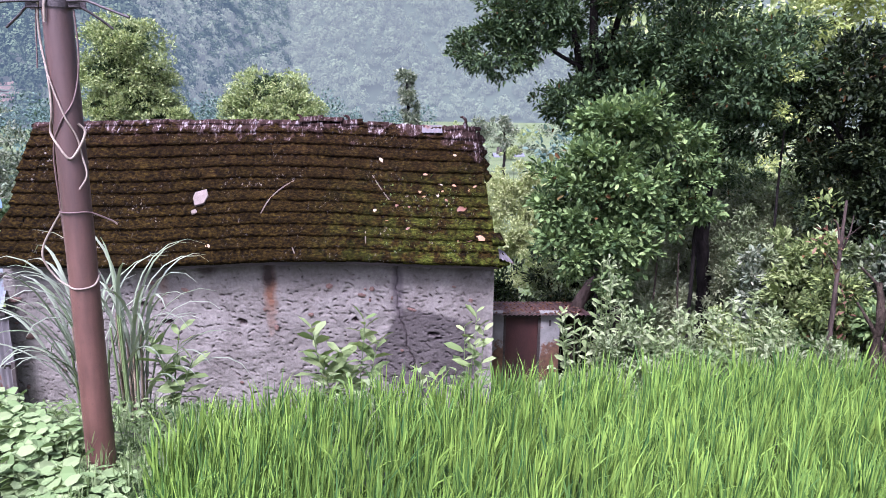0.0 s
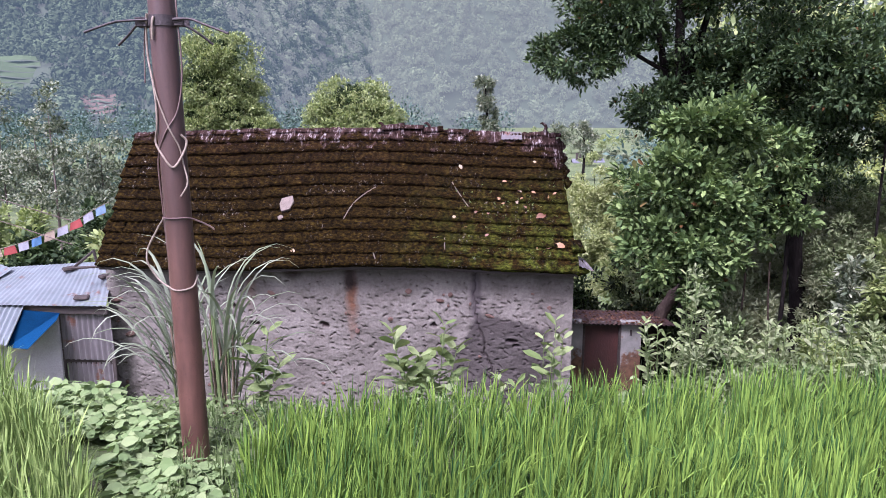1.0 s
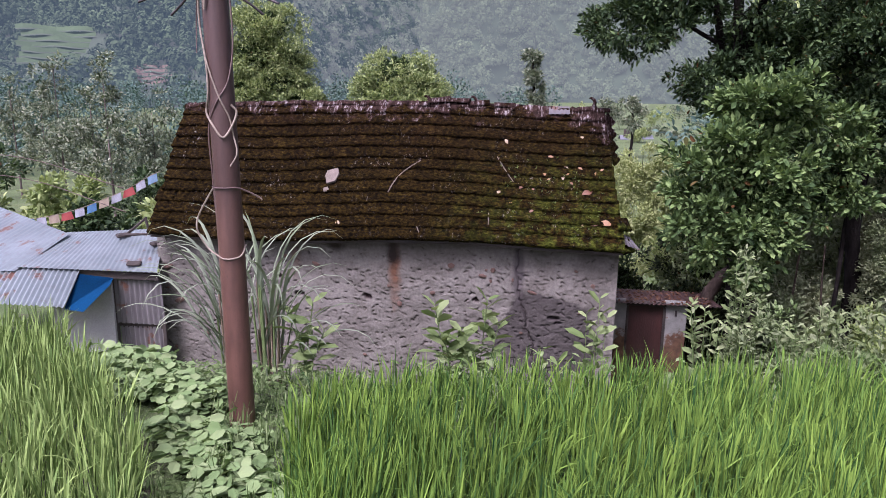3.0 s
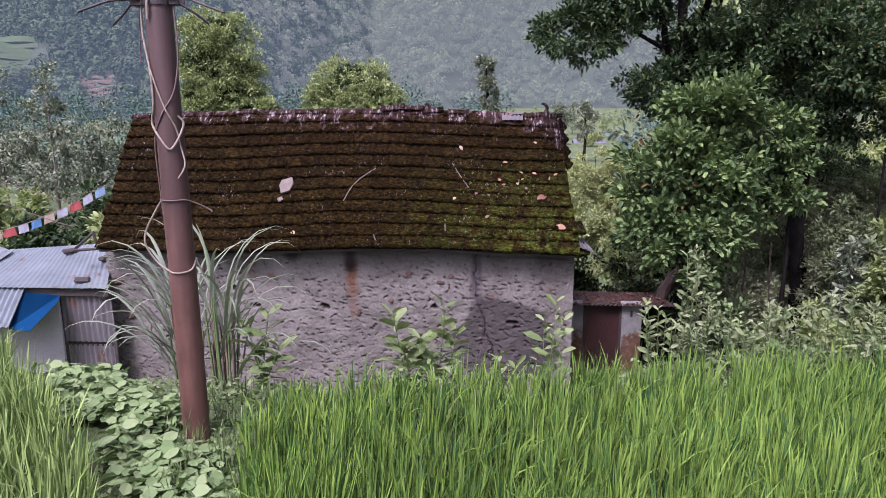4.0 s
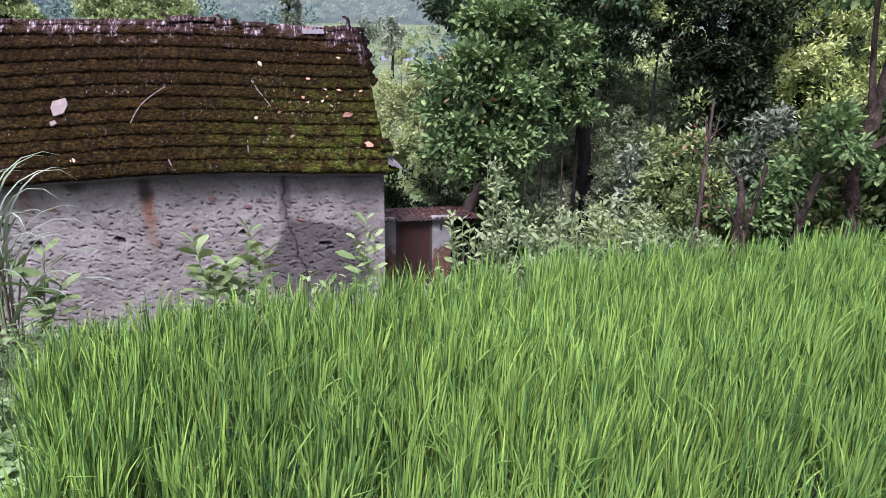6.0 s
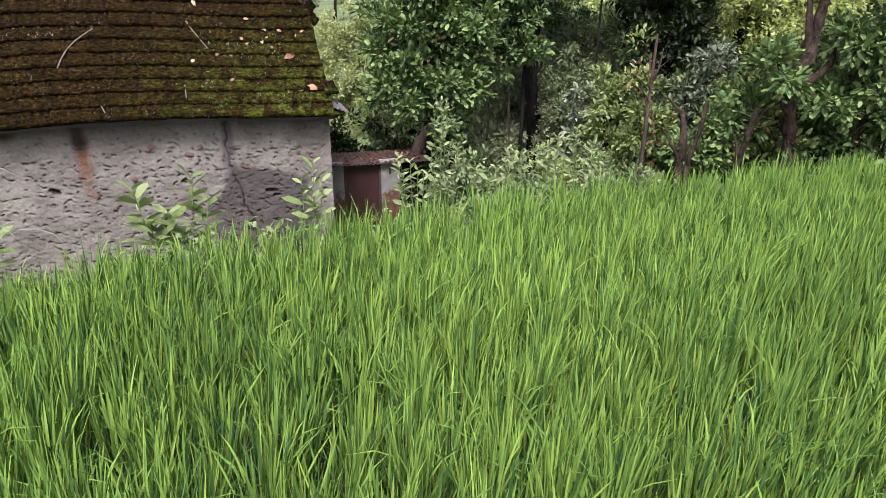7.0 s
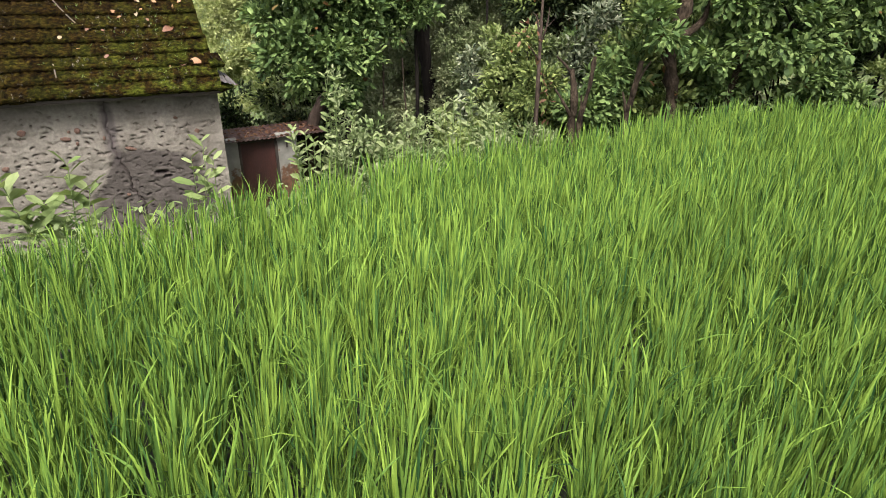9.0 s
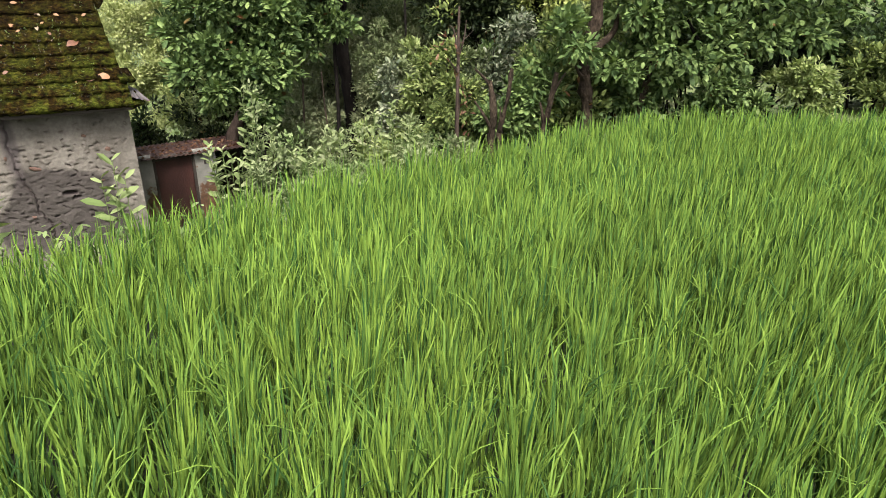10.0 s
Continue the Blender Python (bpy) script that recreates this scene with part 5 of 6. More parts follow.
for k, (x, y, top, w) in enumerate([(4.6, 10.4, 0.9, 0.8), (5.2, 11.0, 1.2, 0.9), (6.3, 10.6, 1.1, 0.9), (3.2, 10.6, 0.3, 0.7), (4.5, 7.6, 0.5, 0.5), (5.4, 7.2, 0.7, 0.6), (6.6, 7.0, 1.0, 0.7), (7.6, 6.6, 1.2, 0.8), (7.3, 9.4, 1.7, 0.9), (8.2, 11.2, 2.0, 1.1)]):
    blob_bush("sunlit_shrub", x, y, top, w, (M_under, M_near, M_bright)[k % 3], 0.08, 620, "light green shrub in an opening between the trunks", 320 + k)
for k, (x, y, top, w) in enumerate([(4.5, 8.2, -0.1, 0.35), (5.0, 7.6, 0.15, 0.45), (2.85, 8.9, -0.45, 0.4), (6.2, 7.8, 0.7, 0.6), (2.85, 8.1, -0.1, 0.3), (4.05, 7.9, 0.1, 0.26), (2.8, 8.2, -0.3, 0.35), (4.25, 7.5, 0.35, 0.3), (4.7, 7.4, 0.6, 0.35), (5.1, 7.2, 0.8, 0.4), (5.0, 12.0, 0.9, 0.8), (5.7, 12.3, 1.2, 0.8), (6.4, 12.2, 1.0, 0.8), (4.4, 12.4, 0.7, 0.7), (5.3, 11.4, 0.2, 0.6), (4.7, 11.6, 0.0, 0.6), (6.0, 11.5, 0.4, 0.6)]):
    blob_bush("sunlit_shrub", x, y, top, w, (M_under, M_slim, M_under, M_yellow)[k % 4], 0.085, 420, "pale green shrub in an opening between the trunks", 340 + k)
for k, (x, y, top, w) in enumerate([(4.35, 9.5, 0.75, 0.5), (4.75, 9.4, 0.95, 0.5), (5.15, 9.3, 0.8, 0.5), (4.55, 9.1, 0.35, 0.45), (5.0, 8.9, 0.3, 0.45), (5.4, 8.8, 0.3, 0.4), (4.3, 8.8, -0.1, 0.4), (4.7, 8.5, -0.1, 0.4), (4.15, 9.4, 0.5, 0.4), (4.45, 8.9, 0.55, 0.45), (3.55, 9.6, 0.3, 0.4), (3.3, 9.4, -0.1, 0.4), (3.3, 8.9, -0.2, 0.25), (4.2, 8.5, 0.35, 0.35), (3.2, 8.5, -0.4, 0.35)]):
    blob_bush("thicket_shrub", x, y, top, w, (M_pale, M_under)[k % 2], 0.06, 900, "fine-leaved pale olive thicket beside the dark trunk", 380 + k, 0.38)
for k in range(9):
    blob_bush("sunlit_shrub", 3.7 + k * 0.85 + g.normal(0, 0.15), 13.0 + g.normal(0, 0.3), 0.9 + g.normal(0.15, 0.2), 0.85, (M_yellow, M_under, M_yellow)[k % 3], 0.12, 220, "sunlit yellow-green shrub beyond the shaded trunks", 360 + k)
# tall trees behind
for k, (x, y, top) in enumerate([(6.4, 16, 4.5), (13.5, 13, 5), (17, 10, 5.5), (19, 6, 5), (8, 20, 5.5), (20, 13, 6), (4.8, 18, 4.2), (23, 2, 6), (15, 5.5, 4), (12.5, 8.5, 3.5), (11.0, 18, 5), (9.6, 10.5, 2.8)]):
    q = np.random.default_rng(400 + k)
    z0 = float(ground_z(x, y))
    blobs = [((x + q.normal(0, 0.8), y + q.normal(0, 0.8), z0 + (top - z0) * f), (q.uniform(1.1, 1.7), q.uniform(1.1, 1.6), q.uniform(0.8, 1.2))) for f in (0.35, 0.5, 0.62, 0.75, 0.85, 0.95)]
    tree("forest_tree", (x, y, z0), [(x, y, z0), (x + 0.1, y, z0 + (top - z0) * 0.5), (x, y + 0.2, z0 + (top - z0) * 0.9)], [0.16, 0.11, 0.05],
         [((x + 0.1, y, z0 + (top - z0) * 0.5), b[0], 0.05) for b in blobs[2:5]], blobs, 480, 6, 0.25, (M_mid, M_near, M_yellow, M_bright, M_near)[k % 5], "tall leafy tree in the woods behind the terrace", 400 + k, plain_leaf=True)


# ---- valley and gardens behind the house ----
def valley_trees(n, seed):
    q = np.random.default_rng(seed)
    y = q.uniform(26, 190, n)
    x = y * q.uniform(-1.0, 0.35, n)
    open_field = (x / y > 0.04) & (x / y < 0.2) & (y > 55)
    near_view = (x / y > -0.45) & (x / y < 0.2) & (y < 120)
    x, y = x[~open_field & ~near_view], y[~open_field & ~near_view]
    n = len(x)
    V, F = [], []
    r = q.uniform(0.9, 1.9, n) * (0.7 + y / 150)
    per = 210
    z = ground_z(x, y)
    tall = q.uniform(1.0, 1.9, n)
    c = np.repeat(np.stack([x, y, z + r * tall], 1), per, 0)
    o = ball(n * per, q)
    R = np.repeat(r, per)[:, None]
    lump = 1 + 0.35 * np.sin(o[:, :1] * 6 + c[:, :1]) * np.sin(o[:, 2:] * 6 + c[:, 1:2])
    P = c + o * R * lump * np.array([1, 1, 1.0]) * np.repeat(np.stack([np.ones(n), np.ones(n), tall], 1), per, 0) * q.uniform(0.5, 1.0, (n * per, 1))
    return leaf_cloud(P, unit(o + q.normal(0, 0.6, o.shape)), (R * 0.23)[:, 0], (R * 0.13)[:, 0], q, plain_leaf=True)


V, F = valley_trees(270, 91)
tagged(new("valley_trees", fast_mesh("valley_trees", V, F, M_valley)), "scattered leafy trees over the valley floor", "trees", kind="stuff")

for k, (x, y, top, w) in enumerate([(-18.1, 24.2, 2.6, 0.75), (-14.4, 21.6, 2.3, 0.6), (-16.2, 23.4, 1.2, 0.7), (-13.3, 22.5, 0.9, 0.6), (-19.8, 25.5, 1.2, 0.9), (-15.0, 24.5, 0.4, 0.8), (-21.5, 26, 1.6, 0.9)]):
    q = np.random.default_rng(500 + k)
    z0 = float(ground_z(x, y))
    blobs = [((x + q.normal(0, 0.25), y + q.normal(0, 0.25), z0 + (top - z0) * f), (w * s, w * s, 0.75)) for f, s in ((0.35, 1.2), (0.5, 1.1), (0.63, 1.0), (0.75, 0.8), (0.86, 0.6), (0.95, 0.45))]
    tree("slender_tree", (x, y, z0), [(x, y, z0), (x, y, (z0 + top) / 2), (x, y, top - 0.1)], [0.045, 0.03, 0.015], [], blobs, 520, 7, 0.14, M_slim, "slender grey-green tree rising over the gardens", 500 + k, bark=M_stick, plain_leaf=True)
for k, (x, y, top, w) in enumerate([(-11.2, 14.0, 0.15, 1.1), (-12.6, 14.5, -0.2, 1.2), (-9.8, 13.8, -0.55, 0.9), (-8.2, 13.4, -0.75, 0.8), (-7.2, 12.6, -0.6, 0.5), (-10.6, 17, -0.4, 1.2), (-13.2, 17.5, 0.0, 1.4), (-8.6, 18, -0.6, 1.2), (-15.5, 16.5, 0.2, 1.4), (-7.4, 16, -0.4, 1.0)]):
    blob_bush("garden_bush", x, y, top, w, (M_yellow, M_mid, M_near)[k % 3], 0.17, 380, "leafy garden bush behind the tin shed", 520 + k, 0.5)


def far_house(x, y, z, w, d, h):
    t = thing("far_house", "small pale house with a tin roof far down the valley", "house", (x, y, z), "houses down the valley")
    bm = bmesh.new()
    box(bm, (-w / 2, -d / 2, -0.6), (w / 2, d / 2, h))
    part("wall", bm, M_tinwall, t)
    bm = bmesh.new()
    prof = [(-d / 2 - 0.4, h - 0.15), (0, h + 0.3), (d / 2 + 0.4, h - 0.15), (d / 2 + 0.4, h - 0.05), (0, h + 0.42), (-d / 2 - 0.4, h - 0.05)]
    a = [bm.verts.new((-w / 2 - 0.4, p, q)) for p, q in prof]
    b = [bm.verts.new((w / 2 + 0.4, p, q)) for p, q in prof]
    bm.faces.new(a), bm.faces.new(b[::-1])
    for i in range(6):
        bm.faces.new((a[i], b[i], b[(i + 1) % 6], a[(i + 1) % 6]))
    bmesh.ops.recalc_face_normals(bm, faces=bm.faces)
    part("roof", bm, M_tin, t)
    for s in (-0.25, 0.25):
        bm = bmesh.new()
        box(bm, (w * s - 0.4, -d / 2 - 0.03, 0.5), (w * s + 0.4, -d / 2 - 0.004, 1.5))
        part("window", bm, M_timber, t)


far_house(12.0, 99, -4.7, 1.7, 2.0, 0.25)
far_house(14.4, 101, -4.7, 1.4, 2.0, 0.2)
tree("slender_tree", (8.6, 69, -4.5), [(8.6, 69, -4.5), (8.7, 69, -2), (8.5, 69, 0.8)], [0.16, 0.12, 0.05], [((8.65, 69, -1.2), (7.9, 69, 0.4), 0.05), ((8.6, 69, -0.6), (9.3, 69, 0.1), 0.05)],
     [((8.0, 69, 0.7), (0.9, 0.8, 0.5)), ((9.3, 69, 0.2), (0.7, 0.7, 0.6)), ((8.7, 69, -0.9), (0.8, 0.7, 0.8)), ((6.2, 70, -0.6), (1.0, 0.9, 1.6))], 520, 7, 0.32, M_slim, "thin bent tree beside the valley field", 35, plain_leaf=True)
for k, (x, y, top, w) in enumerate([(5.5, 62, -0.4, 2.2), (12.5, 92, -2.8, 1.6), (16.0, 88, -2.0, 2.4), (8.5, 110, -1.5, 3.0), (13.5, 125, -0.5, 3.5), (18.5, 118, 0.5, 4.0), (22, 105, 0.5, 4.0), (4.0, 95, 0.0, 3.0)]):
    blob_bush("valley_bush", x, y, top, w, (M_slim, M_mid)[k % 2], 0.26, 380, "leafy bush beside the field down the valley", 560 + k)

# ---- cord of coloured flags ----
flags = thing("flag_string", "cord of faded coloured cloth flags strung over the gardens", "flags", (-7.02, 12.0, 0.13))
cord = [(0, 0, 0), (-0.28, 0, -0.13), (-0.7, 0, -0.36), (-1.2, 0, -0.57), (-1.8, 0, -0.79), (-2.6, 0, -0.98), (-4.2, 0.2, -1.2)]
line = smooth_path(cord, 40)
V, Q = tube(line, 0.006, 5)
part("cord", fast_mesh("cord", V, Q, M_rope, True), None, flags)
seg = np.concatenate([[0], np.cumsum(np.linalg.norm(np.diff(line, axis=0), axis=1))])
for k, col in enumerate(["lb", "w", "r", "w", "y", "b", "w", "r", "y", "w", "b", "r"]):
    cols = {"lb": (0.20, 0.33, 0.45), "w": (0.40, 0.42, 0.46), "r": (0.40, 0.07, 0.06), "y": (0.42, 0.34, 0.24), "b": (0.08, 0.22, 0.40)}[col]
    mat = bpy.data.materials.get("cloth_" + col) or plain("cloth_" + col, tuple(c * 0.85 for c in cols), cols, 6, 0.9, relief=0.1)
    V = []
    for i in range(6):
        s = 0.08 + k * 0.285 + 0.21 * i / 5
        p = np.array([np.interp(s, seg, line[:, a]) for a in range(3)])
        for j in range(4):
            narrow = 1 - 0.3 * j / 3 if col == "r" else 1 - 0.08 * j / 3
            V.append(p + np.array([(i / 5 - 0.5) * 0.25 * (narrow - 1), 0.018 * math.sin(i * 1.5 + k) * j / 3, -0.155 * j / 3]))
    Q = [(i * 4 + j, i * 4 + 4 + j, i * 4 + 5 + j, i * 4 + 1 + j) for i in range(5) for j in range(3)]
    part("flag", fast_mesh("flag", V, Q, mat, True), None, flags)
wire_post = thing("wire_post", "thin wooden post carrying two wires over the gardens", "post", (-13.6, 13.0, float(ground_z(-13.6, 13.0))))
zp = float(ground_z(-13.6, 13.0))
V, Q = tube([(0, 0, 0), (0, 0, 0.6 - zp)], [0.05, 0.04], 8)
part("shaft", fast_mesh("shaft", V, Q, M_bark, True), None, wire_post)
for z in (0.28, -0.15):
    V, Q = tube(smooth_path([(-8, 1, 0.3 + z - zp), (0, 0, z - zp), (3, -0.2, z - zp - 0.04), (6.2, -1.6, z - zp - 0.4)], 20), 0.008, 5)
    part("strand", fast_mesh("strand", V, Q, M_cable, True), None, wire_post)

# ---- fittings and cables on the pole ----
def rod(points, r, name, mat, parent, n=24, sides=7, label=""):
    V, Q = tube(smooth_path(points, n), r, sides)
    return part(name, fast_mesh(name, V, Q, mat, True), None, parent, label)


def on_pole(z, ang, out=0.0):
    """A point on the shaft's skin: angle 0 faces the rice path, 90 the east."""
    zz = z + 0.12
    r = np.interp(zz, [0, 1, 2, 3.2, 4.6], [0.064, 0.061, 0.058, 0.054, 0.048]) + out
    x0 = np.interp(zz, [0.12, 1, 2, 3.2, 4.6], [0, -0.004, -0.012, -0.02, -0.03])
    a = radians(ang)
    return (x0 + r * math.sin(a), -r * math.cos(a), zz)


band = part("band", fast_mesh("band", *tube([(-0.012, 0, 2.16), (-0.012, 0, 2.205)], 0.064, 24), M_iron, True), None, pole, "dark iron clamp")
for sx in (-1, 1):
    bm = bmesh.new()
    box(bm, (sx * 0.062 - 0.012, -0.035, 2.16), (sx * 0.062 + sx * 0.045 - 0.012, -0.027, 2.195), 0.003)
    part("lug", bm, M_iron, band)
    bm = bmesh.new()
    box(bm, (sx * 0.062 - 0.012, 0.012, 2.16), (sx * 0.062 + sx * 0.05 - 0.012, 0.02, 2.20), 0.003)
    part("lug", bm, M_iron, band)
for pts in ([(-0.06, -0.04, 2.185), (-0.16, -0.05, 2.18), (-0.22, -0.06, 2.17), (-0.33, -0.08, 2.13)],
            [(-0.06, -0.03, 2.175), (-0.12, -0.02, 2.165), (-0.17, 0.0, 2.13), (-0.235, 0.02, 2.085)],
            [(0.05, -0.04, 2.185), (0.13, -0.05, 2.185), (0.2, -0.06, 2.16), (0.31, -0.08, 2.12)],
            [(0.05, -0.03, 2.175), (0.10, -0.02, 2.16), (0.16, 0.0, 2.12), (0.20, 0.02, 2.085)]):
    rod(pts, 0.0055, "hook", M_iron, band)
rod([on_pole(2.075, -8, 0.008), on_pole(2.05, -12, 0.014), on_pole(1.98, -20, 0.010)], 0.006, "pin", M_rope, band, 8)
rod([on_pole(2.09, -50, 0.008), on_pole(2.0, -75, 0.016), on_pole(1.9, -70, 0.014), on_pole(1.78, -38, 0.007), on_pole(1.68, -33, 0.006), on_pole(1.60, -40, 0.007), on_pole(1.565, -62, 0.008), on_pole(1.53, -60, 0.009), on_pole(1.47, -10, 0.006), on_pole(1.43, 20, 0.007), on_pole(1.47, 50, 0.012), on_pole(1.54, 75, 0.020), on_pole(1.575, 60, 0.008)], 0.0052, "cable", M_rope, pole, 70, 7, "pale twisted cable tied round the shaft")
rod([on_pole(1.79, -40, 0.008), on_pole(1.70, -12, 0.006), on_pole(1.60, 18, 0.006), on_pole(1.52, 50, 0.006), on_pole(1.44, 62, 0.008), on_pole(1.36, 60, 0.03), on_pole(1.30, 40, 0.012)], 0.004, "cable", M_rope, pole, 40, 6)
rod([on_pole(2.3, 85, 0.01), on_pole(2.1, 75, 0.02), on_pole(1.85, 75, 0.024), on_pole(1.68, 55, 0.006), on_pole(1.58, 0, 0.005), on_pole(1.46, -60, 0.006), on_pole(1.25, -80, 0.006), on_pole(1.0, -95, 0.006)], 0.004, "cable", M_cable, pole, 60, 6, "dark slack cable")
rod([on_pole(2.08, -60, 0.012), on_pole(1.98, -85, 0.03), on_pole(1.86, -88, 0.04), on_pole(1.80, -85, 0.042)], 0.003, "cable", M_cable, pole, 20, 6)
loop = [on_pole(1.20, a, 0.006) for a in (-110, -60, -20, 20, 60)] + [on_pole(1.185, 85, 0.03), on_pole(1.15, 100, 0.085), on_pole(1.14, 95, 0.10)]
rod(loop, 0.004, "cable", M_cable, pole, 40, 6)
rod([on_pole(1.20, -95, 0.008), on_pole(1.14, -95, 0.05), on_pole(1.05, -92, 0.10), on_pole(0.98, -90, 0.105), on_pole(0.9, -92, 0.06), on_pole(0.875, -60, 0.006), on_pole(0.865, 0, 0.006), on_pole(0.875, 60, 0.006), on_pole(0.92, 110, 0.006)], 0.0045, "cable", M_rope, pole, 50, 6)

# ---- litter and odd pieces on the roof ----
def roof_uv(x, y):
    v = (y - 8.76) / (RIDGE_Y - 8.76)
    return (x + 5.36 + 0.06 * v) / (6.45 - 0.18 * v), v


def roof_item(name, mesh, mat, x, y, turn, label, category, lift=0.075, group=""):
    u, v = roof_uv(x, y)
    return tagged(part(name, mesh, mat, None, label, on_roof(u, v, lift, turn)), category=category, group=group)


bm = bmesh.new()
vs = [bm.verts.new(p) for p in ((-0.09, -0.10, 0), (0.03, -0.09, 0), (0.10, 0.02, 0), (0.09, 0.12, 0), (-0.06, 0.11, 0), (-0.10, 0.03, 0))]
f = bm.faces.new(vs)
r = bmesh.ops.extrude_face_region(bm, geom=[f])
for v in [e for e in r["geom"] if isinstance(e, bmesh.types.BMVert)]:
    v.co.z += 0.035
bmesh.ops.recalc_face_normals(bm, faces=bm.faces)
M_palestone = plain("pale_stone", (0.15, 0.12, 0.092), (0.23, 0.185, 0.145), 14, 0.8, relief=0.3)
roof_item("flat_stone", bm, M_palestone, -2.87, 9.39, 0.2, "pale flat stone lying on the mossy tiles", "stone")
bm = bmesh.new()
box(bm, (-0.04, -0.035, 0), (0.04, 0.035, 0.03), 0.01)
roof_item("small_stone", bm, M_palestone, -2.93, 9.26, 0.3, "small pale stone on the mossy tiles", "stone")
for a, b, bend, r in (((-2.05, 9.22), (-1.66, 9.56), 0.06, 0.008), ((-0.60, 9.65), (-0.36, 9.40), 0.01, 0.007), ((-0.66, 9.05), (-0.65, 8.93), 0.0, 0.008), ((-1.60, 8.90), (-1.55, 8.82), 0.0, 0.008)):
    pts = []
    for s in np.linspace(0, 1, 6):
        u, v = roof_uv(a[0] + (b[0] - a[0]) * s - bend * math.sin(math.pi * s), a[1] + (b[1] - a[1]) * s + bend * 0.3 * math.sin(math.pi * s))
        pts.append(tuple(on_roof(u, v, 0.085).translation))
    V, Q = tube(smooth_path(pts, 12), r, 6)
    o = Vector(pts[0])
    tagged(part("dry_stick", fast_mesh("dry_stick", V - np.array(o), Q, M_stick, True), None, None, "bleached dry stick lying on the mossy roof", Matrix.Translation(o)), category="stick", group="sticks on the roof")


def dry_leaf_mesh(seed):
    q = np.random.default_rng(seed)
    V = []
    for i in range(6):
        t = i / 5
        w = 0.5 * math.sin(math.pi * min(1, t * 0.95 + 0.03)) * 0.55
        cup = 0.18 * math.sin(t * 3 + seed)
        for s in (-1, 0, 1):
            V.append((s * w, t - 0.5, 0.2 * w * abs(s) + cup * t + q.normal(0, 0.02)))
    Q = [(i * 3 + j, i * 3 + j + 1, i * 3 + j + 4, i * 3 + j + 3) for i in range(5) for j in range(2)]
    return fast_mesh("leaf", V, Q, None, True)


M_orange = plain("orange_dead_leaf", (0.28, 0.13, 0.05), (0.40, 0.22, 0.10), 12, 0.6, relief=0.2)
M_straw = plain("straw_dead_leaf", (0.32, 0.23, 0.13), (0.45, 0.35, 0.22), 12, 0.6, relief=0.2)
M_redbrown = plain("brown_dead_leaf", (0.14, 0.06, 0.03), (0.25, 0.11, 0.06), 12, 0.6, relief=0.2)
leaf_shapes = [dry_leaf_mesh(s) for s in range(6)]
for i, me in enumerate(leaf_shapes):
    me.materials.append((M_orange, M_straw, M_redbrown)[i % 3])
q = random.Random(4)
spots = [(0.63, 9.34, 0.17, 2), (0.86, 9.02, 0.16, 0), (0.72, 9.01, 0.10, 2), (-0.49, 9.82, 0.09, 1), (-0.55, 9.28, 0.08, 1), (-2.68, 8.92, 0.10, 1), (-0.25, 9.36, 0.09, 2), (0.05, 9.5, 0.08, 0), (0.3, 9.48, 0.08, 1)]
for _ in range(18):
    spots.append((q.gauss(0.35, 0.4), min(9.9, max(8.9, q.gauss(9.4, 0.25))), q.uniform(0.035, 0.075), q.choice((0, 0, 2, 2, 3, 5, 1))))
for x, y, s, k in spots:
    if x < 1.0:
        u, v = roof_uv(x, y)
        ob = new("fallen_leaf", leaf_shapes[k])
        ob.matrix_basis = on_roof(u, v, 0.08, q.uniform(0, 6.28)) @ Matrix.Scale(s, 4)
        tagged(ob, "curled orange-brown leaf fallen on the mossy roof", "leaf", "leaves on the roof")

# broken ridge: loose caps, a tin patch, curled ends
for x, z, rx, ry, rz, sc in ((-1.50, 1.49, 0.1, -0.10, 0.1, 1.0), (-1.22, 1.48, -0.1, 0.04, -0.06, 1.0), (-0.92, 1.46, 0.2, -0.04, 0.05, 0.9), (0.62, 1.40, 0.1, -0.05, 0.1, 0.8), (0.80, 1.38, 0.0, 0.05, 0.0, 0.8), (-0.55, 1.43, 0.0, 0.05, 0.1, 0.9)):
    part("ridge_tile", caps[0], None, roof, "loose weathered ridge tile", pose(x, 10.19, z, math.degrees(rx), math.degrees(ry), math.degrees(rz)) @ Matrix.Scale(sc, 4))
for x in (-1.66, -0.98, 0.70):
    V, Q = tube(smooth_path([(x, 10.16, 1.44), (x + 0.02, 10.16, 1.52), (x - 0.03, 10.16, 1.57), (x - 0.06, 10.16, 1.56)], 8), np.linspace(0.03, 0.012, 8), 7, 0.1)
    part("ridge_hook", fast_mesh("ridge_hook", V, Q, M_tile, True), None, roof, "curled end of a broken ridge tile")
part("tin_patch", corrugated((0.08, 10.02, 1.345), (0.38, 10.02, 1.345), (0.09, 10.2, 1.45), (0.37, 10.2, 1.45), 5, 0.003, M_tinwall, "tin_patch", 4), None, roof, "pale tin patch on the ridge")
part("tin_patch", corrugated((-1.55, 10.07, 1.36), (-0.95, 10.07, 1.355), (-1.55, 10.15, 1.435), (-0.95, 10.15, 1.43), 5, 0.001, M_tinwall, "tin_patch", 3), None, roof, "white strip under the loose ridge tiles")
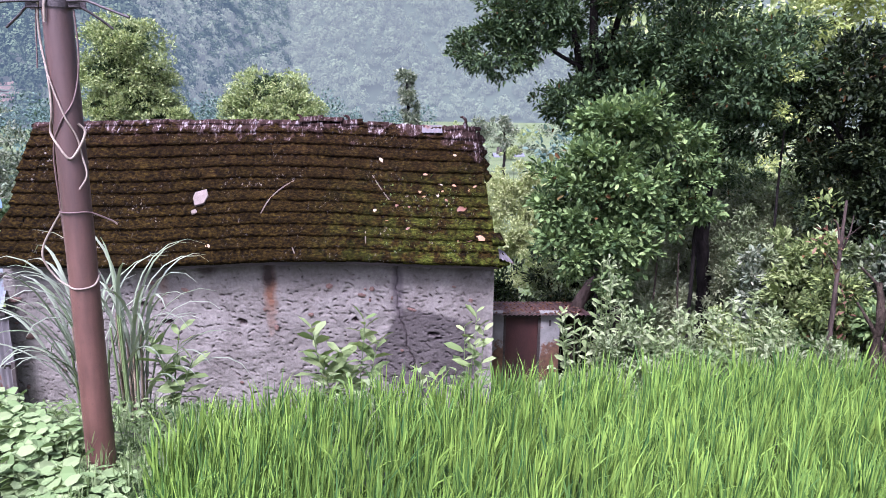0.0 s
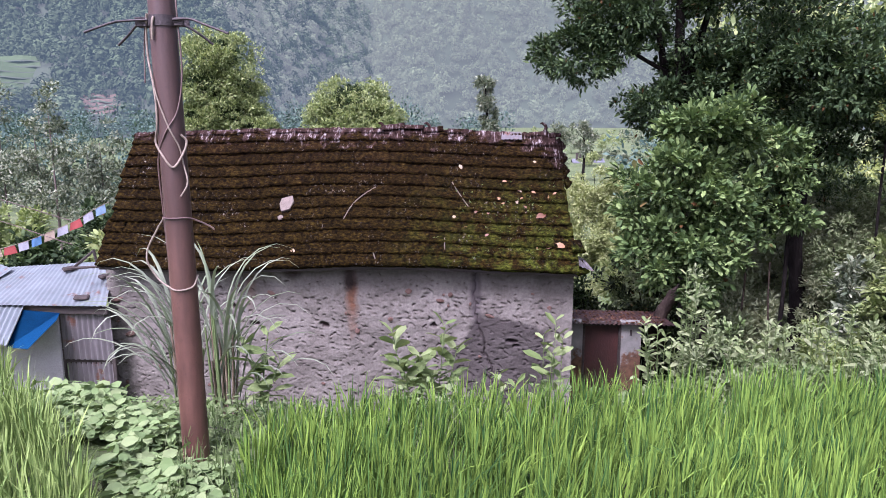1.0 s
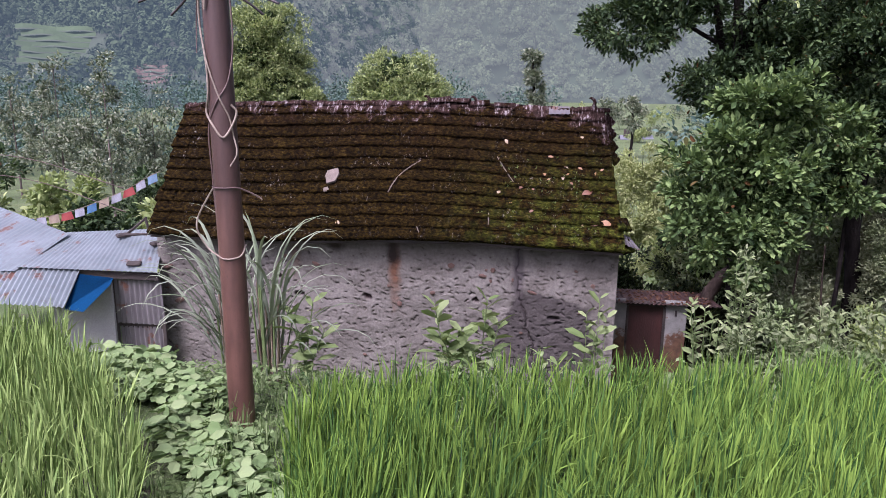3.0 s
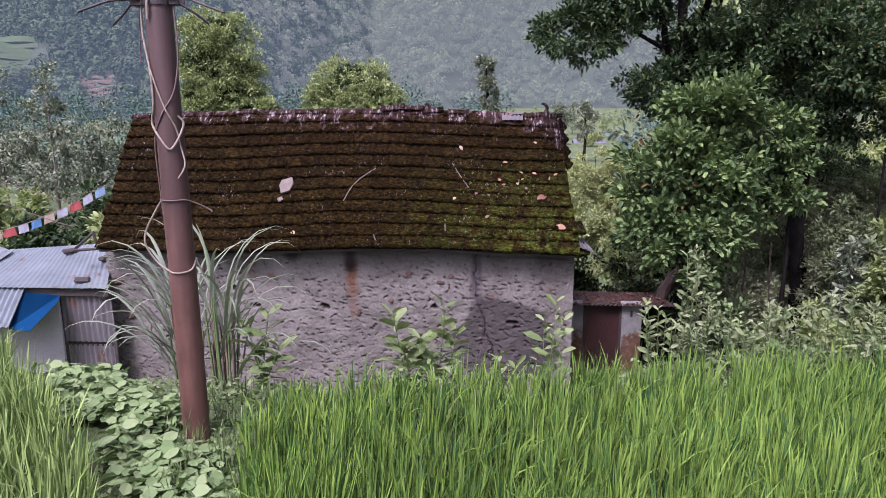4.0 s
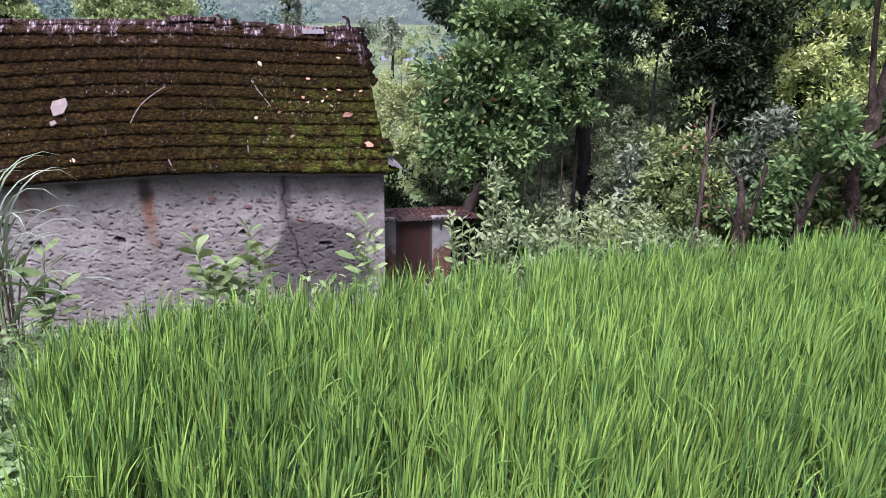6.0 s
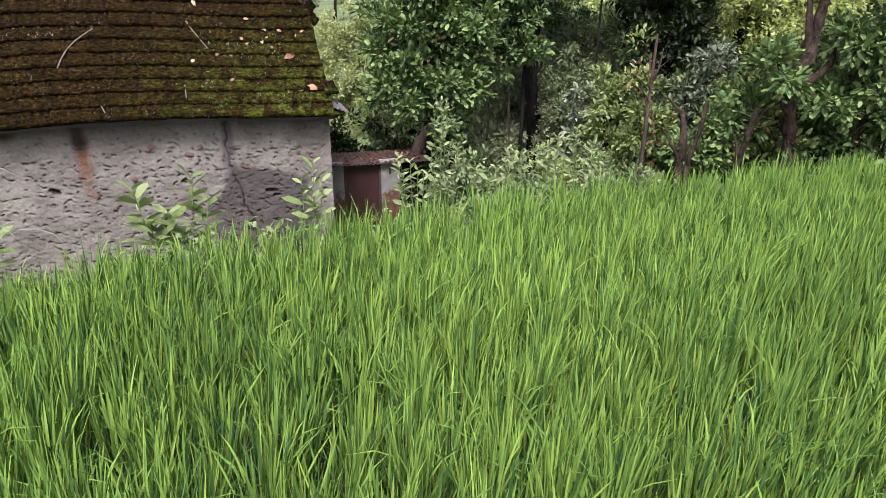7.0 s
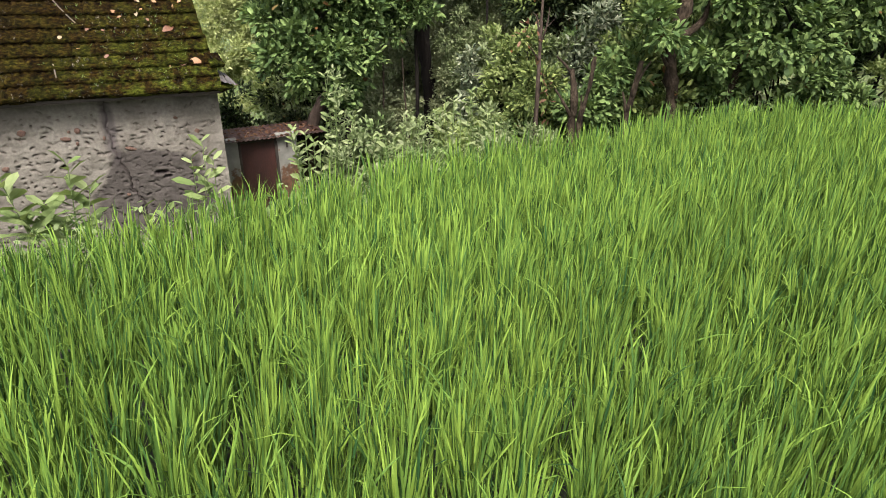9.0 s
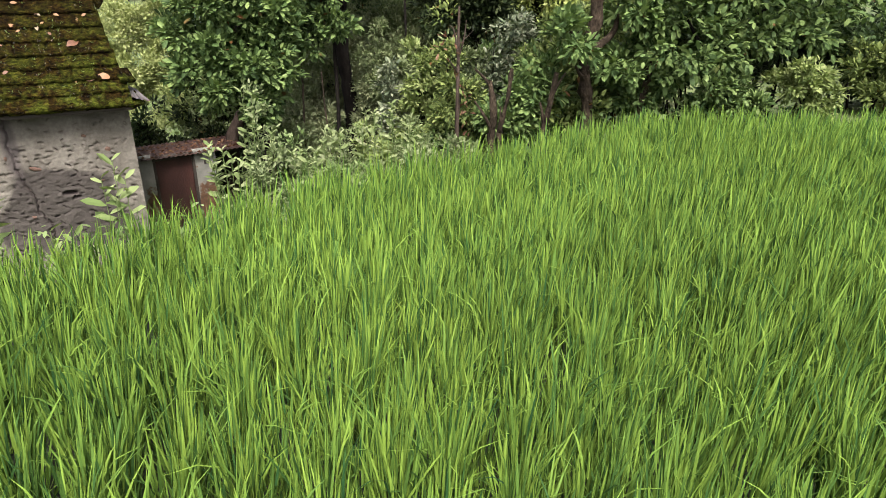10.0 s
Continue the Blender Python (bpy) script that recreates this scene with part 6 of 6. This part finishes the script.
# flap and broken tile at the eave corner
part("tin_flap", corrugated((1.06, 8.80, -0.22), (1.30, 8.85, -0.31), (1.06, 9.06, -0.12), (1.18, 9.08, -0.19), 4, 0.006, M_tinwall, "tin_flap", 4), None, roof, "bent grey tin flap at the eave corner")
for x, y, z, a in ((1.10, 8.9, -0.08, 0.4), (1.16, 8.84, -0.36, -0.5)):
    part("tile", tiles[2], None, roof, "slipped broken tile", pose(x, y, z, 40, 15 * a, 30) @ Matrix.Scale(0.8, 4))
for k in range(4):
    u = 1.0
    p = roof_point(1.0, 0.93 - k * 0.09)
    part("verge_tile", tiles[k], None, roof, "tile end showing at the verge", Matrix.Translation((p.x + 0.02, p.y, p.z)) @ Euler((0.5, 0.9, 0)).to_matrix().to_4x4() @ Matrix.Scale(0.7, 4))

# ---- outhouse details ----
back = Matrix.Translation((-1.16, -10.0, 3.1))
bm = bmesh.new()
box(bm, (1.33, 10.0, -1.40), (1.91, 10.10, -1.345), 0.004)
part("lintel", bm, M_timber, outhouse, m=back)
for x in (1.34, 1.87):
    bm = bmesh.new()
    box(bm, (x, 9.99, -3.08), (x + 0.035, 10.08, -1.41), 0.004)
    part("door_frame", bm, M_timber, outhouse, m=back)
bm = bmesh.new()
box(bm, (2.03, 9.985, -1.53), (2.06, 10.0, -1.44), 0.003)
part("vent_slot", bm, M_iron, outhouse, m=back)
q = random.Random(9)
P, D = [], []
for _ in range(260):
    x, y = q.uniform(1.05, 2.6), q.uniform(9.92, 11.0)
    P.append((x, y, -1.335 - (y - 9.9) * 0.122 + 0.015)), D.append((q.uniform(-1, 1), q.uniform(-1, 1), 0.2))
V, F = leaf_cloud(np.array(P), np.array(D), 0.06, 0.035, np.random.default_rng(3))
tagged(new("leaf_litter", fast_mesh("leaf_litter", V, F, M_brownleaf)), "dry brown leaf litter on the rusted roof", "leaf litter", kind="stuff")
log = thing("tree_stump", "broken brown stump leaning behind the outhouse", "stump", (2.5, 10.6, -2.8))
V, Q = tube(smooth_path([(-0.05, 0, 0), (0.05, 0, 1.1), (0.2, 0, 1.6), (0.42, 0, 1.92)], 12), np.linspace(0.13, 0.07, 12), 9, 0.32, 2)
part("trunk", fast_mesh("trunk", V, Q, M_deadwood, True), None, log)

# ---- plants round the pole and along the terrace edge ----
def arching(n, seed, spread, lo, hi, width, tilt=(5, 40), curve=1.0, segs=10, way=0.0, fan=180.0):
    """Long arching blades with a keel, that fan out round the heading way and droop towards their tips."""
    q = np.random.default_rng(seed)
    V, F = [], []
    for k in range(n):
        a = radians(way + q.uniform(-fan, fan))
        L, th = q.uniform(lo, hi), radians(q.uniform(*tilt))
        bend = q.uniform(0.7, 1.5) * curve
        p = np.array([q.normal(0, spread), q.normal(0, spread), q.uniform(0.0, 0.35)])
        s = np.array([-math.sin(a), math.cos(a), 0])
        base = len(V)
        for i in range(segs + 1):
            t = i / segs
            w = width * (0.55 + 0.9 * t if t < 0.5 else 1.0 * (1 - ((t - 0.5) / 0.5) ** 2) + 0.02)
            n0 = np.array([math.cos(a) * math.cos(th), math.sin(a) * math.cos(th), -math.sin(th)])
            V += [p - s * w + n0 * w * 0.3, p - n0 * w * 0.1, p + s * w + n0 * w * 0.3]
            if i:
                b = base + 3 * (i - 1)
                F += [(b, b + 1, b + 4, b + 3), (b + 1, b + 2, b + 5, b + 4)]
            p = p + L / segs * np.array([math.cos(a) * math.sin(th), math.sin(a) * math.sin(th), math.cos(th)])
            th = min(2.6, th + bend * (0.05 + 2.3 * t * t) * 2.6 / segs)
    return np.array(V), np.array(F)


def cane_clump(x, y, z, fans, canes, seed):
    t = thing("cane_grass", "tall clump of pale arching cane grass behind the pole", "grass", (x, y, z))
    for k, (n, way, fan, lo, hi, tilt, curve) in enumerate(fans):
        V, F = arching(n, seed + k, 0.05, lo, hi, 0.0115, tilt, curve, way=way, fan=fan)
        part("foliage", fast_mesh("foliage", V, F, M_cane, True), None, t)
    q = np.random.default_rng(seed)
    for k in range(canes):
        a, r, h = q.uniform(0, 6.28), q.uniform(0.01, 0.08), q.uniform(0.35, 0.75)
        V, Q = tube([(r * math.cos(a), r * math.sin(a), -0.1), (r * 1.6 * math.cos(a), r * 1.6 * math.sin(a), h)], [0.010, 0.006], 6)
        part("cane", fast_mesh("cane", V, Q, (M_weed, M_straw_stem)[k % 2], True), None, t)


M_straw_stem = plain("dry_cane", (0.20, 0.15, 0.09), (0.34, 0.27, 0.17), 9, 0.8, relief=0.2, stretch=(1, 1, 0.2))
cane_clump(-1.93, 4.0, -0.20, [(20, 190, 60, 0.75, 1.15, (4, 24), 1.3), (12, 185, 85, 0.55, 0.9, (18, 48), 1.25), (6, 30, 80, 0.8, 1.05, (2, 14), 1.0)], 8, 61)
cane_clump(-1.68, 4.0, -0.22, [(11, 0, 180, 0.85, 1.2, (0, 10), 1.1), (11, 350, 60, 0.75, 1.1, (4, 20), 1.25), (7, 350, 40, 0.6, 0.9, (26, 48), 1.1)], 16, 66)


def leafy_stem(q, base, top, leaves, size, slim, pcs, P, D, L):
    base, top = np.array(base, float), np.array(top, float)
    path = smooth_path([base, (base + top) / 2 + q.normal(0, 0.02, 3), top], 8)
    pcs.append(tube(path, np.linspace(0.007, 0.003, 8), 5))
    for k in range(leaves):
        t = 1 - 0.75 * (k / leaves) ** 1.2
        p = base + (top - base) * t
        a = k * 2.4 + q.uniform(-0.3, 0.3)
        rise = 0.9 - 0.9 * (k / leaves)
        P.append(p), D.append((math.cos(a), math.sin(a), rise + q.normal(0, 0.12))), L.append(size * q.uniform(0.7, 1.1) * (0.7 + 0.4 * min(1, k / 3)))


def sprout(name, x, y, z, stems, seed, size, label, leaf=None, slim=0.43, n=9):
    q = np.random.default_rng(seed)
    t = thing(name, label, "plant", (x, y, z))
    pcs, P, D, L = [], [], [], []
    for sx, sy, sz in stems:
        leafy_stem(q, (q.normal(0, 0.03), q.normal(0, 0.03), 0), (sx, sy, sz), n, size, slim, pcs, P, D, L)
    for V, Q in pcs:
        part("stem", fast_mesh("stem", V, Q, M_weed, True), None, t)
    L = np.array(L)
    V, F = leaf_cloud(np.array(P), np.array(D), L, L * slim, q, 0.18, 0.22)
    part("foliage", fast_mesh("foliage", V, F, leaf or M_sprout), None, t)


gz = lambda x, y: float(ground_z(x, y))
sprout("broad_leaf_weed", -0.52, 4.97, gz(-0.52, 4.97), [(-0.24, 0, 0.06 - gz(-0.52, 4.97)), (0.16, 0, 0.12 - gz(-0.52, 4.97)), (-0.02, -0.1, -0.1 - gz(-0.52, 4.97)), (0.25, 0.05, -0.08 - gz(-0.52, 4.97)), (-0.15, -0.1, -0.15 - gz(-0.52, 4.97)), (0.05, -0.1, -0.28 - gz(-0.52, 4.97))], 71, 0.19, "tall broad-leaved weed growing before the wall", n=26)
sprout("broad_leaf_weed", 0.55, 6.17, gz(0.55, 6.17), [(0.03, 0, -0.18 - gz(0.55, 6.17)), (-0.08, 0, -0.32 - gz(0.55, 6.17)), (0.10, 0, -0.36 - gz(0.55, 6.17)), (0.0, -0.05, -0.48 - gz(0.55, 6.17))], 72, 0.18, "broad-leaved weed by the house corner", n=20)
sprout("broad_leaf_weed", -1.42, 3.95, gz(-1.26, 3.95), [(0.05, 0, 0.36 - gz(-1.26, 3.95)), (-0.1, 0, 0.28 - gz(-1.26, 3.95)), (0.13, -0.03, 0.2 - gz(-1.26, 3.95)), (-0.04, -0.05, 0.14 - gz(-1.26, 3.95))], 73, 0.15, "broad-leaved weed beside the cane grass", n=11)
sprout("broad_leaf_weed", 0.05, 4.6, gz(0.05, 4.6), [(0, 0, -0.12 - gz(0.05, 4.6)), (0.12, 0, -0.18 - gz(0.05, 4.6))], 74, 0.13, "small broad-leaved weed at the terrace edge")
# pale wands of weed before the outhouse and the dark trunk
q = random.Random(41)
for k, (x, tips) in enumerate([(1.36, [(1.21, 0.05), (1.25, -0.12), (1.33, -0.02), (1.42, -0.08), (1.5, -0.12)]), (1.66, [(1.59, 0.42), (1.63, 0.22), (1.57, 0.05), (1.76, 0.05), (1.7, -0.04)]), (1.95, [(1.86, -0.08), (1.96, -0.06), (2.06, -0.1)]),
                               (2.28, [(2.18, -0.06), (2.28, 0.0), (2.4, -0.04)]), (2.66, [(2.54, 0.02), (2.62, 0.12), (2.72, 0.1), (2.82, 0.2)]), (3.0, [(2.92, 0.08), (3.02, -0.02), (3.12, -0.05)])]):
    y = 5.45 + q.uniform(-0.1, 0.1)
    z = gz(x, y)
    stems = [(tx - x + q.uniform(-0.03, 0.03), q.uniform(-0.12, 0.12), tz - z) for tx, tz in tips for _ in range(2)]
    sprout("pale_wand_weed", x, y, z, stems, 610 + k, 0.088, "tall pale green weed with small leaves along thin stems", M_wand, 0.42, 34)


def soybean(seed):
    q = np.random.default_rng(seed)
    t = thing("soybean_plant", "low soybean plant with pale green leaves on the bund", "plant", (0, 0, -5), "soybeans along the bund")
    pcs, P, D, L = [], [], [], []
    for k in range(5):
        a = q.uniform(0, 6.28)
        tip = np.array([0.13 * math.cos(a), 0.13 * math.sin(a), q.uniform(0.14, 0.27)])
        pcs.append(tube(smooth_path([(0, 0, 0), tip * np.array([0.4, 0.4, 0.6]), tip], 6), np.linspace(0.005, 0.002, 6), 5))
        for j in range(4):
            p = tip * (1 - 0.2 * j) + np.array([*q.normal(0, 0.035, 2), 0])
            b = q.uniform(0, 6.28)
            for d in (-1.5, 0, 1.5):
                P.append(p + 0.012 * np.array([math.cos(b + d), math.sin(b + d), 0])), D.append((math.cos(b + d), math.sin(b + d), q.uniform(-0.1, 0.25))), L.append(q.uniform(0.08, 0.135))
    for V, Q in pcs:
        part("stem", fast_mesh("stem", V, Q, M_weed, True), None, t)
    L = np.array(L)
    V, F = leaf_cloud(np.array(P), np.array(D), L, L * 0.78, q, 0.12, 0.16)
    part("foliage", fast_mesh("foliage", V, F, M_soy), None, t)
    return t


beans = [soybean(80 + k) for k in range(4)]
q = random.Random(3)
strip = smooth_path([(-2.72, 3.95), (-2.28, 3.5), (-1.86, 3.12), (-1.55, 2.80), (-1.28, 2.52), (-1.10, 2.27), (-0.93, 2.02), (-0.83, 1.75)], 40)
placed = []
for k in range(84):
    p = strip[min(39, int(k * 40 / 84))]
    wide = 0.22 if p[1] > 3.0 else 0.15
    x, y = p[0] + q.uniform(-wide, wide), p[1] + q.uniform(-0.08, 0.08)
    if math.hypot(x + 1.449, y - 3.05) > 0.17:
        placed.append((x, y))
for k, (x, y) in enumerate(placed):
    m = Matrix.Translation((x, y, gz(x, y))) @ Euler((0, 0, q.uniform(0, 6.28))).to_matrix().to_4x4()
    m = m @ Matrix.Scale(q.uniform(0.62, 0.9), 4)
    if k < 4:
        beans[k].matrix_basis = m
    else:
        copy_thing(beans[k % 4], m)


def weeds(name, n, region, lo, hi, size, mat, seed, label, slim=0.5, crowd=0.35):
    """Low loose herbs over a stretch of ground."""
    q = np.random.default_rng(seed)
    x, y = q.uniform(region[0], region[1], n), q.uniform(region[2], region[3], n)
    c = np.sin(x * 5 + y * 3) * np.sin(y * 6 - x * 2) + q.normal(0, crowd, n)
    keep = c > -0.35
    x, y = x[keep], y[keep]
    z = ground_z(x, y) + q.uniform(0, 1, len(x)) * q.uniform(lo, hi, len(x))
    D = unit(q.normal(0, 1, (len(x), 3)) * np.array([1, 1, 0.4]) + np.array([0, 0, 0.3]))
    L = size * q.uniform(0.5, 1.2, len(x))
    V, F = leaf_cloud(np.stack([x, y, z], 1), D, L, L * slim, q, plain_leaf=True)
    return tagged(new(name, fast_mesh(name, V, F, mat)), label, "weeds", kind="stuff")


weeds("weeds", 5200, (-3.2, -0.55, 3.15, 4.2), 0.02, 0.16, 0.05, M_weed, 95, "low green weeds round the foot of the pole")
weeds("weeds", 3000, (-1.8, -0.72, 1.6, 3.3), 0.0, 0.07, 0.035, M_weed, 94, "tiny green herbs covering the earth bund")
weeds("weeds", 6500, (-0.7, 4.6, 3.2, 4.2), 0.05, 0.36, 0.05, M_weed, 96, "weeds along the outer edge of the rice")
weeds("weeds", 5000, (-6.5, 2.5, 4.6, 8.9), 0.05, 0.35, 0.08, M_weed, 97, "weeds on the slope below the terrace")
weeds("weeds", 5000, (2.5, 9.5, 4.2, 8.5), 0.05, 0.5, 0.09, M_near, 98, "undergrowth on the ground below the hedge")
V, F = rice_blades(np.stack([rng.uniform(-1.5, -0.55, 130), rng.uniform(1.6, 3.5, 130)], 1), 9, 99, 0.22)
tagged(new("bund_grass", fast_mesh("bund_grass", V, F, M_weed)), "short grass on the earth bund", "grass", kind="stuff")


# loose moss cushions on the tiles
q = np.random.default_rng(17)
P, N = [], []
for _ in range(7000):
    u, v = q.random(), q.random() ** 1.15
    r_in = (v * ROWS_N) % 1.0
    m = on_roof(u, v, 0.082 - 0.045 * r_in)
    P.append(m.translation), N.append(m.col[2][:3])
P, N = np.array(P), np.array(N)
S = q.uniform(0.008, 0.024, (len(P), 1))
T1 = unit(np.cross(N, q.normal(size=P.shape)))
T2 = np.cross(N, T1)
ring = [P + (T1 * math.cos(a) + T2 * math.sin(a)) * S * q.uniform(0.7, 1.2, (len(P), 1)) - N * 0.006 for a in (0, 1.26, 2.51, 3.77, 5.03)]
V = np.stack(ring + [P + N * S * 0.55], 1)
F = np.arange(len(P))[:, None, None] * 6 + np.array([[0, 1, 5], [1, 2, 5], [2, 3, 5], [3, 4, 5], [4, 0, 5]])[None]
tagged(part("moss", fast_mesh("moss", V.reshape(-1, 3), F.reshape(-1, 3), M_tile, True), None, house, "brown-green moss cushions on the tiles", shift), kind="stuff")

# small green sprigs rooted in the moss
q = np.random.default_rng(23)
P, D = [], []
for _ in range(90):
    x, y = q.normal(0.35, 0.5), q.uniform(8.85, 9.75)
    if x > 0.95:
        continue
    u, v = roof_uv(x, y)
    m = on_roof(u, v, 0.07)
    for k in range(5):
        P.append(m.translation), D.append(np.array(m.col[2][:3]) * 0.6 + q.normal(0, 0.5, 3) + np.array([0, 0, 0.4]))
V, F = leaf_cloud(np.array(P), np.array(D), q.uniform(0.02, 0.05, len(P)), 0.008, q, plain_leaf=True)
tagged(part("sprig", fast_mesh("sprig", V, F, M_weed), None, house, "tiny green sprigs growing in the roof moss", shift), kind="stuff")
